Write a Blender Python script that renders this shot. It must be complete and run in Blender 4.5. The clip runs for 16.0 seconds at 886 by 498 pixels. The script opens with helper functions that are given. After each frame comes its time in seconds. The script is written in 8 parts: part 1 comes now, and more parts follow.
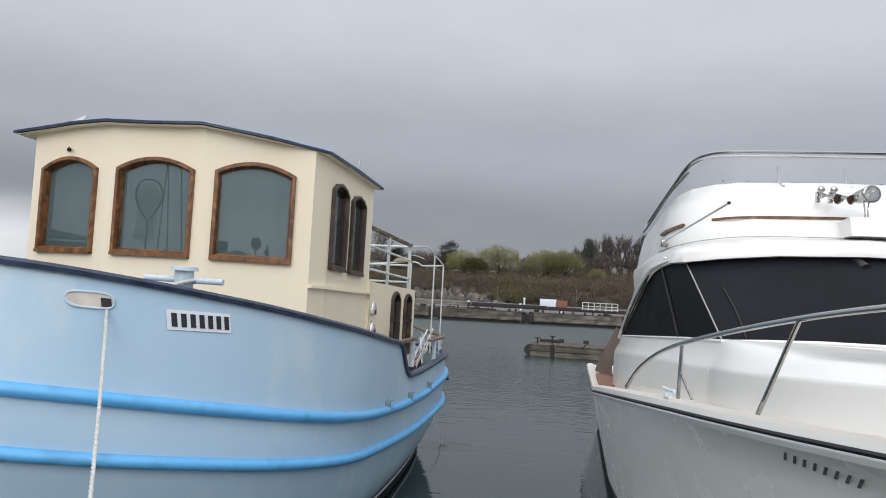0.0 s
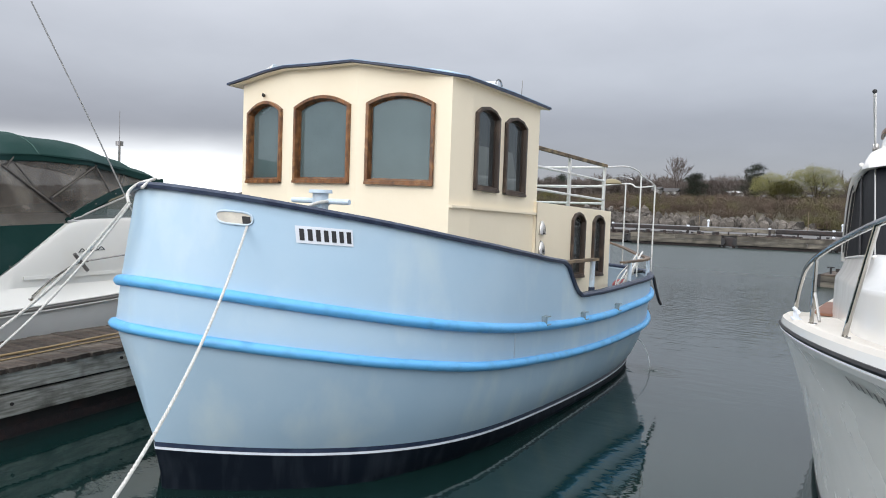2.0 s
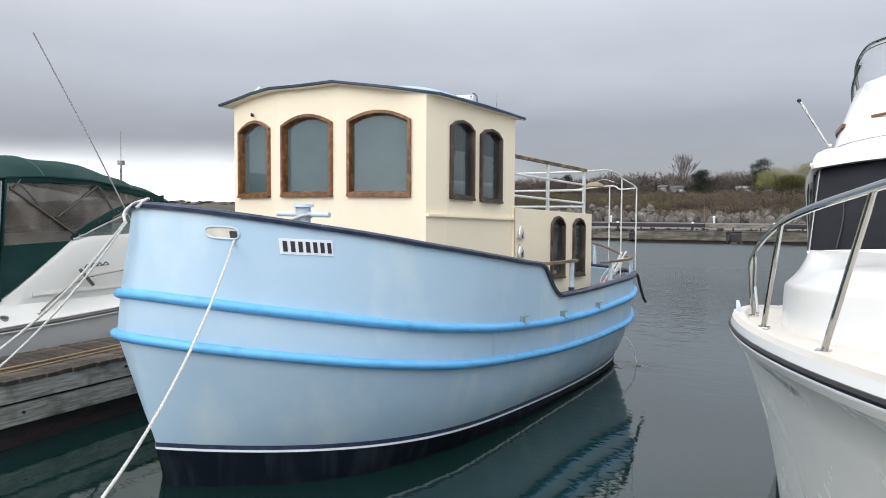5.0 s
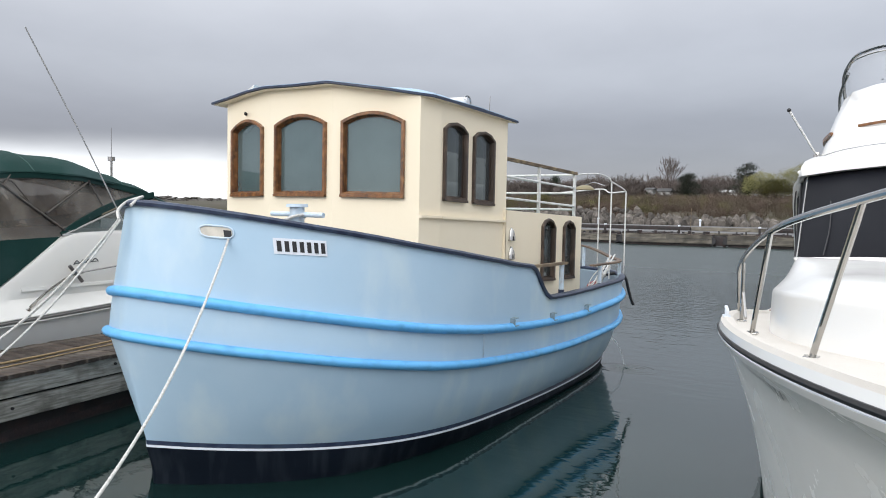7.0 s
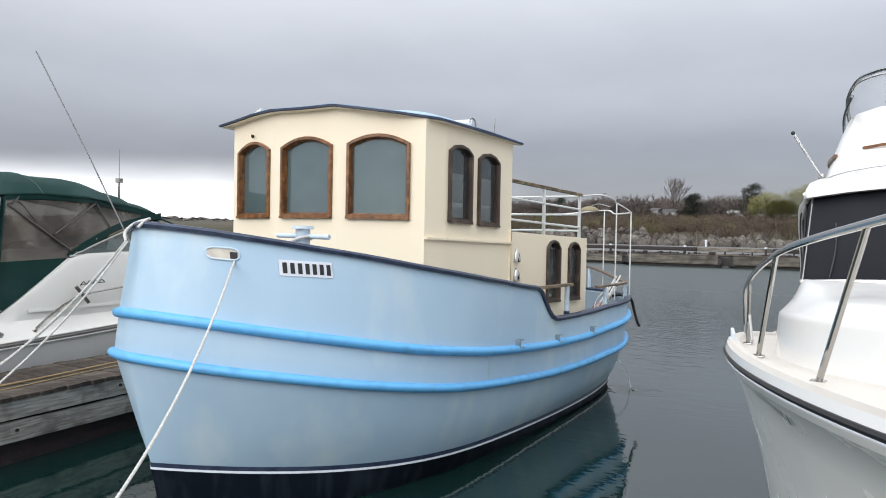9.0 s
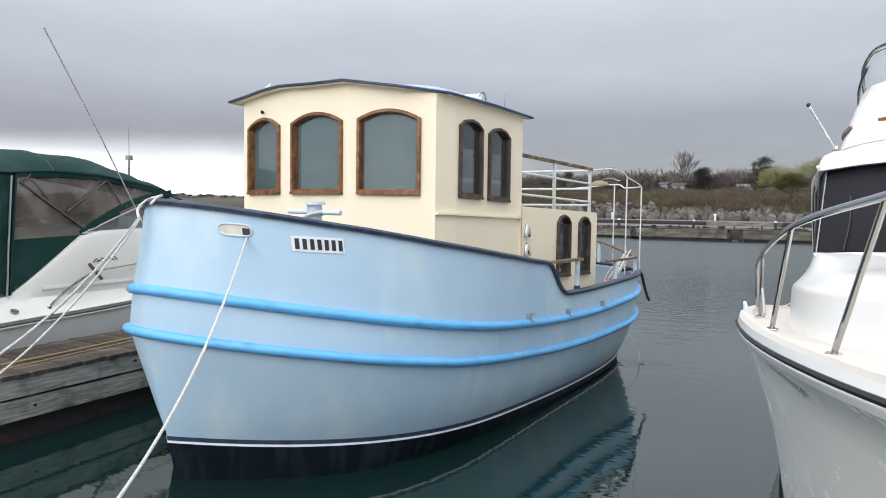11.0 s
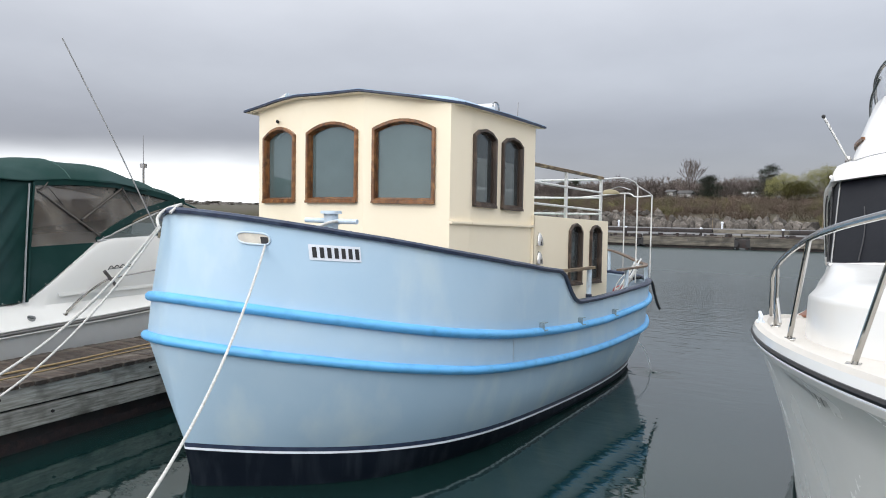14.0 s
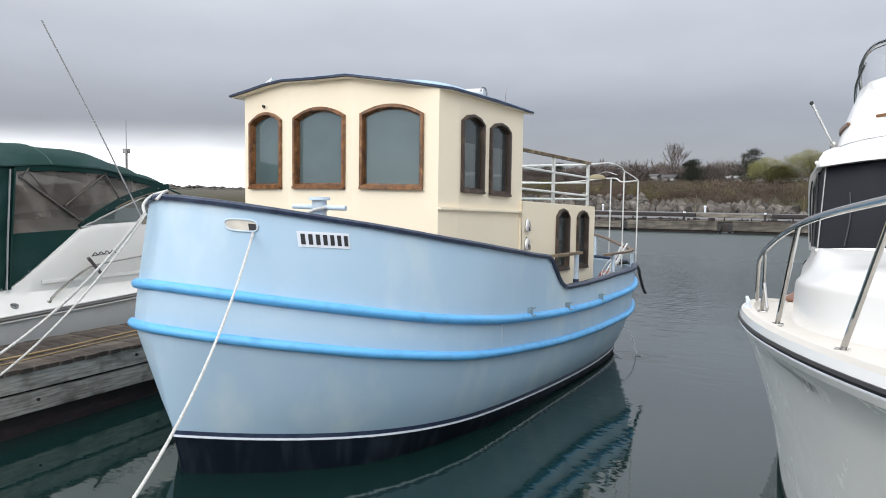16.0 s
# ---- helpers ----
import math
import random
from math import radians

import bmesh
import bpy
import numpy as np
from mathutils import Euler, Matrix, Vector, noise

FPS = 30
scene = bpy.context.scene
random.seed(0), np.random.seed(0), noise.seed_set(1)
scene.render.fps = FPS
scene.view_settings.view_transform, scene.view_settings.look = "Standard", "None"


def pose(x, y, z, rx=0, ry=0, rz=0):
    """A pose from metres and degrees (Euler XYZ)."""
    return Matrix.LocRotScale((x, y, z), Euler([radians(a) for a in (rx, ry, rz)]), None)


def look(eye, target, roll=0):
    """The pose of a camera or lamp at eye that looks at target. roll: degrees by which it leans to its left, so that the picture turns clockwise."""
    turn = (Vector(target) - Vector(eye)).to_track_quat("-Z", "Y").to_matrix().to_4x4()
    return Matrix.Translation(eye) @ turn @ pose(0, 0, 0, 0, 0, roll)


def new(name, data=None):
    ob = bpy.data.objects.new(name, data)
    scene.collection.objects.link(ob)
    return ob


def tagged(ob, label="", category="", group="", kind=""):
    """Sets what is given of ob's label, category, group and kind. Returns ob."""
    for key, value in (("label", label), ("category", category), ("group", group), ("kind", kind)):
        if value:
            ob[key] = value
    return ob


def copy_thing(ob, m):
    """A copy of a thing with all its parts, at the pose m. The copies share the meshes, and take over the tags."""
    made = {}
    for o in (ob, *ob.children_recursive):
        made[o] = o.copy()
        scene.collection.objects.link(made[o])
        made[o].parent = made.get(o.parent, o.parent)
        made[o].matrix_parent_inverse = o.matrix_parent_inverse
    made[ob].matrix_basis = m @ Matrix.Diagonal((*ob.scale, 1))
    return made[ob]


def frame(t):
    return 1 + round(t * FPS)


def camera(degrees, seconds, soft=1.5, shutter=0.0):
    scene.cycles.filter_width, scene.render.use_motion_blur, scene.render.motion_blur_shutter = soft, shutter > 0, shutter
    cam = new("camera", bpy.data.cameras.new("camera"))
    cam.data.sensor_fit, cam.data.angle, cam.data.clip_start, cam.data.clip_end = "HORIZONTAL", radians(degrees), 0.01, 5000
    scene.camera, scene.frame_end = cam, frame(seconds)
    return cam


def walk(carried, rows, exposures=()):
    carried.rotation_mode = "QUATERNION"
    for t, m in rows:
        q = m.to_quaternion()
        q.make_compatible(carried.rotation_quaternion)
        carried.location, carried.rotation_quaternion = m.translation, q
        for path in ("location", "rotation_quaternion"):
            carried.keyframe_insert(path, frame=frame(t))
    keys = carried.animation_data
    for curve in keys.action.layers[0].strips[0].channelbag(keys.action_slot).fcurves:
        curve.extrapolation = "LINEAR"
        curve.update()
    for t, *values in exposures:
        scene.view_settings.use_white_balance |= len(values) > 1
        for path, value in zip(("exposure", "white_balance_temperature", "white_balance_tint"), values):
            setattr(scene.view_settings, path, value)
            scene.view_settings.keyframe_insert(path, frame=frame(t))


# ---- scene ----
cam = camera(63.5, 16.0, 1.0)
METRES, EYE, TILT, LEAN, TURN = 3.0, 2.2, -7.0, 0.0, 0.0
PATH = [
    (0, (1.037, -0.076, 2.163), (0.67, 1.886, 2.284), 3.1),
    (0.5, (1.426, 0.088, 2.133), (0.92, 2.021, 2.219), 3.1),
    (1, (1.811, 0.091, 2.121), (1.07, 1.948, 2.119), 2.1),
    (1.5, (2.123, 0.229, 2.089), (1.387, 2.088, 2.038), 4.8),
    (2, (2.354, 0.279, 2.118), (1.237, 1.934, 2.009), 2.0),
    (2.5, (2.66, 0.148, 2.124), (1.28, 1.584, 1.939), -0.3),
    (3, (2.7, 0.113, 2.138), (1.342, 1.569, 1.95), -0.6),
    (3.5, (2.738, 0.088, 2.146), (1.428, 1.594, 2.02), -1.2),
    (4, (2.788, 0.133, 2.149), (1.537, 1.691, 2.054), -0.9),
    (4.5, (2.796, 0.183, 2.145), (1.605, 1.787, 2.06), -0.4),
    (5, (2.807, 0.11, 2.164), (1.668, 1.751, 2.066), 0.3),
    (7.5, (2.792, 0.045, 2.185), (1.683, 1.706, 2.086), 1.1),
    (8, (2.795, 0.046, 2.182), (1.661, 1.692, 2.093), 0.4),
    (8.5, (2.794, 0.044, 2.183), (1.662, 1.692, 2.12), 0.7),
    (9, (2.8, 0.038, 2.198), (1.676, 1.692, 2.155), 1.1),
    (9.5, (2.811, 0.029, 2.192), (1.679, 1.677, 2.143), 1.0),
    (12, (2.761, -0.006, 2.201), (1.624, 1.634, 2.065), 0.7),
    (12.5, (2.771, -0.028, 2.208), (1.662, 1.632, 2.095), 1.0),
    (13, (2.768, -0.052, 2.206), (1.661, 1.61, 2.108), 1.0),
    (13.5, (2.753, -0.056, 2.209), (1.624, 1.593, 2.117), 0.8),
    (14, (2.742, -0.075, 2.21), (1.589, 1.557, 2.118), 0.9),
    (14.5, (2.73, -0.067, 2.217), (1.563, 1.554, 2.132), 1.0),
    (15, (2.722, -0.105, 2.232), (1.561, 1.521, 2.144), 1.2),
    (15.5, (2.717, -0.114, 2.233), (1.574, 1.523, 2.125), 1.0),
    (16, (2.706, -0.09, 2.225), (1.591, 1.564, 2.09), 0.8),
]
walk(cam, [(t, look(eye, target, roll)) for t, eye, target, roll in PATH], [(0, -0.20), (0.5, -0.12), (1.0, -0.04), (1.5, 0.08), (2.0, 0.25), (2.5, 0.44), (3.0, 0.46), (3.5, 0.40), (5.0, 0.25), (9.0, 0.2), (12.0, 0.27), (16.0, 0.25)])

# ---------------------------------------------------------------- world and light
world = bpy.data.worlds.new("overcast")
scene.world = world
world.use_nodes = True
wn, wl = world.node_tree.nodes, world.node_tree.links
wn.clear()


def wnode(kind, **kw):
    n = wn.new(kind)
    for k, v in kw.items():
        n.inputs[k].default_value = v
    return n


def wmath(op, a, b=None, c=None):
    n = wn.new("ShaderNodeMath")
    n.operation = op
    for i, v in enumerate((a, b, c)):
        if v is None:
            continue
        if isinstance(v, (int, float)):
            n.inputs[i].default_value = v
        else:
            wl.new(v, n.inputs[i])
    return n.outputs[0]


sky = wn.new("ShaderNodeTexSky")
sky.sky_type, sky.sun_disc = "NISHITA", False
sky.sun_elevation, sky.sun_rotation = radians(31), radians(184)
geo = wn.new("ShaderNodeTexCoord")
sep = wn.new("ShaderNodeSeparateXYZ")
wl.new(geo.outputs["Generated"], sep.inputs[0])
dx, dy, dz = sep.outputs
up = wmath("MAXIMUM", dz, 0.0)
# soft rolling cloud base
flat = wn.new("ShaderNodeCombineXYZ")
den = wmath("ADD", up, 0.22)
wl.new(wmath("DIVIDE", dx, den), flat.inputs[0])
wl.new(wmath("DIVIDE", dy, den), flat.inputs[1])
n1 = wnode("ShaderNodeTexNoise", Scale=0.55, Detail=5.0, Roughness=0.5)
wl.new(flat.outputs[0], n1.inputs["Vector"])
ramp = wn.new("ShaderNodeValToRGB")
ramp.color_ramp.interpolation = "EASE"
el = ramp.color_ramp.elements
el[0].position, el[0].color = 0.0, (0.252, 0.257, 0.297, 1)
el[1].position, el[1].color = 1.0, (1.7, 1.75, 1.85, 1)
for pos, col in ((0.10, (0.276, 0.282, 0.325, 1)), (0.20, (0.44, 0.457, 0.505, 1)), (0.36, (0.68, 0.70, 0.75, 1)), (0.6, (1.05, 1.09, 1.16, 1))):
    e = el.new(pos)
    e.color = col
wob = wmath("MULTIPLY", wmath("SUBTRACT", n1.outputs[0], 0.5), 0.10)
wl.new(wmath("ADD", up, wmath("MULTIPLY", wob, wmath("MINIMUM", wmath("ADD", wmath("MULTIPLY", up, 6.0), 0.15), 1.0))), ramp.inputs[0])
# bright clear gap low over the lake to the north-west
gap = wn.new("ShaderNodeValToRGB")
gap.color_ramp.interpolation = "EASE"
ge = gap.color_ramp.elements
ge[0].position, ge[0].color = 0.0, (1, 1, 1, 1)
ge[1].position, ge[1].color = 0.10, (0, 0, 0, 1)
g2 = ge.new(0.035)
g2.color = (1, 1, 1, 1)
wl.new(wmath("ADD", up, wmath("MULTIPLY", wob, 0.6)), gap.inputs[0])
side = wmath("MULTIPLY_ADD", dx, -2.6, wmath("MULTIPLY_ADD", dy, -0.4, -0.82))
side.node.use_clamp = True
ahead = wmath("MULTIPLY_ADD", dy, 3.0, 0.9)
ahead.node.use_clamp = True
gapf = wmath("MULTIPLY", wmath("MULTIPLY", gap.outputs[0], side), ahead)
# lighter sky behind the viewer
back = wmath("MULTIPLY_ADD", dy, -0.9, 0.05)
back.node.use_clamp = True
n2 = wnode("ShaderNodeTexNoise", Scale=2.6, Detail=7.0, Roughness=0.55)
wl.new(flat.outputs[0], n2.inputs["Vector"])
mottle = wmath("MULTIPLY_ADD", n2.outputs[0], 0.20, 0.90)
low_f = wmath("MULTIPLY_ADD", up, -2.2, 1.0)
low_f.node.use_clamp = True
lift = wmath("MULTIPLY", wmath("MULTIPLY_ADD", back, wmath("MULTIPLY_ADD", low_f, 1.1, 0.70), 1.0), mottle)
tint = wn.new("ShaderNodeMix")
tint.data_type = "RGBA"
wl.new(gapf, tint.inputs[0])
wl.new(ramp.outputs[0], tint.inputs[6])
tint.inputs[7].default_value = (1.15, 1.18, 1.23, 1)
scaled = wn.new("ShaderNodeVectorMath")
scaled.operation = "SCALE"
wl.new(tint.outputs[2], scaled.inputs[0])
wl.new(lift, scaled.inputs["Scale"])
mixs = wn.new("ShaderNodeMix")
mixs.data_type, mixs.blend_type = "RGBA", "ADD"
mixs.inputs[0].default_value = 0.012
wl.new(scaled.outputs[0], mixs.inputs[6])
wl.new(sky.outputs[0], mixs.inputs[7])
bg = wn.new("ShaderNodeBackground")
bg.inputs[1].default_value = 1.0
wl.new(mixs.outputs[2], bg.inputs[0])
wl.new(bg.outputs[0], wn.new("ShaderNodeOutputWorld").inputs[0])

sun = new("sun", bpy.data.lights.new("sun", "SUN"))
sun.data.energy, sun.data.angle, sun.data.color = 1.15, radians(35), (1.0, 0.96, 0.9)
sun.matrix_world = look((-3, -10, 8.5), (-2, 6, 0))

# ---------------------------------------------------------------- materials
MATS = {}


def surf(name, base, rough=0.5, metal=0.0, second=None, amount=0.5, scale=4.0, stretch=(1, 1, 1), stain=None, stain_amount=0.0,
         stain_scale=1.2, stain_stretch=(1, 1, 1), bump=0.0, bump_scale=60.0, per=0.0, coat=0.0, spec=0.5, rough_var=0.08):
    """A surface: base colour with grain towards a second colour, larger stains, fine relief and a small change per object."""
    if name in MATS:
        return MATS[name]
    m = bpy.data.materials.new(name)
    m.use_nodes = True
    ns, ls = m.node_tree.nodes, m.node_tree.links
    b = ns["Principled BSDF"]
    b.inputs["Roughness"].default_value, b.inputs["Metallic"].default_value = rough, metal
    b.inputs["Coat Weight"].default_value = coat
    b.inputs["Specular IOR Level"].default_value = spec
    tc = ns.new("ShaderNodeTexCoord")

    def noise_of(sc, st, detail=6.0, kind="ShaderNodeTexNoise"):
        mp = ns.new("ShaderNodeMapping")
        mp.inputs["Scale"].default_value = st
        ls.new(tc.outputs["Object"], mp.inputs[0])
        n = ns.new(kind)
        n.inputs["Scale"].default_value = sc
        n.inputs["Detail"].default_value = detail
        ls.new(mp.outputs[0], n.inputs["Vector"])
        return n.outputs[0]

    def mixed(fac, a, c, blend="MIX"):
        x = ns.new("ShaderNodeMix")
        x.data_type, x.blend_type = "RGBA", blend
        for sock, v in ((x.inputs[0], fac), (x.inputs[6], a), (x.inputs[7], c)):
            if isinstance(v, (int, float)):
                sock.default_value = v
            elif isinstance(v, tuple):
                sock.default_value = (*v[:3], 1)
            else:
                ls.new(v, sock)
        return x.outputs[2]

    def span(v, lo, hi, top=1.0):
        r = ns.new("ShaderNodeMapRange")
        r.inputs[1].default_value, r.inputs[2].default_value, r.inputs[4].default_value = lo, hi, top
        ls.new(v, r.inputs[0])
        return r.outputs[0]

    col = tuple(base)
    grain = noise_of(scale, stretch)
    second = second or tuple(0.8 * c for c in base)
    col = mixed(span(grain, 0.35, 0.7, amount), col, second)
    if stain:
        col = mixed(span(noise_of(stain_scale, stain_stretch, 8.0), 0.5, 0.72, stain_amount), col, stain)
    if per:
        oi = ns.new("ShaderNodeObjectInfo")
        hs = ns.new("ShaderNodeHueSaturation")
        r = ns.new("ShaderNodeMapRange")
        r.inputs[3].default_value, r.inputs[4].default_value = 1 - per, 1 + per
        ls.new(oi.outputs["Random"], r.inputs[0])
        ls.new(r.outputs[0], hs.inputs["Value"])
        ls.new(col, hs.inputs["Color"])
        col = hs.outputs[0]
    ls.new(col, b.inputs["Base Color"])
    if rough_var:
        r = ns.new("ShaderNodeMapRange")
        r.inputs[3].default_value, r.inputs[4].default_value = max(rough - rough_var, 0.02), min(rough + rough_var, 1)
        ls.new(noise_of(3.0, (1, 1, 1)), r.inputs[0])
        ls.new(r.outputs[0], b.inputs["Roughness"])
    if bump:
        bp = ns.new("ShaderNodeBump")
        bp.inputs["Strength"].default_value, bp.inputs["Distance"].default_value = bump, 0.01
        ls.new(noise_of(bump_scale, stretch, 4.0), bp.inputs["Height"])
        ls.new(bp.outputs[0], b.inputs["Normal"])
    MATS[name] = m
    return m


def clear(name, tint_colour=(0.9, 0.95, 0.95), rough=0.0, alpha=0.35, ior=1.45):
    """Thin pane: part see-through, part mirror."""
    if name in MATS:
        return MATS[name]
    m = bpy.data.materials.new(name)
    m.use_nodes = True
    ns, ls = m.node_tree.nodes, m.node_tree.links
    b = ns["Principled BSDF"]
    b.inputs["Base Color"].default_value = (*tint_colour, 1)
    b.inputs["Roughness"].default_value = rough
    b.inputs["IOR"].default_value = ior
    b.inputs["Alpha"].default_value = alpha
    MATS[name] = m
    return m


def hazy(name, low, high, alpha):
    """Old window glass: a film, its colour partly standing in for reflected sky and room light, and fine rain specks
    over a see-through pane.
    """
    m = clear(name, low, 0.0, alpha, 2.1)
    ns, ls = m.node_tree.nodes, m.node_tree.links
    b = ns["Principled BSDF"]
    b.inputs["Specular Tint"].default_value = (0.82, 0.97, 0.99, 1)
    tc = ns.new("ShaderNodeTexCoord")
    n = ns.new("ShaderNodeTexNoise")
    n.inputs["Scale"].default_value, n.inputs["Detail"].default_value = 2.3, 4.0
    ls.new(tc.outputs["Object"], n.inputs["Vector"])
    v = ns.new("ShaderNodeTexVoronoi")
    v.inputs["Scale"].default_value = 75.0
    ls.new(tc.outputs["Object"], v.inputs["Vector"])
    lt = ns.new("ShaderNodeMapRange")
    lt.inputs[1].default_value, lt.inputs[2].default_value, lt.inputs[3].default_value, lt.inputs[4].default_value = 0.10, 0.20, 0.7, 0.0
    ls.new(v.outputs["Distance"], lt.inputs[0])
    ad = ns.new("ShaderNodeMath")
    ad.operation = "SUBTRACT"
    ls.new(n.outputs[0], ad.inputs[0])
    ls.new(lt.outputs[0], ad.inputs[1])
    x = ns.new("ShaderNodeMix")
    x.data_type = "RGBA"
    x.inputs[6].default_value, x.inputs[7].default_value = (*low, 1), (*high, 1)
    ls.new(ad.outputs[0], x.inputs[0])
    ls.new(x.outputs[2], b.inputs["Base Color"])
    bp = ns.new("ShaderNodeBump")
    bp.inputs["Strength"].default_value, bp.inputs["Distance"].default_value = 0.25, 0.002
    ls.new(lt.outputs[0], bp.inputs["Height"])
    ls.new(bp.outputs[0], b.inputs["Normal"])
    return m


def murky(name, low, high, alpha, scale, rough=0.12):
    """Aged clear vinyl: cloudy patches of two tones, the paler one standing in for light from behind, over a part
    see-through sheet.
    """
    m = clear(name, low, rough, alpha, 1.5)
    ns, ls = m.node_tree.nodes, m.node_tree.links
    b = ns["Principled BSDF"]
    tc = ns.new("ShaderNodeTexCoord")
    n = ns.new("ShaderNodeTexNoise")
    n.inputs["Scale"].default_value, n.inputs["Detail"].default_value, n.inputs["Distortion"].default_value = scale, 3.0, 0.8
    ls.new(tc.outputs["Object"], n.inputs["Vector"])
    r = ns.new("ShaderNodeMapRange")
    r.inputs[1].default_value, r.inputs[2].default_value = 0.36, 0.66
    ls.new(n.outputs[0], r.inputs[0])
    x = ns.new("ShaderNodeMix")
    x.data_type = "RGBA"
    x.inputs[6].default_value, x.inputs[7].default_value = (*low, 1), (*high, 1)
    ls.new(r.outputs[0], x.inputs[0])
    ls.new(x.outputs[2], b.inputs["Base Color"])
    bp = ns.new("ShaderNodeBump")
    bp.inputs["Strength"].default_value, bp.inputs["Distance"].default_value = 0.35, 0.03
    ls.new(n.outputs[0], bp.inputs["Height"])
    ls.new(bp.outputs[0], b.inputs["Normal"])
    return m


BLUE = surf("hull_blue_paint", (0.39, 0.545, 0.68), 0.40, second=(0.44, 0.585, 0.705), amount=0.7, scale=1.7, stain=(0.54, 0.655, 0.71), stain_amount=0.9,
            stain_scale=2.1, stain_stretch=(1, 1, 0.45), bump=0.34, bump_scale=2.4, coat=0.04, spec=0.38)
RUB = surf("rub_rail_blue", (0.115, 0.42, 0.78), 0.42, second=(0.18, 0.48, 0.80), amount=0.4, scale=2.2, stretch=(1, 1, 1), stain=(0.03, 0.10, 0.20), stain_amount=0.30, stain_scale=7, stain_stretch=(1, 1, 1.6), bump=0.15, bump_scale=30)
NAVY = surf("navy_paint", (0.010, 0.018, 0.048), 0.38, second=(0.03, 0.048, 0.09), amount=0.8, scale=14, stain=(0.07, 0.10, 0.15), stain_amount=0.35, stain_scale=10, bump=0.15, bump_scale=40)
BOTTOM = surf("bottom_paint_dark", (0.003, 0.006, 0.012), 0.6, second=(0.006, 0.010, 0.017), amount=0.6, scale=3, stain=(0.06, 0.074, 0.09), stain_amount=0.25, stain_scale=2.6,
              stain_stretch=(3.0, 3.0, 0.22), bump=0.12, bump_scale=14, spec=0.12)
WHITEP = surf("white_line_paint", (0.72, 0.76, 0.82), 0.4, amount=0.25)
CREAM = surf("cream_paint", (0.85, 0.755, 0.58), 0.55, second=(0.86, 0.775, 0.615), amount=0.5, scale=1.1, stain=(0.78, 0.66, 0.48), stain_amount=0.3, stain_scale=0.9,
             stain_stretch=(1, 1, 0.4), bump=0.12, bump_scale=22)
TEAK = surf("varnished_wood", (0.225, 0.090, 0.026), 0.34, second=(0.032, 0.013, 0.006), amount=0.85, scale=22, stretch=(1, 1, 0.4), stain=(0.36, 0.185, 0.070), stain_amount=0.6, stain_scale=16, bump=0.25, bump_scale=50, coat=0.25)
DARKWOOD = surf("dark_varnished_wood", (0.050, 0.032, 0.022), 0.45, second=(0.028, 0.018, 0.013), amount=0.8, scale=12, stretch=(1, 1, 0.25), stain=(0.2, 0.14, 0.1), stain_amount=0.5, stain_scale=6, bump=0.25, bump_scale=50)
OLDWOOD = surf("weathered_rail_wood", (0.235, 0.172, 0.11), 0.78, second=(0.05, 0.04, 0.032), amount=1.0, scale=9, stretch=(4, 0.5, 4), stain=(0.46, 0.37, 0.2), stain_amount=0.6, stain_scale=5, bump=0.3, bump_scale=50)
ROOFTOP = surf("pale_blue_roof_paint", (0.35, 0.49, 0.63), 0.5, amount=0.4, scale=3)
TUBE = surf("white_painted_tube", (0.66, 0.665, 0.65), 0.4, amount=0.3, scale=8, stain=(0.35, 0.25, 0.16), stain_amount=0.35, stain_scale=14)
PALE = surf("pale_blue_metal_paint", (0.55, 0.66, 0.76), 0.45, amount=0.4, scale=8, stain=(0.35, 0.28, 0.22), stain_amount=0.3, stain_scale=18)
CHROME = surf("polished_steel", (0.44, 0.43, 0.41), 0.16, 1.0, amount=0.1, rough_var=0.04)
DARKSTEEL = surf("dull_steel", (0.30, 0.31, 0.32), 0.2, 1.0, amount=0.3, scale=20)
YHULL = surf("shaded_white_hull", (0.85, 0.85, 0.81), 0.26, second=(0.82, 0.82, 0.78), amount=0.5, scale=1.5, stain=(0.74, 0.73, 0.69), stain_amount=0.35, stain_scale=1.3, coat=0.2)
GEL = surf("white_gelcoat", (0.81, 0.80, 0.775), 0.24, second=(0.78, 0.77, 0.742), amount=0.5, scale=2, stain=(0.72, 0.72, 0.68), stain_amount=0.2, stain_scale=1.5, coat=0.3)
GELOLD = surf("aged_gelcoat", (0.70, 0.685, 0.64), 0.34, second=(0.72, 0.70, 0.65), amount=0.5, scale=2.5, stain=(0.60, 0.57, 0.50), stain_amount=0.3, stain_scale=2, coat=0.15)
NONSKID = surf("cream_nonskid_deck", (0.68, 0.64, 0.585), 0.6, second=(0.62, 0.58, 0.52), amount=0.6, scale=3, stain=(0.66, 0.63, 0.57), stain_amount=0.35, stain_scale=2, bump=0.5, bump_scale=260)
HULLGREY = surf("hull_grey_gelcoat", (0.66, 0.645, 0.61), 0.3, amount=0.4, scale=2, stain=(0.42, 0.41, 0.38), stain_amount=0.4, stain_scale=2.2)
BLACK = surf("black_rubber", (0.014, 0.014, 0.016), 0.5, amount=0.4, scale=20)
CANVAS = surf("green_canvas", (0.005, 0.032, 0.027), 0.8, second=(0.010, 0.043, 0.038), amount=0.7, scale=2.2, stain=(0.038, 0.068, 0.069), stain_amount=0.75, stain_scale=0.9, bump=0.22, bump_scale=120, spec=0.2)
MESHBLACK = surf("black_window_cover", (0.0065, 0.007, 0.0095), 0.5, second=(0.011, 0.012, 0.0155), amount=0.7, scale=1.6, bump=0.1, bump_scale=200, spec=0.06)
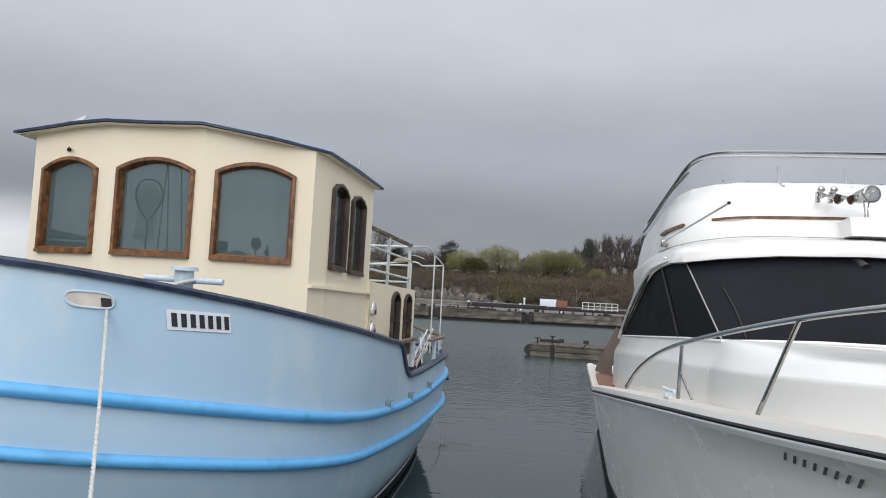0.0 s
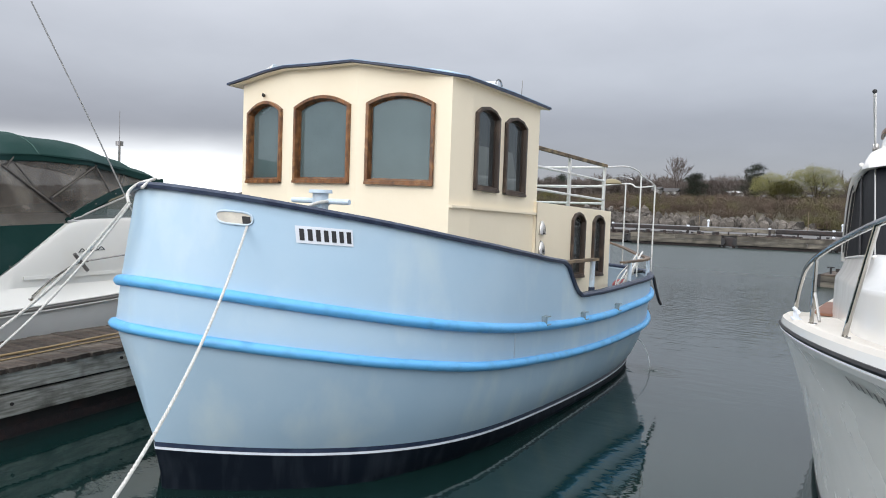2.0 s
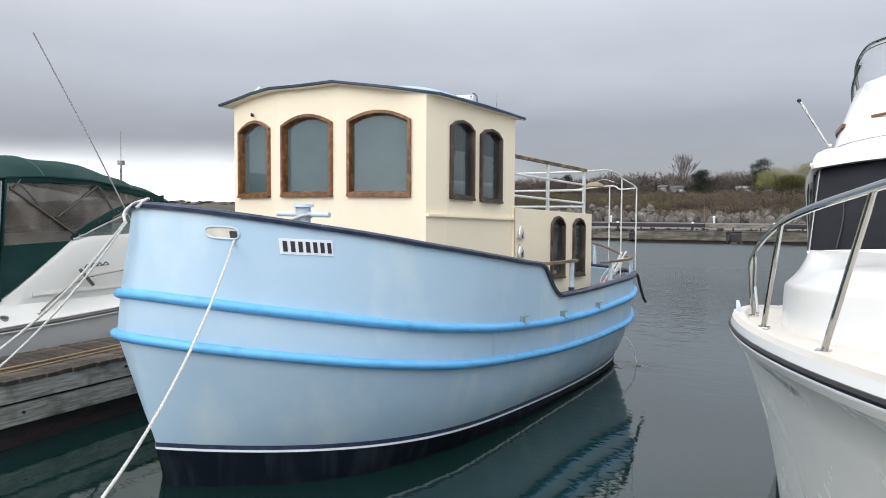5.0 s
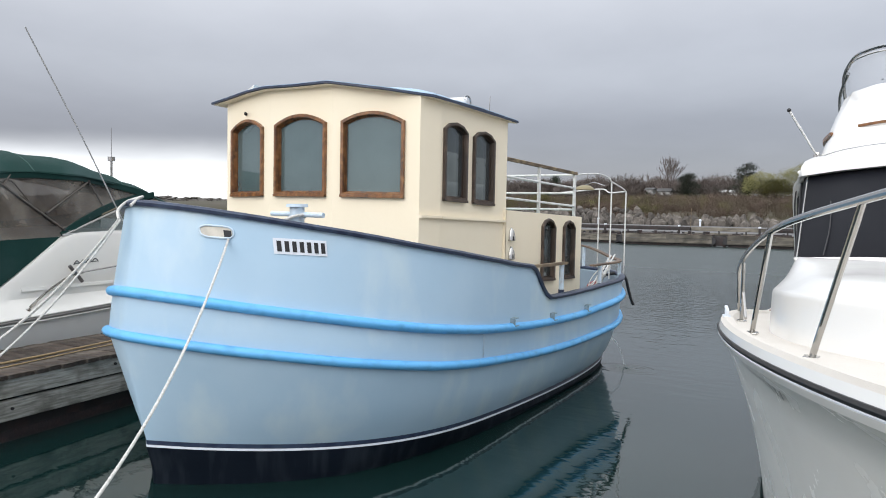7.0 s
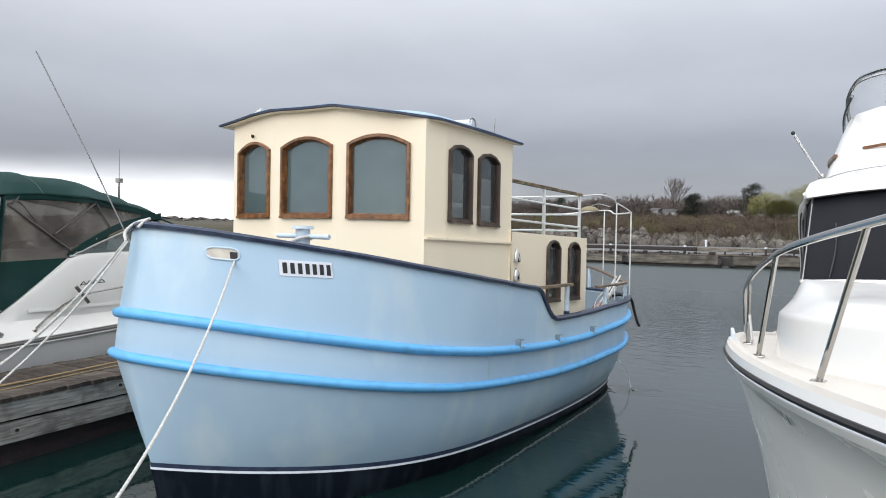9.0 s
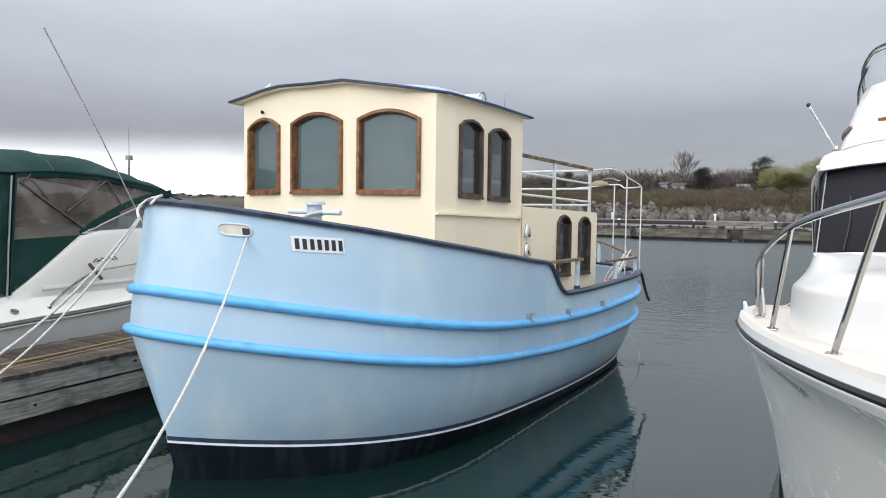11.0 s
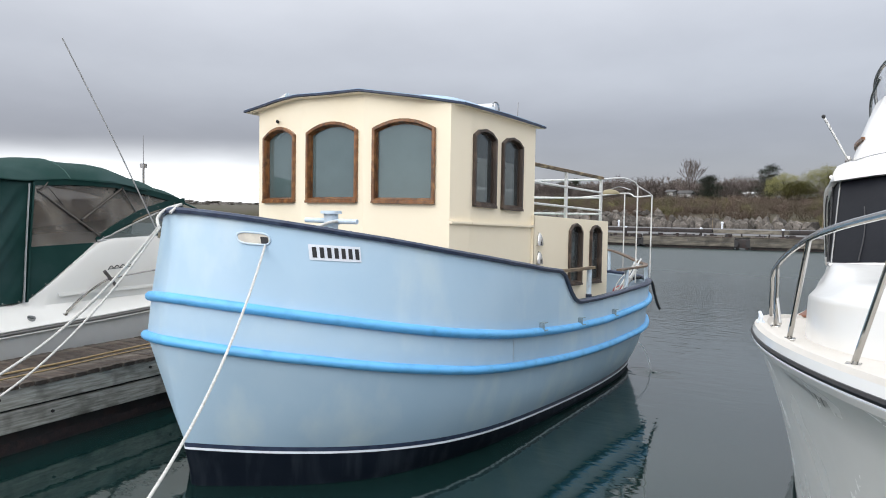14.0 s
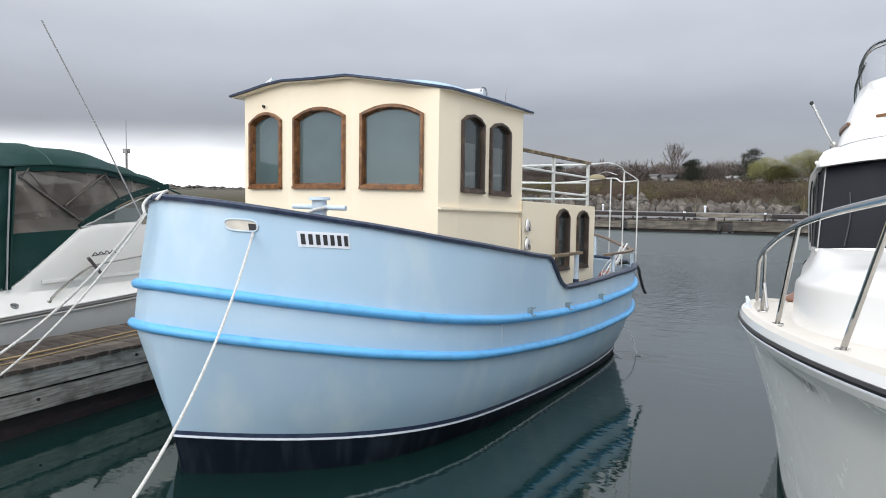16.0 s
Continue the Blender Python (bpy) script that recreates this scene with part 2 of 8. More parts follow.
FARPLANK = surf("far_dock_timber", (0.195, 0.175, 0.140), 0.85, second=(0.055, 0.05, 0.043), amount=0.95, scale=1.6, stretch=(0.5, 0.5, 3), stain=(0.03, 0.026, 0.022), stain_amount=0.7, stain_scale=1.2, bump=0.5, bump_scale=10, per=0.3)
PLANK = surf("grey_dock_timber", (0.43, 0.415, 0.37), 0.85, second=(0.18, 0.17, 0.145), amount=0.95, scale=6, stretch=(3, 0.6, 9), stain=(0.055, 0.050, 0.040), stain_amount=0.85, stain_scale=3.2,
             bump=0.6, bump_scale=40, per=0.18)
DECKPLANK = surf("brown_deck_boards", (0.082, 0.058, 0.042), 0.75, second=(0.016, 0.011, 0.009), amount=1.0, scale=8, stretch=(0.5, 5, 5), stain=(0.15, 0.13, 0.105), stain_amount=0.75, stain_scale=5, bump=0.9, bump_scale=40, per=0.35)
DARKTIMBER = surf("wet_dark_timber", (0.026, 0.021, 0.020), 0.7, second=(0.012, 0.010, 0.010), amount=0.9, scale=6, stain=(0.055, 0.024, 0.021), stain_amount=0.6, stain_scale=4, bump=0.4, bump_scale=40)
ROPE = surf("white_rope", (0.66, 0.65, 0.62), 0.8, second=(0.42, 0.41, 0.38), amount=0.8, scale=60, bump=0.5, bump_scale=150)
HOSE = surf("yellow_hose", (0.31, 0.215, 0.10), 0.55, amount=0.5, scale=10)
INTERIOR = surf("cabin_interior", (0.16, 0.15, 0.14), 0.8)
CURTAIN = surf("pale_blue_curtain", (0.30, 0.36, 0.38), 0.9, second=(0.22, 0.27, 0.29), amount=0.7, scale=2, stretch=(2, 2, 0.3))
# pane film colours carry some of the reflected sky and inside daylight
GLASS = hazy("sky_toned_window_glass", (0.048, 0.074, 0.078), (0.105, 0.145, 0.145), 0.93)
SIDEGLASS = hazy("dark_side_glass", (0.034, 0.038, 0.040), (0.052, 0.057, 0.058), 0.92)
SMOKE = clear("dark_window_glass", (0.03, 0.03, 0.034), 0.02, 0.72, 1.5)
# the paler vinyl tone is raised in place of daylight passing through the sheet
VINYL = murky("clear_vinyl_window", (0.085, 0.068, 0.056), (0.27, 0.24, 0.205), 0.64, 2.2)
VINYLFAR = murky("clouded_vinyl", (0.075, 0.060, 0.048), (0.26, 0.235, 0.20), 0.88, 1.6, 0.22)
SCREEN = clear("acrylic_screen", (0.55, 0.57, 0.6), 0.02, 0.22, 1.45)
ROCK = surf("armour_stone", (0.108, 0.095, 0.082), 0.9, second=(0.030, 0.027, 0.024), amount=0.9, scale=1.9, stain=(0.26, 0.228, 0.20), stain_amount=0.7, stain_scale=1.4, bump=1.0, bump_scale=5, per=0.5)
CONCRETE = surf("pier_concrete", (0.118, 0.117, 0.118), 0.9, second=(0.15, 0.148, 0.145), amount=0.6, scale=0.3)
BARK = surf("grey_bark", (0.075, 0.062, 0.052), 0.9, second=(0.04, 0.034, 0.03), amount=0.8, scale=2)
TWIG = surf("bare_twigs", (0.132, 0.108, 0.096), 0.95, second=(0.088, 0.072, 0.064), amount=0.8, scale=0.4, per=0.25)
LEAFY = surf("spring_leaves", (0.160, 0.150, 0.046), 0.9, second=(0.110, 0.108, 0.038), amount=0.8, scale=0.4, per=0.15)
PINE = surf("pine_needles", (0.036, 0.050, 0.034), 0.9, second=(0.052, 0.064, 0.044), amount=0.8, scale=0.5)
SCRUB = surf("spring_scrub", (0.052, 0.042, 0.026), 0.95, second=(0.04, 0.042, 0.018), amount=0.9, scale=0.06, stain=(0.07, 0.055, 0.036), stain_amount=0.7, stain_scale=0.15)
HOUSE = surf("white_siding", (0.50, 0.50, 0.49), 0.7, amount=0.3, scale=1)
SHINGLE = surf("grey_shingles", (0.075, 0.073, 0.072), 0.9, amount=0.5, scale=2)

WATER = bpy.data.materials.new("harbour_water")
WATER.use_nodes = True
_n, _l = WATER.node_tree.nodes, WATER.node_tree.links
_b = _n["Principled BSDF"]
_b.inputs["Base Color"].default_value = (0.0055, 0.0185, 0.0175, 1)
_b.inputs["Roughness"].default_value = 0.03
_b.inputs["IOR"].default_value = 1.55
_b.inputs["Specular Tint"].default_value = (0.87, 1.0, 0.985, 1)
_tc = _n.new("ShaderNodeTexCoord")
_hs = None
for sc, st, wgt in ((2.4, (0.75, 2.2, 1.0), 0.8), (7.5, (0.8, 2.0, 1.0), 0.30), (0.4, (1, 1.4, 1), 0.8)):
    mp = _n.new("ShaderNodeMapping")
    mp.inputs["Scale"].default_value = st
    mp.inputs["Rotation"].default_value = (0, 0, 0.25)
    _l.new(_tc.outputs["Object"], mp.inputs[0])
    nz = _n.new("ShaderNodeTexNoise")
    nz.inputs["Scale"].default_value, nz.inputs["Detail"].default_value = sc, 2.5
    _l.new(mp.outputs[0], nz.inputs["Vector"])
    ml = _n.new("ShaderNodeMath")
    ml.operation = "MULTIPLY_ADD"
    ml.inputs[1].default_value = wgt
    _l.new(nz.outputs[0], ml.inputs[0])
    if _hs is None:
        ml.inputs[2].default_value = 0.0
    else:
        _l.new(_hs, ml.inputs[2])
    _hs = ml.outputs[0]
_bp = _n.new("ShaderNodeBump")
_bp.inputs["Strength"].default_value, _bp.inputs["Distance"].default_value = 1.0, 0.056
# sheltered and nearly flat between the docks and the bows, more ripple in the open
_sx = _n.new("ShaderNodeSeparateXYZ")
_l.new(_tc.outputs["Object"], _sx.inputs[0])
_fl = _n.new("ShaderNodeMapRange")
_fl.interpolation_type = "SMOOTHSTEP"
_fl.inputs[1].default_value, _fl.inputs[2].default_value, _fl.inputs[3].default_value, _fl.inputs[4].default_value = 3.0, 64.0, 0.045, 2.4
_l.new(_sx.outputs[1], _fl.inputs[0])
_fm = _n.new("ShaderNodeMath")
_fm.operation = "MULTIPLY"
_l.new(_hs, _fm.inputs[0])
_l.new(_fl.outputs[0], _fm.inputs[1])
_l.new(_fm.outputs[0], _bp.inputs["Height"])
_rg = _n.new("ShaderNodeMapRange")
_rg.inputs[1].default_value, _rg.inputs[2].default_value, _rg.inputs[3].default_value, _rg.inputs[4].default_value = 8.0, 34.0, 0.03, 0.30
_l.new(_sx.outputs[1], _rg.inputs[0])
_l.new(_rg.outputs[0], _b.inputs["Roughness"])
_l.new(_bp.outputs[0], _b.inputs["Normal"])

# ---------------------------------------------------------------- building helpers
ORIGIN = {}


def thing(name, origin, label, category, group="", kind=""):
    ob = new(name)
    ob.location = origin
    ob.empty_display_size = 0.2
    ORIGIN[ob.name] = Vector(origin)
    return tagged(ob, label, category, group, kind)


def mesh_of(bm, name, material, smooth=35.0, origin=(0, 0, 0)):
    bmesh.ops.recalc_face_normals(bm, faces=bm.faces)
    me = bpy.data.meshes.new(name)
    bm.to_mesh(me)
    bm.free()
    if tuple(origin) != (0, 0, 0):
        me.transform(Matrix.Translation(-Vector(origin)))
    me.materials.append(material)
    if smooth:
        me.polygons.foreach_set("use_smooth", [True] * len(me.polygons))
        me.set_sharp_from_angle(angle=radians(smooth))
    return me


def part(name, bm, material, parent, label="", smooth=35.0):
    """Links a bmesh, given in world places, as one mesh object under a thing or a part."""
    o = ORIGIN[parent.name]
    ob = new(name, mesh_of(bm, name, material, smooth, o))
    ob.parent = parent
    ORIGIN[ob.name] = o
    if label:
        ob["label"] = label
    return ob


def solid(name, bm, material, label, category, group="", kind="", smooth=35.0):
    """A top-level thing that is one mesh."""
    lo = Vector((min(v.co.x for v in bm.verts) + max(v.co.x for v in bm.verts), min(v.co.y for v in bm.verts) + max(v.co.y for v in bm.verts), 2 * min(v.co.z for v in bm.verts))) / 2
    ob = new(name, mesh_of(bm, name, material, smooth, lo))
    ob.location = lo
    ORIGIN[ob.name] = lo
    return tagged(ob, label, category, group, kind)


def box(bm, c, size, m=None, bevel=0.0):
    mat = Matrix.Translation(c) @ (m or Matrix()) @ Matrix.Diagonal((*size, 1))
    r = bmesh.ops.create_cube(bm, size=1, matrix=mat)
    if bevel:
        bmesh.ops.bevel(bm, geom=list({e for v in r["verts"] for e in v.link_edges}), offset=bevel, segments=2, affect="EDGES", profile=0.6)
    return bm


def boxed(c, size, m=None, bevel=0.0):
    return box(bmesh.new(), c, size, m, bevel)


def cyl(bm, a, b, r, r2=None, seg=14):
    a, b = Vector(a), Vector(b)
    q = (b - a).to_track_quat("Z", "Y").to_matrix().to_4x4()
    bmesh.ops.create_cone(bm, cap_ends=True, segments=seg, radius1=r, radius2=r if r2 is None else r2, depth=(b - a).length, matrix=Matrix.Translation((a + b) / 2) @ q)
    return bm


def ball(bm, c, r, sx=1, sy=1, sz=1, m=None, seg=16):
    bmesh.ops.create_uvsphere(bm, u_segments=seg, v_segments=max(seg // 2, 6), radius=1, matrix=Matrix.Translation(c) @ (m or Matrix()) @ Matrix.Diagonal((r * sx, r * sy, r * sz, 1)))
    return bm


def smooth_path(pts, n=8, closed=False):
    """Catmull-Rom points through pts."""
    p = [Vector(v) for v in pts]
    out = []
    cnt = len(p)
    for i in range(cnt if closed else cnt - 1):
        if closed:
            a, b, c, d = p[i - 1], p[i], p[(i + 1) % cnt], p[(i + 2) % cnt]
        else:
            a, b, c, d = p[max(i - 1, 0)], p[i], p[i + 1], p[min(i + 2, cnt - 1)]
        for k in range(n):
            t = k / n
            out.append(0.5 * ((2 * b) + (c - a) * t + (2 * a - 5 * b + 4 * c - d) * t * t + (3 * b - a - 3 * c + d) * t ** 3))
    if not closed:
        out.append(p[-1])
    return out


def sweep(bm, pts, profile, closed=False, upv=(0, 0, 1)):
    """Sweeps a 2D profile (side, up) along points; side is the way across the path, level."""
    pts = [Vector(p) for p in pts]
    n = len(pts)
    rings = []
    for i, p in enumerate(pts):
        if closed:
            t = pts[(i + 1) % n] - pts[i - 1]
        else:
            t = pts[min(i + 1, n - 1)] - pts[max(i - 1, 0)]
        t.normalize()
        u = Vector(upv)
        s = t.cross(u)
        if s.length < 1e-4:
            s = t.cross(Vector((0, 1, 0)))
        s.normalize()
        w = s.cross(t).normalized()
        rings.append([bm.verts.new(p + s * a + w * b) for a, b in profile])
    k = len(profile)
    for i in range(n if closed else n - 1):
        r0, r1 = rings[i], rings[(i + 1) % n]
        for j in range(k):
            bm.faces.new((r0[j], r0[(j + 1) % k], r1[(j + 1) % k], r1[j]))
    if not closed:
        bm.faces.new(rings[0])
        bm.faces.new(rings[-1][::-1])
    return bm


def ring(r, seg=10, rx=None):
    return [((rx or r) * math.cos(2 * math.pi * i / seg), r * math.sin(2 * math.pi * i / seg)) for i in range(seg)]


def tube(pts, r, seg=10, closed=False):
    return sweep(bmesh.new(), pts, ring(r, seg), closed)


def grid(bm, rows, close_u=False, close_v=False, flip=False):
    """Faces between rows of points of equal length."""
    vs = [[bm.verts.new(p) for p in r] for r in rows]
    nr, nc = len(vs), len(vs[0])
    for i in range(nr if close_v else nr - 1):
        for j in range(nc if close_u else nc - 1):
            q = [vs[i][j], vs[i][(j + 1) % nc], vs[(i + 1) % nr][(j + 1) % nc], vs[(i + 1) % nr][j]]
            try:
                bm.faces.new(q)
            except ValueError:
                pass
    return vs


def prism(bm, poly, way):
    """A flat polygon pushed along a vector."""
    way = Vector(way)
    a = [bm.verts.new(Vector(p)) for p in poly]
    b = [bm.verts.new(Vector(p) + way) for p in poly]
    bm.faces.new(a[::-1])
    bm.faces.new(b)
    for i in range(len(a)):
        j = (i + 1) % len(a)
        bm.faces.new((a[i], a[j], b[j], b[i]))
    return bm


# ---------------------------------------------------------------- water and land
WATERLINE = -0.036


def water_z(y):
    """A long low swell runs through the basin: slightly lower by the main dock."""
    k = min(max((8.0 - y) / 6.0, 0), 1)
    return WATERLINE - 0.05 * k * k * (3 - 2 * k)



def build_water():
    bm = bmesh.new()
    grid(bm, [[(x, y, water_z(y)) for x in (-1500, -40, -8, 0, 8, 40, 1500)] for y in (-200, -20, *[0.5 * k for k in range(25)], 16, 30, 80, 1500)])
    ob = new("water", mesh_of(bm, "water", WATER, 60))
    tagged(ob, "dark green-grey harbour water with small ripples", "water", kind="structure")


build_water()

# ---------------------------------------------------------------- blue trawler
CX = -2.36
TRIM = 0.0297  # the bow rides high
LINES = {  # bow y, stern y, half beam, bow run, p, q, stern run, q, height: start, slope, curve
    "sheer": (3.416, 11.05, 1.698, 0.361, 2.209, 1.518, 0.79, 2.6, 2.218, -1.664, 0.848),
    "upper": (3.309, 11.04, 1.705, 0.345, 2.2, 1.53, 0.789, 2.312, 1.5295, -1.831, 1.5237),
    "lower": (3.282, 11.07, 1.697, 0.321, 2.201, 1.537, 0.762, 2.548, 1.186, -1.717, 1.396),
    "stripe": (3.485, 10.98, 1.545, 0.413, 3.165, 1.029, 0.30, 6.0, 0.255, -0.51, 0.32),
    "water": (3.56, 10.88, 1.56, 0.57, 3.15, 1.80, 0.22, 7.0, 0.0, 0.0, 0.0),
}
STATIONS = [0.5 - 0.5 * math.cos(math.pi * i / 120) for i in range(121)]


def trim(y):
    return TRIM * (7.0 - y)


def hull_point(line, s):
    yb, ys, beam, a, p, q, b, q2, z0, z1, z2 = LINES[line]
    fb = max(1 - (1 - min(s / a, 1)) ** p, 0) ** (1 / q)
    fs = max(1 - (max(s - b, 0) / (1 - b)) ** 2, 0) ** (1 / q2)
    return Vector((beam * fb * fs, yb + (ys - yb) * s, z0 + z1 * s + z2 * s * s))


def top_height(y, z):
    """The bulwark's top: high forward, stepping down to a low waist aft."""
    low = 1.255 + 0.028 * max(y - 8.0, 0) ** 1.1
    k = min(max((y - 6.98) / 0.50, 0), 1)
    k = k ** 0.75
    k = k * k * (3 - 2 * k)
    return z * (1 - k) + low * k


def hull_top(s):
    p = hull_point("sheer", s)
    zt = top_height(p.y, p.z)
    if zt < p.z - 1e-4:
        u = hull_point("upper", s)
        f = min(max((zt - u.z) / (p.z - u.z), 0), 1)
        return u.lerp(p, f)
    return p


def side(v, sgn, out=0.0):
    return Vector((CX + sgn * (v.x + out), v.y, v.z))


def hull_rows(sgn):
    """Rows of the shell from the top edge down."""
    rows = []
    for s in STATIONS:
        t, u, lo, st, w = hull_top(s), hull_point("upper", s), hull_point("lower", s), hull_point("stripe", s), hull_point("water", s)
        w.x = min(w.x, st.x + 0.02)
        col = [t, t.lerp(u, 0.35), t.lerp(u, 0.7), u, u.lerp(lo, 0.5), lo]
        for f in (0.2, 0.45, 0.72):
            m = lo.lerp(st, f)
            m.x += 0.03 * math.sin(math.pi * f) * min(lo.x, 1) ** 2
            col.append(m)
        col += [st + Vector((0, 0, 0.048)), st + Vector((0, 0, 0.012)), st - Vector((0, 0, 0.008)), st.lerp(w, 0.55), w, Vector((w.x * 0.8, w.y, -0.5))]
        for k in (1, 2, 4, 6, 7, 8):
            col[k].x += 0.007 * min(col[k].x, 1) * noise.noise(Vector((col[k].y * 1.3, col[k].z * 2.0, 6 + sgn)))
        rows.append([side(c, sgn) for c in col])
    return rows


def shell(lo, hi):
    bm = bmesh.new()
    a, b = hull_rows(1), hull_rows(-1)
    loop = [r[lo : hi + 1] for r in a] + [r[lo : hi + 1] for r in b[::-1]]
    grid(bm, loop, close_v=True)
    bmesh.ops.remove_doubles(bm, verts=bm.verts, dist=0.0015)
    return bm


def loop_of(fn, out=0.0, dz=0.0, s0=0.0, s1=1.0):
    ss = [s for s in STATIONS if s0 <= s <= s1]
    return [side(fn(s), 1, out) + Vector((0, 0, dz)) for s in ss] + [side(fn(s), -1, out) + Vector((0, 0, dz)) for s in ss[::-1][(1 if s1 == 1 else 0):]]


boat = thing("trawler_boat", (CX, 7.0, 0), "pale blue steel trawler boat with cream wheelhouse, moored bow-in", "boat")
hull = part("hull", shell(0, 9), BLUE, boat, "pale blue painted steel hull plating")
part("boot_line", shell(9, 10), NAVY, hull, "thin navy line along the hull")
part("white_line", shell(10, 11), WHITEP, hull, "thin white line above the bottom paint")
part("hull_bottom", shell(11, 14), BOTTOM, hull, "dark streaked bottom paint")


def bulwark_inside():
    bm = bmesh.new()
    def line(drop, gap):
        out = []
        for s in STATIONS[3:]:
            t, u = hull_top(s), hull_point("upper", s)
            back = min(max((t.y - 9.3) / 1.5, 0), 1)
            out.append(Vector((max(min(t.x, u.x) - gap, 0.0), t.y - gap * 1.1 * back, t.z - drop)))
        return [side(v, 1) for v in out] + [side(v, -1) for v in out[::-1][1:]]
    grid(bm, [line(0.015, 0.03), line(0.03, 0.07), line(0.24, 0.11), line(0.36, 0.14)])
    return bm


# hull blue darkened here: the shade inside the bulwark is put into the colour
part("bulwark_lining", bulwark_inside(), surf("shade_toned_bulwark", (0.20, 0.26, 0.31), 0.6, second=(0.15, 0.2, 0.24), amount=0.6, scale=2), boat, "inner bulwark face, shade held in its dark grey-blue colour")


def deck_mesh():
    bm = bmesh.new()
    rows = []
    for s in STATIONS[2:-2]:
        p = hull_top(s)
        z = p.z - 0.34
        rows.append([(CX - max(p.x - 0.16, 0.02), p.y, z), (CX, p.y, z + 0.02), (CX + max(p.x - 0.16, 0.02), p.y, z)])
    grid(bm, rows)
    return bm


part("deck", deck_mesh(), surf("grey_deck_paint", (0.17, 0.205, 0.235), 0.7, second=(0.12, 0.15, 0.17), amount=0.7, scale=2), boat, "grey-blue painted steel deck")
cap = [(-0.042, -0.018), (-0.047, 0.010), (-0.03, 0.028), (0.03, 0.028), (0.047, 0.010), (0.042, -0.018)]
cap_path = loop_of(hull_top, -0.012, 0.0)
for p in cap_path:
    p.z += 0.006 * noise.noise(p * 2.1)
    p.x += 0.004 * noise.noise(p * 3.3)
part("cap_rail", sweep(bmesh.new(), cap_path, cap, True), NAVY, boat, "navy painted cap rail")


def rail_wave(fn, seed):
    pts = loop_of(fn, 0.012, 0.0)
    for p in pts:
        p.z += 0.008 * noise.noise(Vector((p.x * 1.3, p.y * 1.3, seed)))
    return pts


for line, seed, rr in (("upper", 3.1, 0.043), ("lower", 7.7, 0.041)):
    part("rub_rail", sweep(bmesh.new(), rail_wave(lambda s: hull_point(line, s), seed), ring(rr, 12, 0.048), True), RUB, boat, "bright blue half-round rub rail, scuffed")

# weld seam and a scuffed patch on the plating
seam = bmesh.new()
for k in range(2):
    a = side(hull_point("upper", 0.338 + 0.002 * k), 1)
    b = side(hull_point("lower", 0.341 + 0.002 * k), 1)
    sweep(seam, [a + Vector((0.005, 0, -0.05)), a.lerp(b, 0.5) + Vector((0.006, 0, 0)), b + Vector((0.005, 0, 0.05))], ring(0.0035, 6))
part("weld_seam", seam, PALE, hull)
# small lugs on the upper rail
for ly in (6.475, 7.41, 8.41):
    yb, ys = LINES["upper"][:2]
    u = side(hull_point("upper", (ly - yb) / (ys - yb)), 1)
    bm = bmesh.new()
    box(bm, u + Vector((0.028, 0, 0.055)), (0.055, 0.010, 0.085))
    box(bm, u + Vector((0.008, 0.04, 0.055)), (0.012, 0.08, 0.085))
    box(bm, u + Vector((0.03, 0.04, 0.018)), (0.06, 0.08, 0.010))
    box(bm, u + Vector((0.03, 0.04, 0.095)), (0.055, 0.07, 0.008))
    part("fender_lug", bm, surf("tarnished_lug", (0.26, 0.33, 0.36), 0.6, second=(0.12, 0.16, 0.17), amount=0.8, scale=20) if ly < 6.6 else bpy.data.materials["tarnished_lug"], boat, "small tarnished steel lug")


# registration plate on the bow, characters as plain blocks
def hull_at(y, z, sgn=1):
    """The shell's place and outward way at a y and height between sheer and upper rail."""
    def at(yy):
        a, b = LINES["sheer"], LINES["upper"]
        p = hull_point("sheer", min(max((yy - a[0]) / (a[1] - a[0]), 0), 1))
        u = hull_point("upper", min(max((yy - b[0]) / (b[1] - b[0]), 0), 1))
        f = (z - u.z) / (p.z - u.z)
        return side(Vector((u.x + (p.x - u.x) * f, yy, z)), sgn)
    p, q = at(y), at(y + 0.05)
    t = (q - p).normalized()
    nrm = Vector((t.y, -t.x, 0)) * (1 if sgn > 0 else -1)
    return p, t, nrm


def hull_patch(y0, z0, u0, u1, v0, v1, slope, lift, thick=0.004):
    """A curved flat piece lying on the bow shell; u runs aft, v up."""
    bm = bmesh.new()
    n = max(2, int((u1 - u0) / 0.03))
    rows = []
    for i in range(n + 1):
        u = u0 + (u1 - u0) * i / n
        yy = y0 + u
        col = []
        for v in (v0, v1):
            p, t, nr = hull_at(yy, z0 + v + slope * u)
            col.append((p + nr * lift, p + nr * (lift + thick)))
        rows.append([col[0][1], col[1][1], col[1][0], col[0][0]])
    grid(bm, rows, close_u=True)
    return bm


plate = part("name_plate", hull_patch(3.962, 1.908, 0.0, 0.332, -0.062, 0.062, -0.07, 0.003), WHITEP, boat, "white rectangular plate with dark blocks")
step = 0.332 / 7.3
for i in range(7):
    u = 0.02 + i * step
    part("dark_block", hull_patch(3.962, 1.908, u, u + step * 0.58, -0.042, 0.042, -0.07, 0.009, 0.002), BLACK, plate)


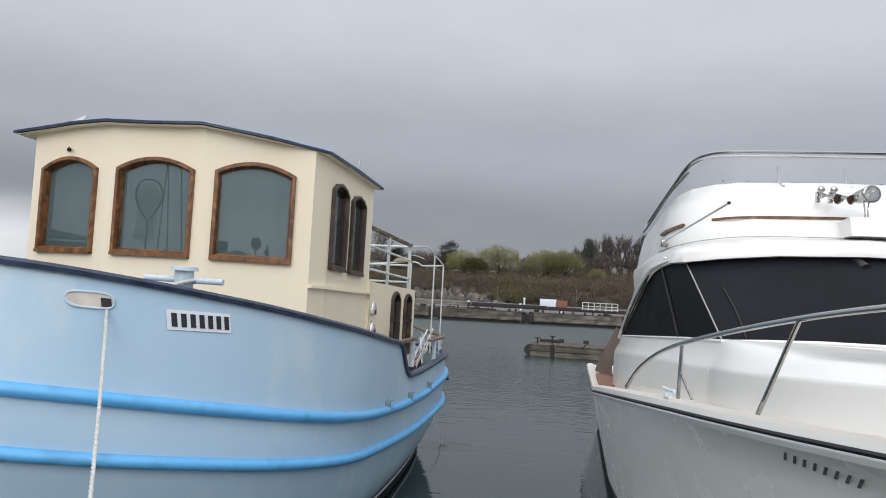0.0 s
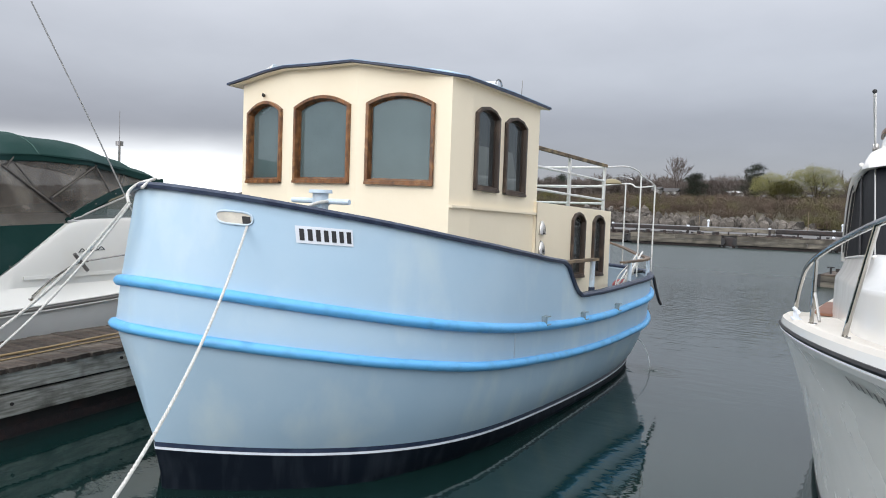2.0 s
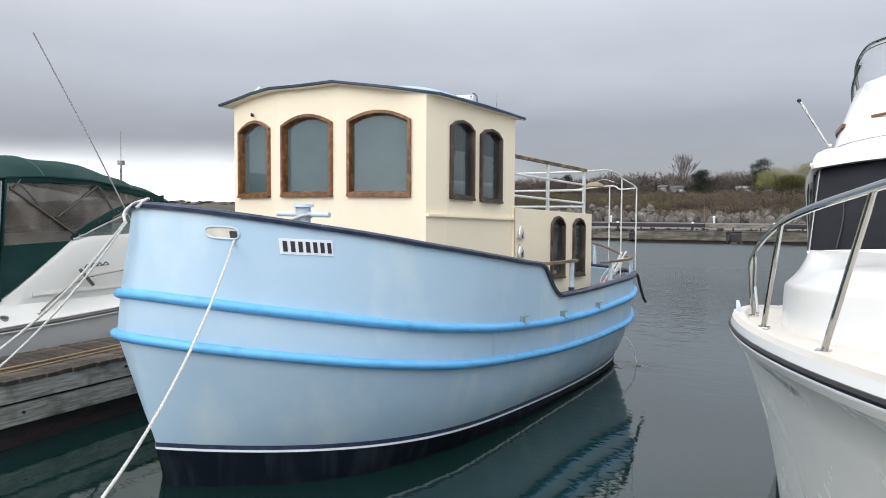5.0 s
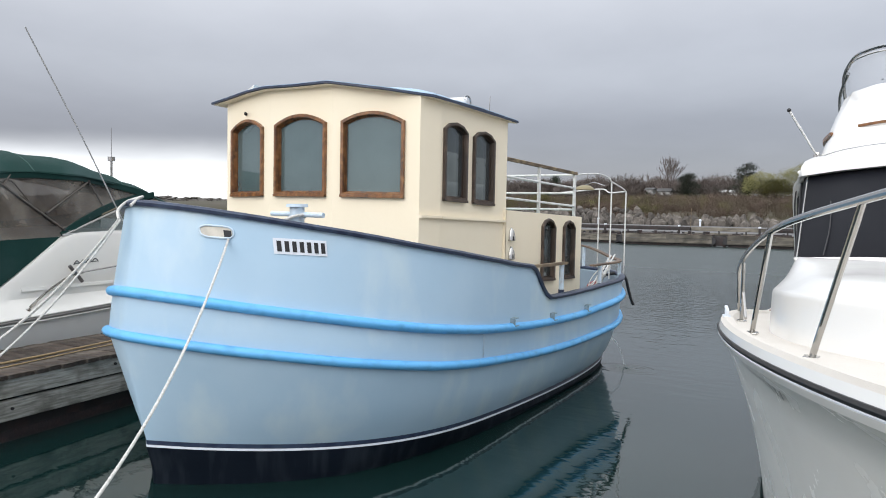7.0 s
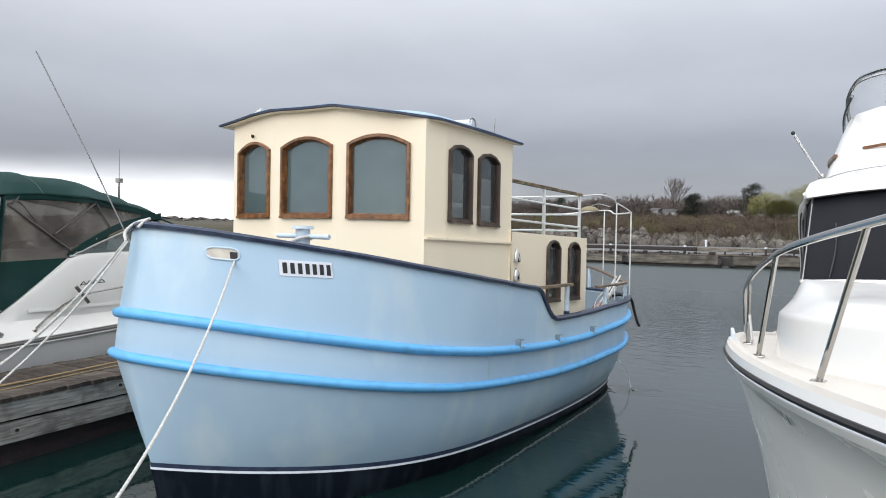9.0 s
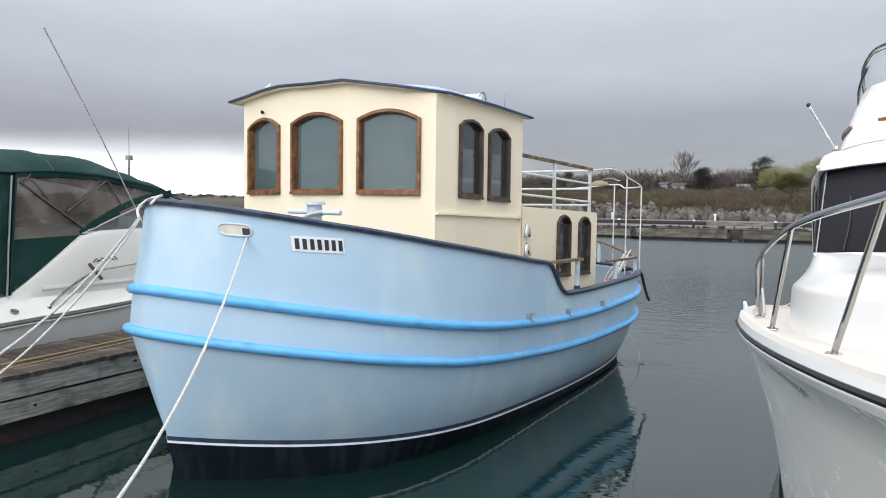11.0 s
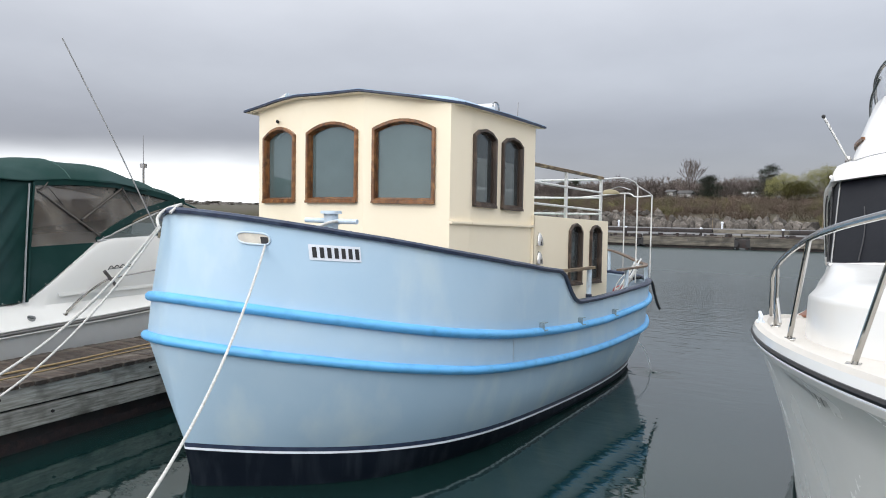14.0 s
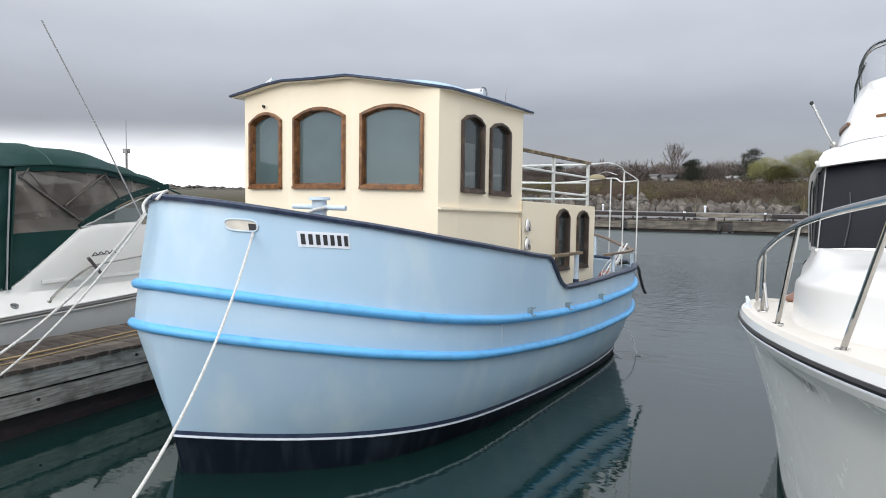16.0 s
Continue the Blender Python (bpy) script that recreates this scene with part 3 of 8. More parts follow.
# fairlead opening with a chrome-like rim
def fairlead():
    o = 3.628
    pts = []
    for k in range(28):
        a = 2 * math.pi * k / 28
        ca, sa = math.cos(a), math.sin(a)
        u = 0.077 * math.copysign(abs(ca) ** 0.55, ca)
        v = 0.046 * math.copysign(abs(sa) ** 0.7, sa)
        p, t, nr = hull_at(o + 0.052 + u, 2.01 + v - 0.1 * u)
        pts.append(p + nr * 0.006)
    rim = sweep(bmesh.new(), pts, ring(0.008, 8), True)
    bm = bmesh.new()
    vs = [bm.verts.new(p) for p in pts]
    bm.faces.new(vs)
    return rim, bm


rim, hole = fairlead()
fl = part("fairlead", rim, PALE, boat, "oval steel fairlead rim")
part("fairlead_opening", hole, surf("fairlead_inner_paint", (0.62, 0.58, 0.50), 0.6, second=(0.35, 0.33, 0.3), amount=0.6, scale=14), fl)
# small black patch at the after end of the opening
part("chafe_pad", hull_patch(3.712, 2.0, 0.0, 0.036, -0.028, 0.024, -0.1, 0.008, 0.004), BLACK, fl)

# mooring bitt on the foredeck
bx, by = -1.545, 4.34
bm = cyl(bmesh.new(), (bx, by, 1.55), (bx, by, 2.215), 0.062, seg=20)
bitt = part("mooring_bitt", bm, PALE, boat, "pale blue steel mooring bitt with cross bar")
part("bitt_cap", cyl(bmesh.new(), (bx, by, 2.215), (bx, by, 2.24), 0.092, 0.088, 20), PALE, bitt)
part("cross_bar", cyl(bmesh.new(), (bx - 0.27, by - 0.03, 2.158), (bx + 0.27, by + 0.03, 2.15), 0.021, seg=12), PALE, bitt)
part("turn_of_rope", tube(smooth_path([(bx - 0.2, by - 0.1, 2.06), (bx - 0.07, by - 0.09, 2.10), (bx + 0.05, by - 0.075, 2.14), (bx + 0.08, by, 2.15), (bx, by + 0.08, 2.13), (bx - 0.09, by, 2.1)], 6), 0.013), ROPE, bitt)

# ---- wheelhouse
FR = [(-1.10, 5.46), (-1.94, 5.19), (-2.78, 5.165), (-3.58, 5.29)]  # front wall corners, starboard light to port
PLAN = [(-1.055, 7.05), (-1.055, 5.74), *FR, (-3.64, 7.05)]


def lifted(p, z):
    return Vector((p[0], p[1], z + trim(p[1])))


def eave(x):
    d = abs(x + 2.36)
    if x < -2.36:
        line = [(-4.0, 3.246), (-3.74, 3.271), (-3.1, 3.332), (-2.78, 3.345), (-2.36, 3.335)]
        for (x0, z0), (x1, z1) in zip(line, line[1:]):
            if x <= x1:
                return z0 + (z1 - z0) * (x - x0) / (x1 - x0)
    return 3.335 - max(d - 0.42, 0) * 0.135


def arch_outline(w, spring, crown, n=12, pointed=False):
    """Window outline from the lower corners: (u, v) with u from 0 to w."""
    pts = [(0, 0), (w, 0), (w, spring)]
    if pointed:
        for f in (0.22, 0.5, 0.78):
            u = w * (1 - f)
            v = spring + (crown - spring) * (1 if f == 0.5 else 0.74)
            pts.append((u, v))
    else:
        for i in range(1, n):
            a = i / n
            u = w * (1 - a)
            pts.append((u, spring + (crown - spring) * (1 - (2 * a - 1) ** 2)))
    pts.append((0, spring))
    return pts


def inset(poly, d):
    """A convex outline moved inwards by d."""
    out = []
    n = len(poly)
    for i in range(n):
        p0, p1, p2 = Vector(poly[i - 1]), Vector(poly[i]), Vector(poly[(i + 1) % n])
        e1, e2 = (p1 - p0).normalized(), (p2 - p1).normalized()
        n1, n2 = Vector((-e1.y, e1.x)), Vector((-e2.y, e2.x))
        b = (n1 + n2)
        b = b / max(b.length_squared / 2, 0.3)
        out.append(tuple(p1 + b * d))
    return out


def frame_ring(bm, outer, inner, place, d0, d1):
    """A picture-frame solid between two outlines, from depth d0 to d1 along the wall's outward way."""
    n = len(outer)
    rows = []
    for i in range(n):
        o, q = outer[i], inner[i]
        rows.append([place(*o, d0), place(*o, d1 - 0.006), place(o[0] + (q[0] - o[0]) * 0.15, o[1] + (q[1] - o[1]) * 0.15, d1), place(o[0] + (q[0] - o[0]) * 0.8, o[1] + (q[1] - o[1]) * 0.8, d1), place(*q, d1 - 0.012), place(*q, d0)])
    grid(bm, rows, close_u=True, close_v=True)
    return bm


def wall_with_holes(pa, pb, zlo, holes, thick=0.04, top=None):
    """An upright wall from a to b (seen from outside, a on the left) with window openings through it.
    holes: outlines in (u, v), u along a to b, v from zlo."""
    a, b = Vector((*pa, 0)), Vector((*pb, 0))
    way = (b - a)
    ln = way.length
    way.normalize()
    outw = Vector((way.y, -way.x, 0))

    def place(u, v, d):
        p = a + way * u + outw * d
        return Vector((p.x, p.y, zlo + v + trim(p.y)))

    def head(u):
        p = a + way * u
        return (top(p.x) if top else 0) - zlo
    bm = bmesh.new()
    outline = [(0, 0), (ln, 0)] + [(ln * k / 10, head(ln * k / 10)) for k in range(10, -1, -1)]
    edges = []
    for poly in [outline, *holes]:
        vs = [bm.verts.new((u, v, 0)) for u, v in poly]
        edges += [bm.edges.new((vs[k - 1], vs[k])) for k in range(len(vs))]
    bmesh.ops.triangle_fill(bm, use_beauty=True, edges=edges, normal=(0, 0, 1))
    flat = [[tuple(v.co[:2]) for v in fc.verts] for fc in bm.faces]
    bm.clear()
    for tri in flat:
        bm.faces.new([bm.verts.new(place(u, v, 0)) for u, v in tri])
        bm.faces.new([bm.verts.new(place(u, v, -thick)) for u, v in tri[::-1]])
    for k in range(3, len(outline)):
        p, q = outline[k - 1], outline[k]
        bm.faces.new([bm.verts.new(place(*p, -thick)), bm.verts.new(place(*q, -thick)), bm.verts.new(place(*q, 0)), bm.verts.new(place(*p, 0))])
    for h in holes:
        m = len(h)
        for i in range(m):
            p, q = h[i], h[(i + 1) % m]
            bm.faces.new([bm.verts.new(place(*p, 0)), bm.verts.new(place(*q, 0)), bm.verts.new(place(*q, -thick)), bm.verts.new(place(*p, -thick))])
    bmesh.ops.remove_doubles(bm, verts=bm.verts, dist=0.0008)
    return bm, place


house = thing("wheelhouse", (-2.36, 6.1, 1.2), "cream painted wheelhouse with arched wooden windows on a blue boat", "wheelhouse")
SILL = 2.282


def arched_window(wall, place, u0, v0, w, spring, crown, wood, fw=0.055, pointed=False, curtain=0.0, glass=None):
    """A wooden window: frame, sill, pane and, where one hangs, a curtain. Returns its opening."""
    outer = [(u0 + x, v0 + y) for x, y in arch_outline(w, spring, crown, pointed=pointed)]
    inner = inset(outer, fw)
    deep = 0.022 if pointed else 0.034
    bm = frame_ring(bmesh.new(), outer, inner, place, -0.095, 0.032)
    win = part("window", bm, wood, wall, "arched varnished wooden window frame")
    part("sash", frame_ring(bmesh.new(), inner, inset(inner, 0.012), place, -0.014 - deep, 0.012 - deep), wood, win)
    pane = bmesh.new()
    pane.faces.new([pane.verts.new(place(x, y, -deep)) for x, y in inset(inner, 0.004)])
    g = part("pane", pane, glass or GLASS, win, "dark glass pane", 0)
    g.visible_shadow = False
    bm = bmesh.new()
    rows = []
    for f in (0, 1):
        uu = u0 + 0.001 + f * (w - 0.002)
        rows.append([place(uu, v0 - 0.012, 0.0), place(uu, v0 - 0.012, 0.038), place(uu, v0 + 0.012, 0.038), place(uu, v0 + 0.022, 0.0)])
    grid(bm, rows, close_u=True)
    for r in (0, 1):
        bm.verts.ensure_lookup_table()
    part("window_sill", bm, wood, win)
    if pointed:
        for uu in (u0 + fw * 0.9, u0 + w - fw * 0.9):
            part("latch", ball(bmesh.new(), place(uu, v0 + spring * 0.62, 0.034), 0.010, seg=8), DARKSTEEL, win, "small steel latch")
    if curtain:
        bm = bmesh.new()
        cols = []
        for i in range(41):
            f = i / 40
            uu = u0 + fw + (w - 2 * fw) * curtain * f
            dd = -0.17 + 0.010 * math.sin(f * 26 * curtain) + 0.007 * math.sin(f * 57 + 1)
            cols.append([place(uu, v0 + 0.02, dd), place(uu, v0 + crown - 0.03, dd)])
        grid(bm, cols)
        part("curtain", bm, CURTAIN, win, "pale blue curtain behind the glass")
    return outer


def wall_and_windows(pa, pb, zlo, wins, wood, top, host=None):
    specs = []
    for u0, v0, w, spring, crown, pointed, cur in wins:
        specs.append([(u0 + 0.01 + x, v0 + 0.01 + y) for x, y in arch_outline(w - 0.02, spring - 0.01, crown - 0.02, pointed=pointed)])
    bm, place = wall_with_holes(pa, pb, zlo, specs, top=top)
    w_ob = part("wall", bm, CREAM, host or house, "", 20)
    for u0, v0, w, spring, crown, pointed, cur in wins:
        arched_window(w_ob, place, u0, v0, w, spring, crown, wood, 0.037 if w > 0.45 else 0.034, pointed, cur, SIDEGLASS if pointed else GLASS)
    return w_ob, place


def along(pa, pb, q):
    a, b, q = Vector(pa), Vector(pb), Vector(q)
    return (q - a).dot((b - a).normalized())


ZL = 1.15
# port-to-starboard front panels
wall_and_windows(FR[3], FR[2], ZL, [(along(FR[3], FR[2], (-3.47, 5.27)), SILL - ZL, 0.60, 0.70, 0.80, False, 0.85)], TEAK, eave)
wall_and_windows(FR[2], FR[1], ZL, [(along(FR[2], FR[1], (-2.695, 5.17)), SILL - ZL, 0.685, 0.705, 0.80, False, 0.0)], TEAK, eave)
wall_and_windows(FR[1], FR[0], ZL, [(along(FR[1], FR[0], (-1.85, 5.21)), SILL - ZL, 0.645, 0.71, 0.80, False, 0.75)], TEAK, eave)
wall_and_windows(FR[0], PLAN[1], ZL, [], TEAK, eave)
SA, SB = PLAN[1], PLAN[0]
wall_and_windows(SA, SB, ZL, [(5.775 - 5.74, SILL - ZL, 0.42, 0.685, 0.765, True, 0.6), (6.315 - 5.74, SILL - ZL - 0.005, 0.43, 0.675, 0.755, True, 0.0)], DARKWOOD, eave)
wall_and_windows(PLAN[-1], FR[3], ZL, [(0.35, SILL - ZL, 0.45, 0.68, 0.76, True, 1.0), (0.95, SILL - ZL, 0.45, 0.68, 0.76, True, 1.0)], DARKWOOD, eave)
wall_and_windows(PLAN[0], PLAN[-1], ZL, [], TEAK, eave)
bm = bmesh.new()
bm.faces.new([bm.verts.new(lifted(p, 1.45)) for p in PLAN])
part("cabin_sole", bm, INTERIOR, house)


def roof_slab(grow, z0, z1):
    """The cambered roof: an outline grown beyond the walls, level strips across."""
    front = [(FR[0][0] + grow * 0.9, FR[0][1] - grow * 0.95), (FR[1][0] + 0.02, FR[1][1] - grow), (FR[2][0] - 0.02, FR[2][1] - grow), (FR[3][0] - grow * 0.95, FR[3][1] - grow * 0.9)]
    xs = [-3.64 - grow, -3.4, -3.1, -2.95, -2.78, -2.36, -1.94, -1.7, -1.4, -1.055 + grow * 0.7]

    def yfront(x):
        pts = sorted([(-3.64 - grow, front[3][1] + 0.0), front[3], front[2], front[1], front[0], (-1.055 + grow * 0.75, 5.55)])
        for (x0, y0), (x1, y1) in zip(pts, pts[1:]):
            if x0 <= x <= x1 and x1 > x0:
                return y0 + (y1 - y0) * (x - x0) / (x1 - x0)
        return pts[-1][1]
    bm = bmesh.new()
    rows = []
    for x in xs:
        y0, y1 = yfront(x), 7.17
        rows.append([Vector((x, y0, eave(x) + z1 + trim(y0))), Vector((x, (y0 + y1) / 2, eave(x) + z1 + 0.012 + trim((y0 + y1) / 2))), Vector((x, y1, eave(x) + z1 + trim(y1))), Vector((x, y1, eave(x) + z0 + trim(y1))), Vector((x, y0, eave(x) + z0 + trim(y0)))])
    vs = grid(bm, rows, close_u=True)
    bm.faces.new(vs[0])
    bm.faces.new(vs[-1][::-1])
    return bm


roof = part("roof", roof_slab(0.10, 0.004, 0.024), NAVY, house, "thin cambered roof with navy edge", 20)
part("roof_sheet", roof_slab(0.085, 0.026, 0.032), ROOFTOP, roof, "pale blue painted roof top", 20)
part("soffit", roof_slab(0.078, -0.006, 0.0), CREAM, roof, "cream underside of the roof overhang", 20)
# ledge strip low on the starboard side
bm = bmesh.new()
for a, b in ((FR[0], PLAN[1]), (PLAN[1], (-1.055, 6.99))):
    sweep(bm, [lifted(a, 2.108), lifted(b, 2.112)], [(-0.03, -0.012), (0.035, -0.012), (0.035, 0.012), (-0.03, 0.016)])
part("drip_ledge", bm, CREAM, house)

# ---- after cabin, lower and behind
cabin = thing("aft_cabin", (-2.36, 8.1, 0.9), "low cream cabin behind the wheelhouse with two narrow arched windows", "cabin")
AX, AY0, AY1, ATOP = -1.02, 6.99, 9.1, 2.235
flat_top = lambda x: ATOP
part("corner_strip", boxed((AX - 0.025, AY0 + 0.006, (0.95 + ATOP) / 2), (0.05, 0.012, ATOP - 0.95)), CREAM, cabin)
wall_and_windows((AX, AY0), (AX, AY1), 0.95, [(7.88 - AY0, 1.425 - 0.95, 0.37, 0.655, 0.755, True, 0.0), (8.50 - AY0, 1.43 - 0.95, 0.35, 0.655, 0.745, True, 0.0)], DARKWOOD, flat_top, cabin)
wall_and_windows((AX, AY1), (-3.68, AY1), 0.95, [], DARKWOOD, flat_top, cabin)
wall_and_windows((-3.68, AY1), (-3.68, AY0), 0.95, [], DARKWOOD, flat_top, cabin)
bm = bmesh.new()
prism(bm, [lifted(p, ATOP - 0.03) for p in ((AX - 0.05, AY0), (AX - 0.05, AY1 - 0.05), (-3.62, AY1 - 0.05), (-3.62, AY0))], (0, 0, 0.028))
part("cabin_top", bm, surf("green_deck_paint", (0.10, 0.20, 0.17), 0.7, amount=0.4), cabin, "dull green painted cabin top")
# two chrome clamshell vents, one above the other; they give no light
for lz in (1.90, 1.69):
    bm = ball(bmesh.new(), (AX, 7.112, lz), 0.055, 1.0, 0.9, 2.6, seg=20)
    bmesh.ops.bisect_plane(bm, geom=bm.verts[:] + bm.edges[:] + bm.faces[:], plane_co=(0, 0, lz), plane_no=(0, 0, -1), clear_outer=True)
    box(bm, (AX + 0.012, 7.112, lz), (0.035, 0.11, 0.012))
    lamp = solid("wall_lamp", bm, CHROME, "chrome half-shell vent on the cream cabin wall", "lamp", "chrome lamps on the cabin")

# ---- rails on the cabin top
def cabin_rail(x, name):
    rail = thing(name, (x, 8.0, ATOP), "white steel rail with a weathered wooden handrail", "railing", "cabin top rails")
    zt = 2.815
    part("handrail", sweep(bmesh.new(), [lifted((x, 7.06), zt), lifted((x, 8.0), zt), lifted((x, 9.06), zt)], [(-0.022, -0.02), (0.022, -0.02), (0.026, 0.012), (0, 0.022), (-0.026, 0.012)]), OLDWOOD, rail, "weathered wooden handrail")
    for f in (0.36, 0.80):
        zz = zt + (ATOP + 0.03 - zt) * f
        part("rail_bar", tube([lifted((x, 7.06), zz), lifted((x, 9.04), zz)], 0.014, 8), TUBE, rail)
    for py in (7.95, 9.02):
        b = boxed(lifted((x, py), (zt + ATOP) / 2), (0.03, 0.045, zt - ATOP), bevel=0.004)
        part("post", b, TUBE, rail)
    return rail


cabin_rail(-1.10, "cabin_top_rail")
cabin_rail(-3.62, "cabin_top_rail")
cross = thing("stern_cross_rail", (-2.36, 9.04, ATOP), "white steel cross rail at the back of the cabin top", "railing", "cabin top rails")
for zz in (2.795, 2.55, 2.33):
    part("rail_bar", tube([lifted((-1.10, 9.04), zz), lifted((-3.62, 9.04), zz)], 0.014, 8), TUBE, cross)

# ---- awning frame over the stern
awning = thing("awning_frame", (-2.2, 10.0, 1.2), "bare white tube awning frame standing over the stern deck", "frame")
A0, A1, A2, A3 = (-1.10, 9.03, 2.735), (-0.97, 10.05, 2.69), (-0.93, 10.55, 2.565), (-1.53, 11.0, 2.62)
part("top_tube", tube(smooth_path([A0, (-1.02, 9.6, 2.78), (-0.98, 9.95, 2.74), A1, (-0.95, 10.4, 2.62), A2], 8), 0.0105, 8), TUBE, awning)
part("top_tube", tube(smooth_path([A2, (-1.3, 10.85, 2.56), A3, (-2.36, 11.02, 2.555), (-3.0, 10.95, 2.56), (-3.55, 10.6, 2.565)], 8), 0.0105, 8), TUBE, awning)
part("top_tube", tube(smooth_path([(-3.62, 9.03, 2.735), (-3.66, 9.6, 2.76), (-3.67, 10.05, 2.69), (-3.6, 10.4, 2.61), (-3.55, 10.6, 2.565)], 8), 0.0115, 8), TUBE, awning)
for a, zb in ((A1, 1.28), (A2, 1.22), (A3, 1.25), ((-3.67, 10.05, 2.69), 1.28), ((-3.55, 10.6, 2.565), 1.22)):
    part("upright", tube([(a[0], a[1], zb), (a[0], a[1], a[2])], 0.0105, 8), TUBE, awning)
bm = bmesh.new()
ball(bm, (-1.50, 10.32, 2.565), 0.155, 1, 0.9, 0.6, seg=20)
bmesh.ops.bisect_plane(bm, geom=bm.verts[:] + bm.edges[:] + bm.faces[:], plane_co=(0, 0, 2.585), plane_no=(0, 0, -1), clear_outer=True)
dish = solid("satellite_dish", bm, surf("straw_plastic", (0.22, 0.185, 0.10), 0.5, amount=0.3), "straw-coloured upturned dish hanging under the awning frame", "dish")
part("dish_arm", tube(smooth_path([(-1.18, 10.32, 2.645), (-1.35, 10.32, 2.69), (-1.50, 10.32, 2.65)], 6), 0.007, 8), DARKSTEEL, dish)

# ---- wooden stern rail on short posts
REDWOOD = surf("reddish_rail_wood", (0.15, 0.100, 0.070), 0.65, second=(0.075, 0.058, 0.044), amount=0.9, scale=7, stain=(0.26, 0.2, 0.13), stain_amount=0.5, stain_scale=4, bump=0.3, bump_scale=40)
stern_rail = thing("stern_rail", (-2.36, 10.2, 1.2), "curved wooden rail on pale posts around the stern", "railing")


def stern_loop(z, out):
    pts = []
    ss = [s for s in STATIONS if s >= 0.70]
    for sgn, seq in ((1, ss), (-1, ss[::-1][1:])):
        for s in seq:
            p = side(hull_top(s), sgn, out)
            k = min(max((-0.98 - p.x) / 0.9, 0), 1) if p.y > 10.3 else 0
            pts.append(Vector((p.x, p.y, z + 0.16 * k * k * (3 - 2 * k))))
    return pts


part("rail_cap", sweep(bmesh.new(), stern_loop(1.55, -0.06), [(-0.035, -0.012), (0.035, -0.012), (0.035, 0.012), (-0.035, 0.012)]), REDWOOD, stern_rail, "weathered curved wooden rail cap")
for s, sgn in ((0.735, 1), (0.88, 1), (0.95, 1), (0.99, 1), (0.98, -1), (0.93, -1), (0.85, -1), (0.755, -1)):
    p = side(hull_top(s), sgn, -0.05)
    k = min(max((-0.98 - p.x) / 0.9, 0), 1) if p.y > 10.3 else 0
    part("post", cyl(bmesh.new(), (p.x, p.y, p.z - 0.02), (p.x, p.y, 1.55 + 0.16 * k * k * (3 - 2 * k)), 0.026), PALE, stern_rail)
waist = thing("waist_rail", (-0.72, 7.5, 1.25), "short weathered wooden rail on one pale post above the waist", "railing")
part("rail_cap", sweep(bmesh.new(), [(-0.72, 6.98, 1.628), (-0.73, 7.5, 1.622), (-0.745, 8.0, 1.62)], [(-0.035, -0.016), (0.035, -0.016), (0.035, 0.014), (-0.035, 0.014)]), OLDWOOD, waist)
part("post", cyl(bmesh.new(), (-0.74, 7.88, 1.26), (-0.74, 7.88, 1.61), 0.030), PALE, waist)
part("post_foot", cyl(bmesh.new(), (-0.74, 7.88, 1.25), (-0.74, 7.88, 1.31), 0.036), NAVY, waist)

# ---- stern clutter
solid("black_hose", tube(smooth_path([(-1.15, 10.3, 1.30), (-1.05, 10.4, 1.33), (-0.95, 10.5, 1.325), (-0.89, 10.55, 1.25), (-0.86, 10.58, 1.1), (-0.81, 10.6, 0.92), (-0.78, 10.62, 0.86)], 8), 0.022, 10), BLACK, "black rubber hose hanging over the blue stern", "hose")
bm = ball(bmesh.new(), (-1.25, 10.25, 1.12), 0.13, 1, 1.3, 0.75)
solid("red_float", bm, surf("faded_red_plastic", (0.25, 0.04, 0.04), 0.5, amount=0.4), "faded red plastic float lying on the stern deck", "float")
# tangle of white line and pale tubes at the stern quarter
rk = random.Random(4)
bm = bmesh.new()
for k in range(6):
    top = Vector((-1.02 + rk.uniform(-0.05, 0.05), 9.95 + 0.05 * k, 1.50 + rk.uniform(-0.05, 0.05)))
    end = Vector((-1.10 + rk.uniform(-0.08, 0.05), 9.65 + 0.06 * k, 1.10 + rk.uniform(-0.02, 0.1)))
    mid = top.lerp(end, 0.5) + Vector((rk.uniform(-0.06, 0.06), rk.uniform(-0.1, 0.1), 0))
    sweep(bm, smooth_path([top, mid, end], 8), ring(0.007, 6))
for k in range(4):
    sweep(bm, [(-1.03 + 0.05 * math.cos(a / 12 * 6.283), 9.88 + 0.025 * k + 0.07 * math.sin(a / 12 * 6.283), 1.33 + 0.03 * math.sin(a / 12 * 6.283 + k)) for a in range(12)], ring(0.007, 6), True)
solid("rope_tangle", bm, ROPE, "tangled white rope hanging from the stern rail", "rope")
stool = thing("folded_frame", (-1.1, 10.1, 1.1), "folded white tube frame leaning on the stern rail", "frame")
for a, b in (((-1.00, 10.35, 1.62), (-1.12, 9.85, 1.12)), ((-1.10, 10.45, 1.60), (-1.22, 9.95, 1.12)), ((-0.98, 10.28, 1.52), (-1.08, 10.38, 1.50)), ((-1.16, 10.25, 1.48), (-1.02, 9.80, 1.16))):
    part("tube", tube([a, b], 0.012, 8), TUBE, stool)
bm = bmesh.new()
for k in range(7):
    f = k / 6
    ball(bm, (-0.98 + 0.2 * f, 10.22 + 0.04 * f, 0.36 - 0.36 * f * f), 0.006, 1, 1, 2.2, seg=6)
ripple = bmesh.new()
rows = []
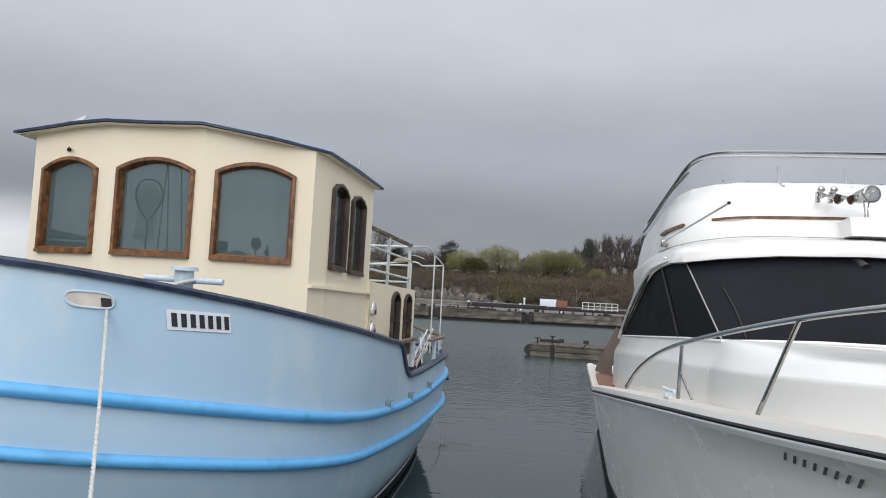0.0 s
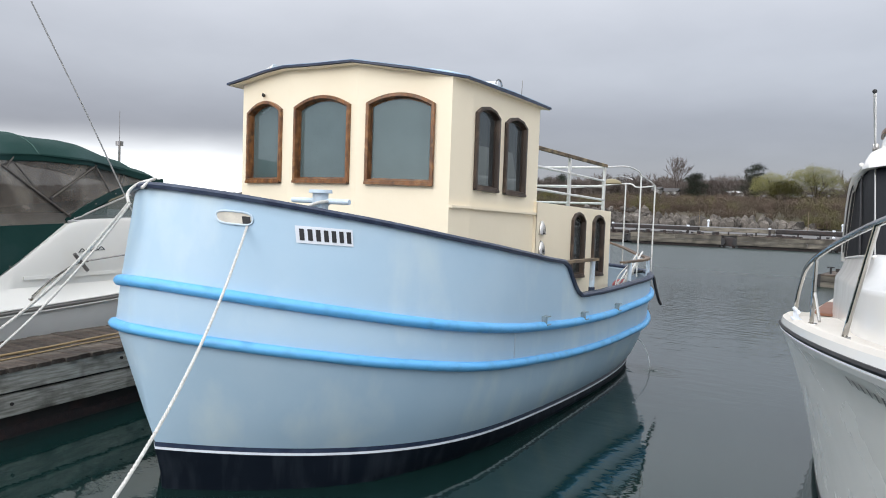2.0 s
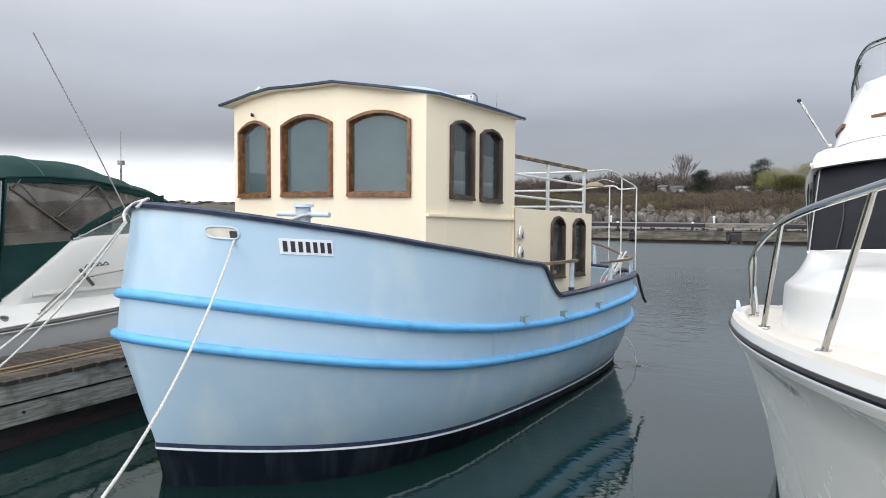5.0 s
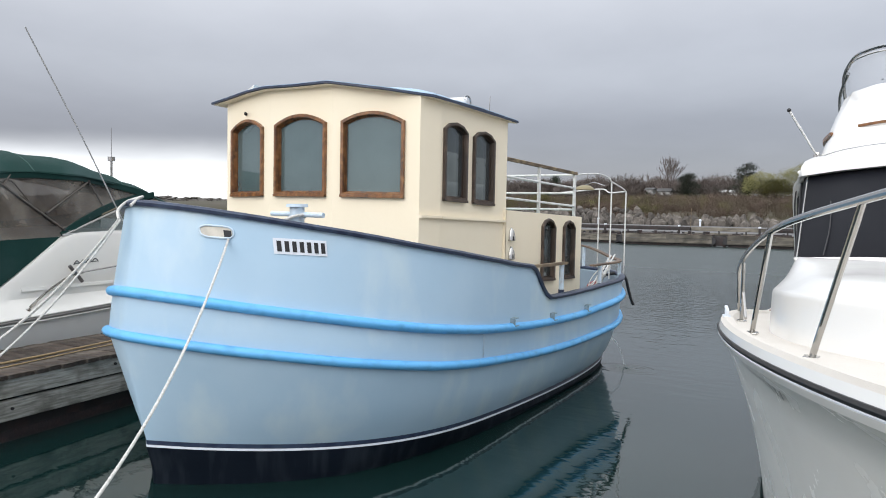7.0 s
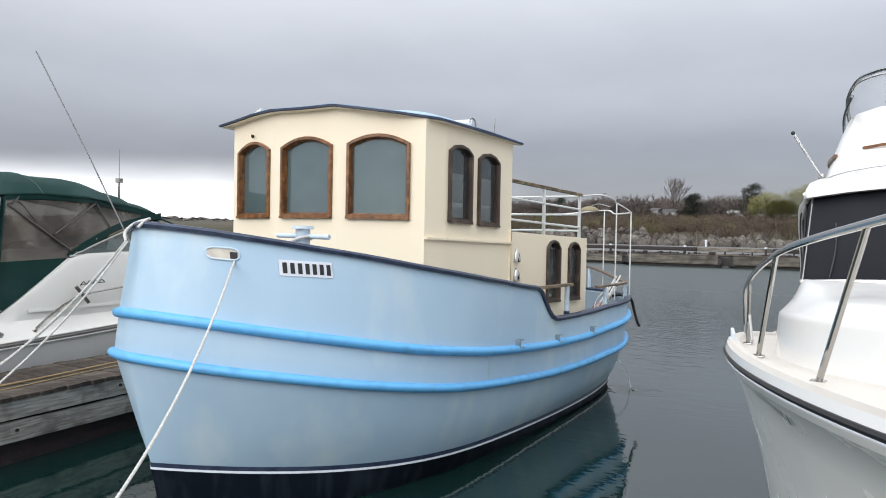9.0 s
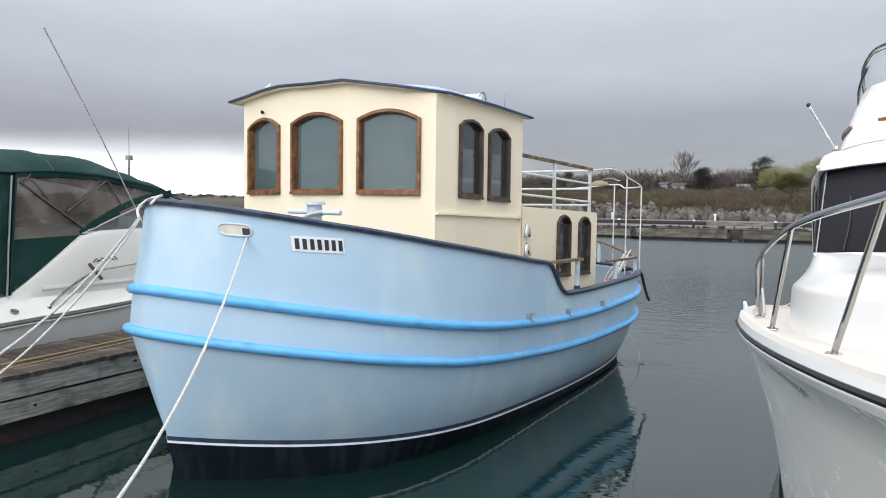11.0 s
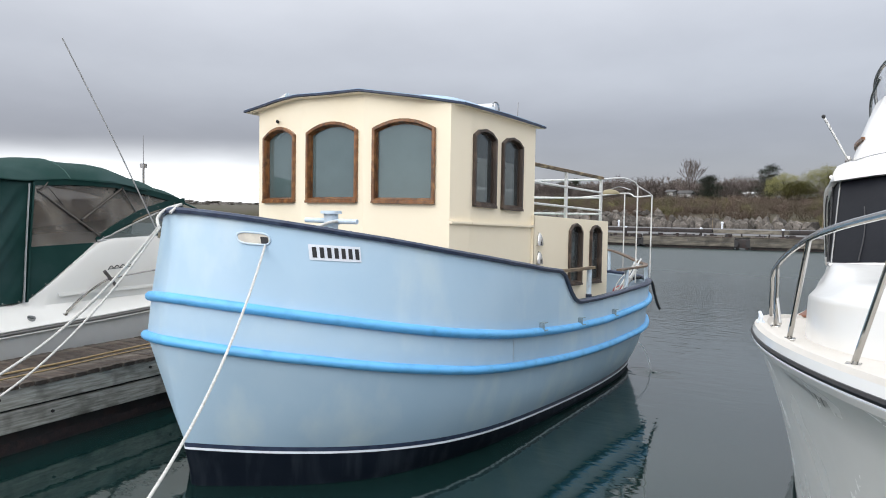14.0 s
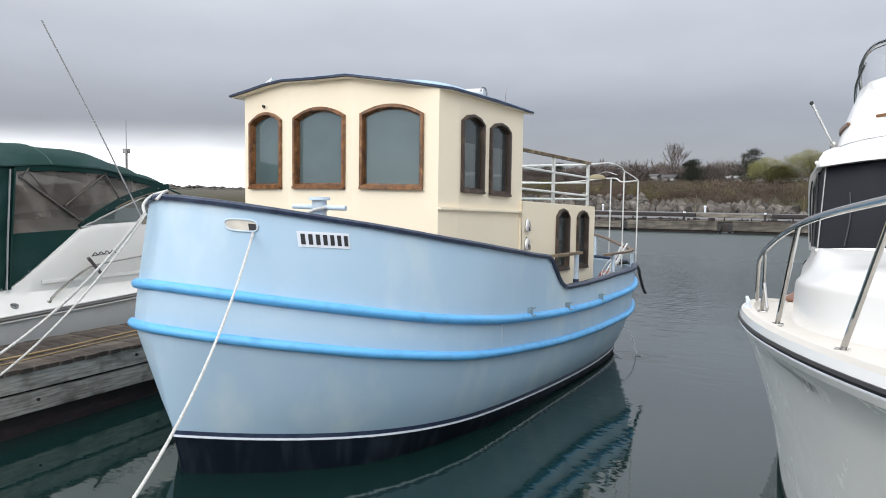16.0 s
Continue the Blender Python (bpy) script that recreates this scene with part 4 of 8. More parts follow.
for k in range(25):
    rr = 0.02 + 0.021 * k
    rows.append([Vector((-0.72 + rr * 1.3 * math.cos(a * 0.1745), 10.2 + rr * 0.9 * math.sin(a * 0.1745), WATERLINE + 0.006 + 0.012 * math.sin(rr * 62 + 1.2 * math.sin(a * 0.52)) * math.exp(-rr * 4.5) - 0.02 * (k / 24) ** 4)) for a in range(36)])
grid(ripple, rows, close_u=True)
tagged(new("splash_ripple", mesh_of(ripple, "splash_ripple", WATER, 60)), "rings of ripples where bilge water falls", "water", kind="structure")
solid("bilge_water", tube(smooth_path([(-0.98, 10.2, 0.40), (-0.90, 10.22, 0.34), (-0.82, 10.24, 0.19), (-0.77, 10.25, 0.0)], 6), 0.008, 6), clear("clear_water_jet", (0.8, 0.85, 0.88), 0.05, 0.5, 1.33), "thin jet of water running from the hull", "water jet")
bm.free()
rf = random.Random(12)
bm = bmesh.new()
for k in range(22):
    a, d = rf.uniform(0, 6.283), abs(rf.gauss(0, 0.07))
    rr = rf.uniform(0.003, 0.009)
    ball(bm, (-0.72 + 1.3 * d * math.cos(a), 10.22 + 0.8 * d * math.sin(a), WATERLINE + 0.008), rr, 1.6, 1.0, 0.6, seg=6)
tagged(new("splash_foam", mesh_of(bm, "splash_foam", clear("white_foam", (0.6, 0.65, 0.65), 0.3, 0.5, 1.33), 60)), "small patch of white foam where water falls", "foam", kind="stuff")

part("hull_fitting", sweep(bmesh.new(), [(-0.985 + 0.035 * math.cos(a * 0.5236), 10.17 + 0.035 * math.sin(a * 0.5236) * 0.6, 0.415 + 0.035 * math.sin(a * 0.5236)) for a in range(12)], ring(0.009, 6), True), DARKSTEEL, boat, "small steel outlet ring near the stern")

# ---- roof fittings
bm = bmesh.new()
rows = []
for i in range(9):
    fx = i / 8
    line = []
    for j in range(9):
        fy = j / 8
        xx, yy = -1.80 + 0.66 * fx, 5.55 + 0.8 * fy
        up_z = 0.075 * (math.sin(math.pi * fx) * math.sin(math.pi * fy)) ** 0.35
        line.append((xx, yy, eave(xx) + 0.034 + up_z + trim(yy)))
    rows.append(line)
grid(bm, rows)
solid("roof_cover", bm, ROOFTOP, "pale blue cover lying on the wheelhouse roof", "cover", smooth=60)
bm = cyl(bmesh.new(), (-1.50, 6.55, 3.40), (-1.36, 6.66, 3.405), 0.032, 0.04, seg=14)
box(bm, (-1.43, 6.61, 3.34), (0.04, 0.04, 0.12))
solid("roof_horn", bm, GEL, "small white horn on the wheelhouse roof", "horn")
bm = tube(smooth_path([(-1.30, 6.65, 3.27), (-1.30, 6.65, 3.40), (-1.30, 6.60, 3.44), (-1.30, 6.54, 3.43), (-1.30, 6.53, 3.39)], 6), 0.010, 8)
solid("roof_hook", bm, DARKSTEEL, "bent steel hook on the wheelhouse roof edge", "hook")
rz = eave(-3.12) + 0.032 + trim(5.22)
chock = thing("roof_fitting", (-3.12, 5.22, rz), "small white and brown fitting on the wheelhouse roof edge", "fitting")
bm = bmesh.new()
prism(bm, [(-3.17, 5.20, rz), (-3.09, 5.20, rz), (-3.05, 5.20, rz + 0.07), (-3.07, 5.20, rz + 0.065), (-3.17, 5.20, rz + 0.022)], (0, 0.05, 0))
part("body", bm, GELOLD, chock)
part("foot", boxed((-3.14, 5.225, rz + 0.008), (0.16, 0.07, 0.018), bevel=0.004), OLDWOOD, chock, "brown wooden foot")
solid("roof_aerial", tube([(-1.15, 6.80, 3.25), (-1.15, 6.81, 3.46)], 0.005, 6), CHROME, "short thin aerial on the wheelhouse roof", "aerial")
bm = bmesh.new()
sweep(bm, smooth_path([(-3.32, 5.35, 3.27), (-3.30, 5.33, 3.34), (-3.22, 5.30, 3.36), (-3.18, 5.28, 3.33)], 6), ring(0.008, 6))
box(bm, (-3.27, 5.36, 3.29), (0.10, 0.05, 0.02))
solid("roof_cleat", bm, PALE, "small steel cleat on the wheelhouse roof", "cleat")
bm = tube([(-3.20, 5.235, 3.195), (-3.18, 5.19, 3.205), (-3.16, 5.17, 3.185)], 0.009, 8)
ball(bm, (-3.205, 5.225, 3.195), 0.018)
solid("wall_hook", bm, BLACK, "small black hook above a wheelhouse window", "hook")


# ---- mooring lines
def bezier(a, c, b, n=40):
    a, b, c = Vector(a), Vector(b), Vector(c)
    return [a * (1 - t) ** 2 + c * 2 * t * (1 - t) + b * t * t for t in (i / n for i in range(n + 1))]


def mooring_line(pts, r, label, lay=0.0035):
    """A three-strand line: strands wound round the path."""
    bm = bmesh.new()
    fine = smooth_path(pts, 6)
    for k in range(3):
        q = []
        run = 0.0
        for i, p in enumerate(fine):
            if i:
                run += (p - fine[i - 1]).length
            t = (fine[min(i + 1, len(fine) - 1)] - fine[max(i - 1, 0)]).normalized()
            s = t.cross(Vector((0, 0, 1))).normalized()
            w = s.cross(t)
            a = run / (r * 9) * 2 * math.pi + k * 2.094
            q.append(p + s * math.cos(a) * r * 0.48 + w * math.sin(a) * r * 0.48)
        sweep(bm, q, ring(r * 0.56, 6))
    return solid("mooring_line", bm, ROPE, label, "rope", "mooring lines")


mooring_line(bezier((-1.70, 3.775, 2.00), (-0.821, 2.563, 0.834), (-0.059, 1.357, 0.66), 90) + [Vector((0.12, 1.02, 0.63)), Vector((0.25, 0.76, 0.66))], 0.0098, "white mooring line running from the bow fairlead to the dock")
mooring_line(bezier((-2.44, 3.30, 2.09), (-3.409, 2.747, 0.691), (-3.188, 1.313, 0.62), 80) + [Vector((-3.10, 0.98, 0.63)), Vector((-3.06, 0.76, 0.66))], 0.0115, "white and grey mooring line from the bow to the dock")
mooring_line(bezier((-2.40, 3.29, 2.09), (-2.75, 2.294, 0.503), (-2.936, 1.33, 0.62), 80) + [Vector((-2.98, 1.0, 0.64)), Vector((-3.0, 0.76, 0.66))], 0.0085, "white mooring line from the bow to the dock")
solid("bow_loop", tube(smooth_path([(-2.44, 3.30, 2.09), (-2.50, 3.33, 2.16), (-2.52, 3.42, 2.23), (-2.44, 3.5, 2.27), (-2.36, 3.42, 2.26), (-2.33, 3.33, 2.2)], 6), 0.012, 8), ROPE, "white rope loop over the bow rail", "rope")

# ---------------------------------------------------------------- finger dock
DU = Vector((-0.148, 0.989, 0)).normalized()  # along the dock, away from the viewer
DV = Vector((-DU.y, DU.x, 0))  # across, to its far side
DO = Vector((-4.13, 1.8, 0))
DTOP, DWID = 0.58, 1.12


def dk(u, v, z):
    return DO + DU * u + DV * v + Vector((0, 0, z))


DROT = Matrix.Rotation(math.atan2(DU.y, DU.x) - math.pi / 2, 4, "Z")
dock = thing("finger_dock", dk(4, 0.6, 0), "weathered grey timber finger dock beside the blue boat", "dock", kind="structure")
bm = boxed(dk(4.5, DWID / 2, 0.05), (DWID - 0.10, 14.0, 0.36), DROT)
part("float_timber", bm, DARKTIMBER, dock, "dark wet timber at the waterline")


def rough_plank(c, size, seed, rot, jitter=0.006):
    bm = bmesh.new()
    n = max(3, int(max(size) / 0.35))
    ax = 0 if size[0] > size[1] else 1
    rows = []
    for i in range(n + 1):
        f = i / n - 0.5
        o = jitter * noise.noise(Vector((seed * 3.1, f * 9, 1)))
        o2 = jitter * noise.noise(Vector((seed * 1.7, f * 11, 5)))
        a, b = size[1 - ax] / 2, size[2] / 2
        e = 0.006
        prof = [(-a + e, -b), (a - e, -b), (a, -b + e), (a + o, b - e), (a - e + o, b + o2), (-a + e, b + o2), (-a, b - e), (-a, -b + e)]
        ring_pts = []
        for p, q in prof:
            loc = Vector((f * size[0], p, q)) if ax == 0 else Vector((p, f * size[1], q))
            ring_pts.append(c + (rot @ loc))
        rows.append(ring_pts)
    vs = grid(bm, rows, close_u=True)
    bm.faces.new(vs[0])
    bm.faces.new(vs[-1][::-1])
    return bm


rw = random.Random(31)
bm = bmesh.new()
line = []
for k in range(160):
    u, h = -2.2 + 0.07 * k, 0.035 + 0.03 * noise.noise(Vector((k * 0.37, 0, 7))) + rw.uniform(0, 0.014)
    line.append((dk(u, 0.028, WATERLINE - 0.06), dk(u, 0.030 + rw.uniform(-0.006, 0.006), WATERLINE + h * 0.6), dk(u, 0.044, WATERLINE + h + 0.02)))
grid(bm, line)
part("weed_fringe", bm, surf("red_brown_weed", (0.018, 0.010, 0.010), 0.8, second=(0.008, 0.006, 0.007), amount=0.9, scale=22, stain=(0.065, 0.032, 0.028), stain_amount=0.4, stain_scale=12, bump=0.9, bump_scale=60), dock, "ragged red-brown weed at the waterline", 40)


# two rows of side planks with butt joints
for row, (zc, h, joints) in enumerate(((0.455, 0.20, (-2.5, 0.72, 4.4, 8.0, 11.5)), (0.232, 0.205, (-2.5, -0.6, 3.4, 7.2, 11.5)))):
    for k, (u0, u1) in enumerate(zip(joints, joints[1:])):
        part("plank", rough_plank(dk((u0 + u1) / 2, -0.005 + 0.012 * row, zc), (0.05, u1 - u0 - 0.012, h - 0.006), 7 * row + k, DROT), PLANK, dock)
        for uu in (u0 + 0.35, u1 - 0.35, (u0 + u1) / 2 + 0.2):
            c = dk(uu, -0.03 + 0.012 * row, zc + 0.015)
            part("bolt", cyl(bmesh.new(), c, c - DV * 0.016, 0.016, seg=8), DARKTIMBER, dock)
# cross boards on top
board_meshes = [mesh_of(rough_plank(Vector((0, 0, 0)), (DWID + 0.085, 0.134, 0.042), 20 + k, Matrix()), "board", DECKPLANK, 35) for k in range(5)]
rnd = random.Random(4)
u = -2.5
while u < 11.4:
    ob = new("board", board_meshes[rnd.randrange(5)])
    ob.parent = dock
    ob.matrix_local = Matrix.Translation(dk(u, DWID / 2 + rnd.uniform(-0.012, 0.012), DTOP - 0.02 + rnd.uniform(-0.004, 0.004)) - dock.location) @ DROT @ Matrix.Rotation(rnd.uniform(-0.008, 0.008), 4, "Z")
    u += 0.142
solid("garden_hose", tube(smooth_path([dk(-2, 0.34, 0.592), dk(-0.5, 0.40, 0.592), dk(1, 0.43, 0.592), dk(2.2, 0.47, 0.592), dk(3.4, 0.58, 0.592), dk(5, 0.6, 0.592), dk(8, 0.55, 0.592)], 10), 0.012, 8), HOSE, "yellow-orange hose lying along the dock boards", "hose")
solid("dock_cable", tube(smooth_path([dk(-2, 0.14, 0.588), dk(0, 0.2, 0.588), dk(1.5, 0.26, 0.588), dk(3.0, 0.40, 0.588), dk(5, 0.42, 0.588)], 10), 0.008, 8), HOSE, "thin tan cable lying on the dock boards", "cable")

# ---------------------------------------------------------------- white motor yacht
WX = 3.45


def wz(y):
    """Height of the deck edge."""
    if y < 5.0:
        return 1.872 - 0.072 * y
    if y < 9.0:
        return 1.512 - 0.08 * (y - 5.0) - 0.005 * (y - 5.0) ** 2
    return 1.112 - 0.02 * (y - 9.0)


def w_sheer(s):
    y = 1.6 + 11.4 * s
    t = max(9 - y, 0) / 7.4
    return Vector((2.15 * max(1 - t ** 2.2, 0) ** (1 / 1.4), y, wz(y)))


def w_water(s):
    y = 2.95 + 10.0 * s
    t = max(9 - y, 0) / 6.05
    return Vector((1.92 * max(1 - t ** 1.8, 0) ** (1 / 1.75), y, 0.0))


W_ST = [0.5 * (1 - math.cos(math.pi * (i / 70) ** 0.9)) for i in range(71)]


def wside(p, sgn):
    return Vector((WX - sgn * p.x, p.y, p.z))


def w_col(s):
    a, b = w_sheer(s), w_water(s)
    pw = 3.1 - 2.0 * min(s / 0.55, 1)
    out = [a, a - Vector((-0.012, 0, 0.045)), a - Vector((-0.018, 0, 0.075)), a - Vector((0.0, 0, 0.105))]
    k = max(1 - s / 0.35, 0)
    top = Vector((max(a.x - 0.06 * k, 0), a.y + 0.16 * k, a.z - 0.11))
    for f in (0.93, 0.84, 0.72, 0.58, 0.44, 0.3, 0.17, 0.08, 0.0):
        g = f ** pw
        out.append(Vector((b.x + (top.x - 0.01 - b.x) * (0.82 * g + 0.18 * f), b.y + (top.y - b.y) * (0.6 * f + 0.4 * f * f), b.z + (top.z - b.z) * f)))
    out.append(Vector((b.x * 0.85, b.y, -0.4)))
    return out


def w_shell(lo, hi):
    bm = bmesh.new()
    rows = [[wside(p, 1) for p in w_col(s)[lo:hi]] for s in W_ST[::-1]] + [[wside(p, -1) for p in w_col(s)[lo:hi]] for s in W_ST]
    grid(bm, rows, close_v=True)
    bmesh.ops.remove_doubles(bm, verts=bm.verts, dist=0.002)
    return bm


yacht = thing("motor_yacht", (WX, 7, 0), "white fibreglass motor yacht with flybridge, moored bow-in", "boat")
yhull = part("hull", w_shell(3, 12), YHULL, yacht, "glossy white hull, grey in shade")
part("boot_stripe", w_shell(11, 14), BLACK, yhull, "black boot stripe at the waterline")
part("gunwale", w_shell(0, 4), GEL, yacht)
pts = [wside(w_sheer(s), 1) for s in W_ST[::-1]] + [wside(w_sheer(s), -1) for s in W_ST]
part("rub_rail", sweep(bmesh.new(), [p - Vector((0, 0, 0.050)) for p in pts], [(-0.022, -0.013), (0.018, -0.013), (0.025, 0), (0.018, 0.012), (-0.022, 0.012)]), BLACK, yacht, "black rubber rub rail")
part("rail_insert", sweep(bmesh.new(), [p - Vector((0, 0, 0.069)) for p in pts], [(-0.018, -0.006), (0.014, -0.006), (0.018, 0), (0.014, 0.006), (-0.018, 0.006)]), WHITEP, yacht)


def w_deck():
    bm = bmesh.new()
    rows = []
    for s in W_ST:
        p = w_sheer(s)
        x = p.x
        rows.append([(WX + k * x, p.y, p.z + dz) for k, dz in ((-1, 0.0), (-0.985 if x > 0.3 else -0.9, 0.022), (-0.955 if x > 0.3 else -0.7, 0.018), (-0.94 if x > 0.3 else -0.6, -0.01), (0, 0.02), (0.94 if x > 0.3 else 0.6, -0.01), (0.955 if x > 0.3 else 0.7, 0.018), (0.985 if x > 0.3 else 0.9, 0.022), (1, 0.0))])
    grid(bm, rows)
    return bm


part("deck", w_deck(), NONSKID, yacht, "white moulded deck")


def graded(y, line):
    """Value at y on a line of (y, value) places."""
    for (y0, v0), (y1, v1) in zip(line, line[1:]):
        if y <= y1:
            return v0 + (v1 - v0) * max(y - y0, 0) / (y1 - y0)
    return line[-1][1]


def trunk():
    """Raised foredeck: upright sides to a knuckle, then a sweep up to the foot of the windscreen; aft it runs into the house side."""
    bm = bmesh.new()
    rows = []
    for i in range(37):
        y = 3.0 + 3.4 * i / 36
        f = min(max((y - 4.3) / 1.2, 0), 1)
        g = f * f * (3 - 2 * f)
        hw = max(1.446 * max(1 - (max(5.4 - y, 0) / 2.4) ** 2.2, 0) ** 0.5, 0.10) if y < 5.4 else graded(y, [(5.4, 1.446), (5.95, 1.526), (6.5, 1.596)])
        z = wz(y) - 0.01
        zk = 1.725 + 0.065 * (5.5 - y) if y < 5.49 else graded(y, [(5.49, 1.725), (5.95, 1.705), (6.5, 1.685)])
        k = 0.3 + 0.7 * min((y - 3.0) / 2.6, 1)
        fore = [(0.0, None), (0.008, 0.0), (0.012, -0.03), (0.018, -0.008), (0.032, 0.0), (0.07, 0.018 * k), (0.12, 0.07 * k), (0.18, 0.13 * k), (0.27, 0.165 * k), (0.38, 0.185 * k)]
        aft = [(0.0, None), (0.003, 0.0), (0.005, -0.03), (0.010, -0.006), (0.022, 0.014), (0.045, 0.060), (0.062, 0.092), (0.079, 0.15), (0.089, 0.186), (0.10, 0.206)]
        prof = []
        for n, ((d0, h0), (d1, h1)) in enumerate(zip(fore, aft)):
            d = d0 + (d1 - d0) * g
            zz = z if n == 0 else z + 0.5 * (zk - z) if n == 1 else zk + h0 + (h1 - h0) * g
            prof.append((max(hw - d, hw * max(1 - 2.4 * d, 0.05)), zz))
        prof.append((0.0, zk + 0.21 * k))
        rows.append([(WX - a, y, b) for a, b in prof] + [(WX + a, y, b) for a, b in prof[::-1][1:]])
    vs = grid(bm, rows)
    bm.faces.new(vs[0])
    return bm


part("foredeck_trunk", trunk(), GEL, yacht, "white moulded raised foredeck", 50)

W_BASE = [(0, 5.30, 1.955), (0.7, 5.34, 1.95), (1.1, 5.36, 1.935), (1.345, 5.40, 1.918), (1.425, 5.95, 1.895), (1.495, 6.5, 1.875), (1.655, 7.8, 1.81), (1.81, 9.14, 1.745), (1.50, 12.6, 1.77)]
W_TOP = [(0, 6.45, 2.66), (0.7, 6.49, 2.64), (1.15, 6.55, 2.60), (1.445, 6.63, 2.562), (1.51, 6.95, 2.57), (1.57, 7.3, 2.545), (1.62, 7.52, 2.50), (1.655, 7.72, 2.42), (1.40, 12.6, 2.42)]
W_EAVE = [(0, 6.45, 2.66), (0.7, 6.49, 2.64), (1.15, 6.55, 2.60), (1.445, 6.63, 2.572), (1.485, 6.95, 2.58), (1.51, 7.35, 2.59), (1.525, 8.25, 2.60), (1.515, 9.2, 2.60), (1.40, 12.6, 2.62)]


def both(line):
    return [(WX - a, b, c) for a, b, c in line[::-1]] + [(WX + a, b, c) for a, b, c in line[1:]]


def skin(*lines, close=False):
    bm = bmesh.new()
    grid(bm, [both(ln) for ln in lines])
    return bm


def plinth(out, fwd, drop):
    """The house's foot, stepping out below the side windows."""
    return [(a + out[1 if a >= 1.3 else 0], b - (fwd if a < 1.4 else 0), (c - drop) if drop is not None else wz(max(b, 1.7)) - 0.05) for a, b, c in W_BASE]


part("house_side", skin(plinth((0, 0), 0, -0.015), plinth((0.012, 0.016), 0.01, 0.03), plinth((0.018, 0.035), 0.015, 0.10), plinth((0.022, 0.075), 0.02, 0.175), plinth((0.025, 0.088), 0.02, 0.195), plinth((0.03, 0.094), 0.03, 0.23), plinth((0.03, 0.098), 0.03, None)), GEL, yacht, "white house side with a moulded step", 40)
# windscreen covers: front, two sides
scr = part("window_band", skin(W_TOP[:8], W_BASE[:8]), MESHBLACK, yacht, "black mesh covers over the raked windscreen")


def lerp3(p, q, f):
    return tuple(p[i] + (q[i] - p[i]) * f for i in range(3))


for sgn in (-1, 1):
    def mir(p, o=0.0):
        return Vector((WX - sgn * (p[0] + o), p[1] - o * 0.6, p[2] + o * 0.3))
    part("mullion", sweep(bmesh.new(), [mir(W_BASE[3], 0.008), mir(W_TOP[3], 0.008)], ring(0.0065, 6)), CHROME, scr)
    part("pillar", sweep(bmesh.new(), [mir((1.815, 9.22, 1.74), 0.0), mir((1.69, 8.05, 2.30), 0.0)], [(-0.03, -0.015), (0.03, -0.015), (0.03, 0.02), (-0.03, 0.02)]), GEL, scr)
    part("aft_side", skin([(a + 0.006, b, c) for a, b, c in W_TOP[7:]], [(a + 0.006, b, c) for a, b, c in W_BASE[7:]]) if sgn > 0 else boxed((WX, 12.6, 2.2), (2.7, 0.04, 0.9)), GEL, yacht)
    part("window_trim", tube([mir(p, 0.012) for p in W_BASE[:8]], 0.011, 6), GEL, scr)
    part("pillar", sweep(bmesh.new(), smooth_path([mir(W_TOP[4], 0.02), mir(W_TOP[5], 0.02), mir(W_TOP[6], 0.025), mir((1.69, 7.80, 2.40)), mir((1.745, 8.3, 2.20)), mir((1.815, 9.0, 1.84)), mir((1.83, 9.2, 1.72))], 4), ring(0.018, 8, 0.034)), GEL, scr, "white curved window pillar")
    part("window_gasket", tube(smooth_path([mir(W_TOP[4], 0.022), mir(W_TOP[5], 0.024), mir(W_TOP[6], 0.026), mir((1.70, 7.78, 2.37)), mir((1.758, 8.28, 2.16)), mir((1.825, 8.95, 1.82))], 4), 0.007, 6), BLACK, scr)
    part("window_trim", tube(smooth_path([mir(p, 0.016) for p in W_TOP[3:8]], 4), 0.012, 6), BLACK, scr)
    part("window_trim", tube([mir(W_BASE[7], 0.012), mir(W_TOP[7], 0.012)], 0.010, 6), BLACK, scr)
    part("window_trim", tube([mir(W_BASE[5], 0.012), mir(lerp3(W_BASE[5], W_TOP[5], 0.5), 0.012), mir(W_TOP[5], 0.014)], 0.009, 6), BLACK, scr)

part("cover_ball", ball(bmesh.new(), (WX - 1.575, 7.06, 2.605), 0.018, seg=10), GEL, scr, "white ball clip at the corner of the cover")
cover_seam = []
for k in range(9):
    f = 0.4 + 0.57 * k / 8
    p = lerp3(lerp3(W_TOP[2], W_TOP[3], 0.35), lerp3(W_BASE[2], W_BASE[3], 0.35), f)
    cover_seam.append((WX - p[0] - 0.012 * math.sin(7 * f), p[1] - 0.012, p[2] + 0.006))
part("cover_seam", tube(cover_seam, 0.0045, 6), BLACK, scr, "wavy black seam of the cover")

# brow and flybridge
b0 = [(a + 0.01, b - 0.03, c - 0.022) for a, b, c in W_TOP]
b1 = [(a + (0.045 if a < 1.52 and b < 7 else 0.02), b - (0.10 if b < 7 else 0.03), c - 0.018) for a, b, c in W_TOP]
b2 = [(a + 0.05, b - 0.10, (c + 0.045)) for a, b, c in W_EAVE]
b3 = [(a + 0.03, b - 0.05, c + 0.095) for a, b, c in W_EAVE]
b4 = [(a - 0.02, b + 0.10, c + 0.14) for a, b, c in W_EAVE]
b5 = [(max(a - 0.3, 0), b + 0.5, c + 0.16) for a, b, c in W_EAVE]
part("brow", skin(b0, b1, b2, b3, b4, b5), GEL, yacht, "", 60)
F_BASE = [(0, 6.80, 2.84), (0.8, 6.84, 2.83), (1.17, 6.95, 2.80), (1.40, 7.2, 2.76), (1.50, 7.7, 2.74), (1.52, 8.1, 2.74), (1.40, 12.4, 2.74)]
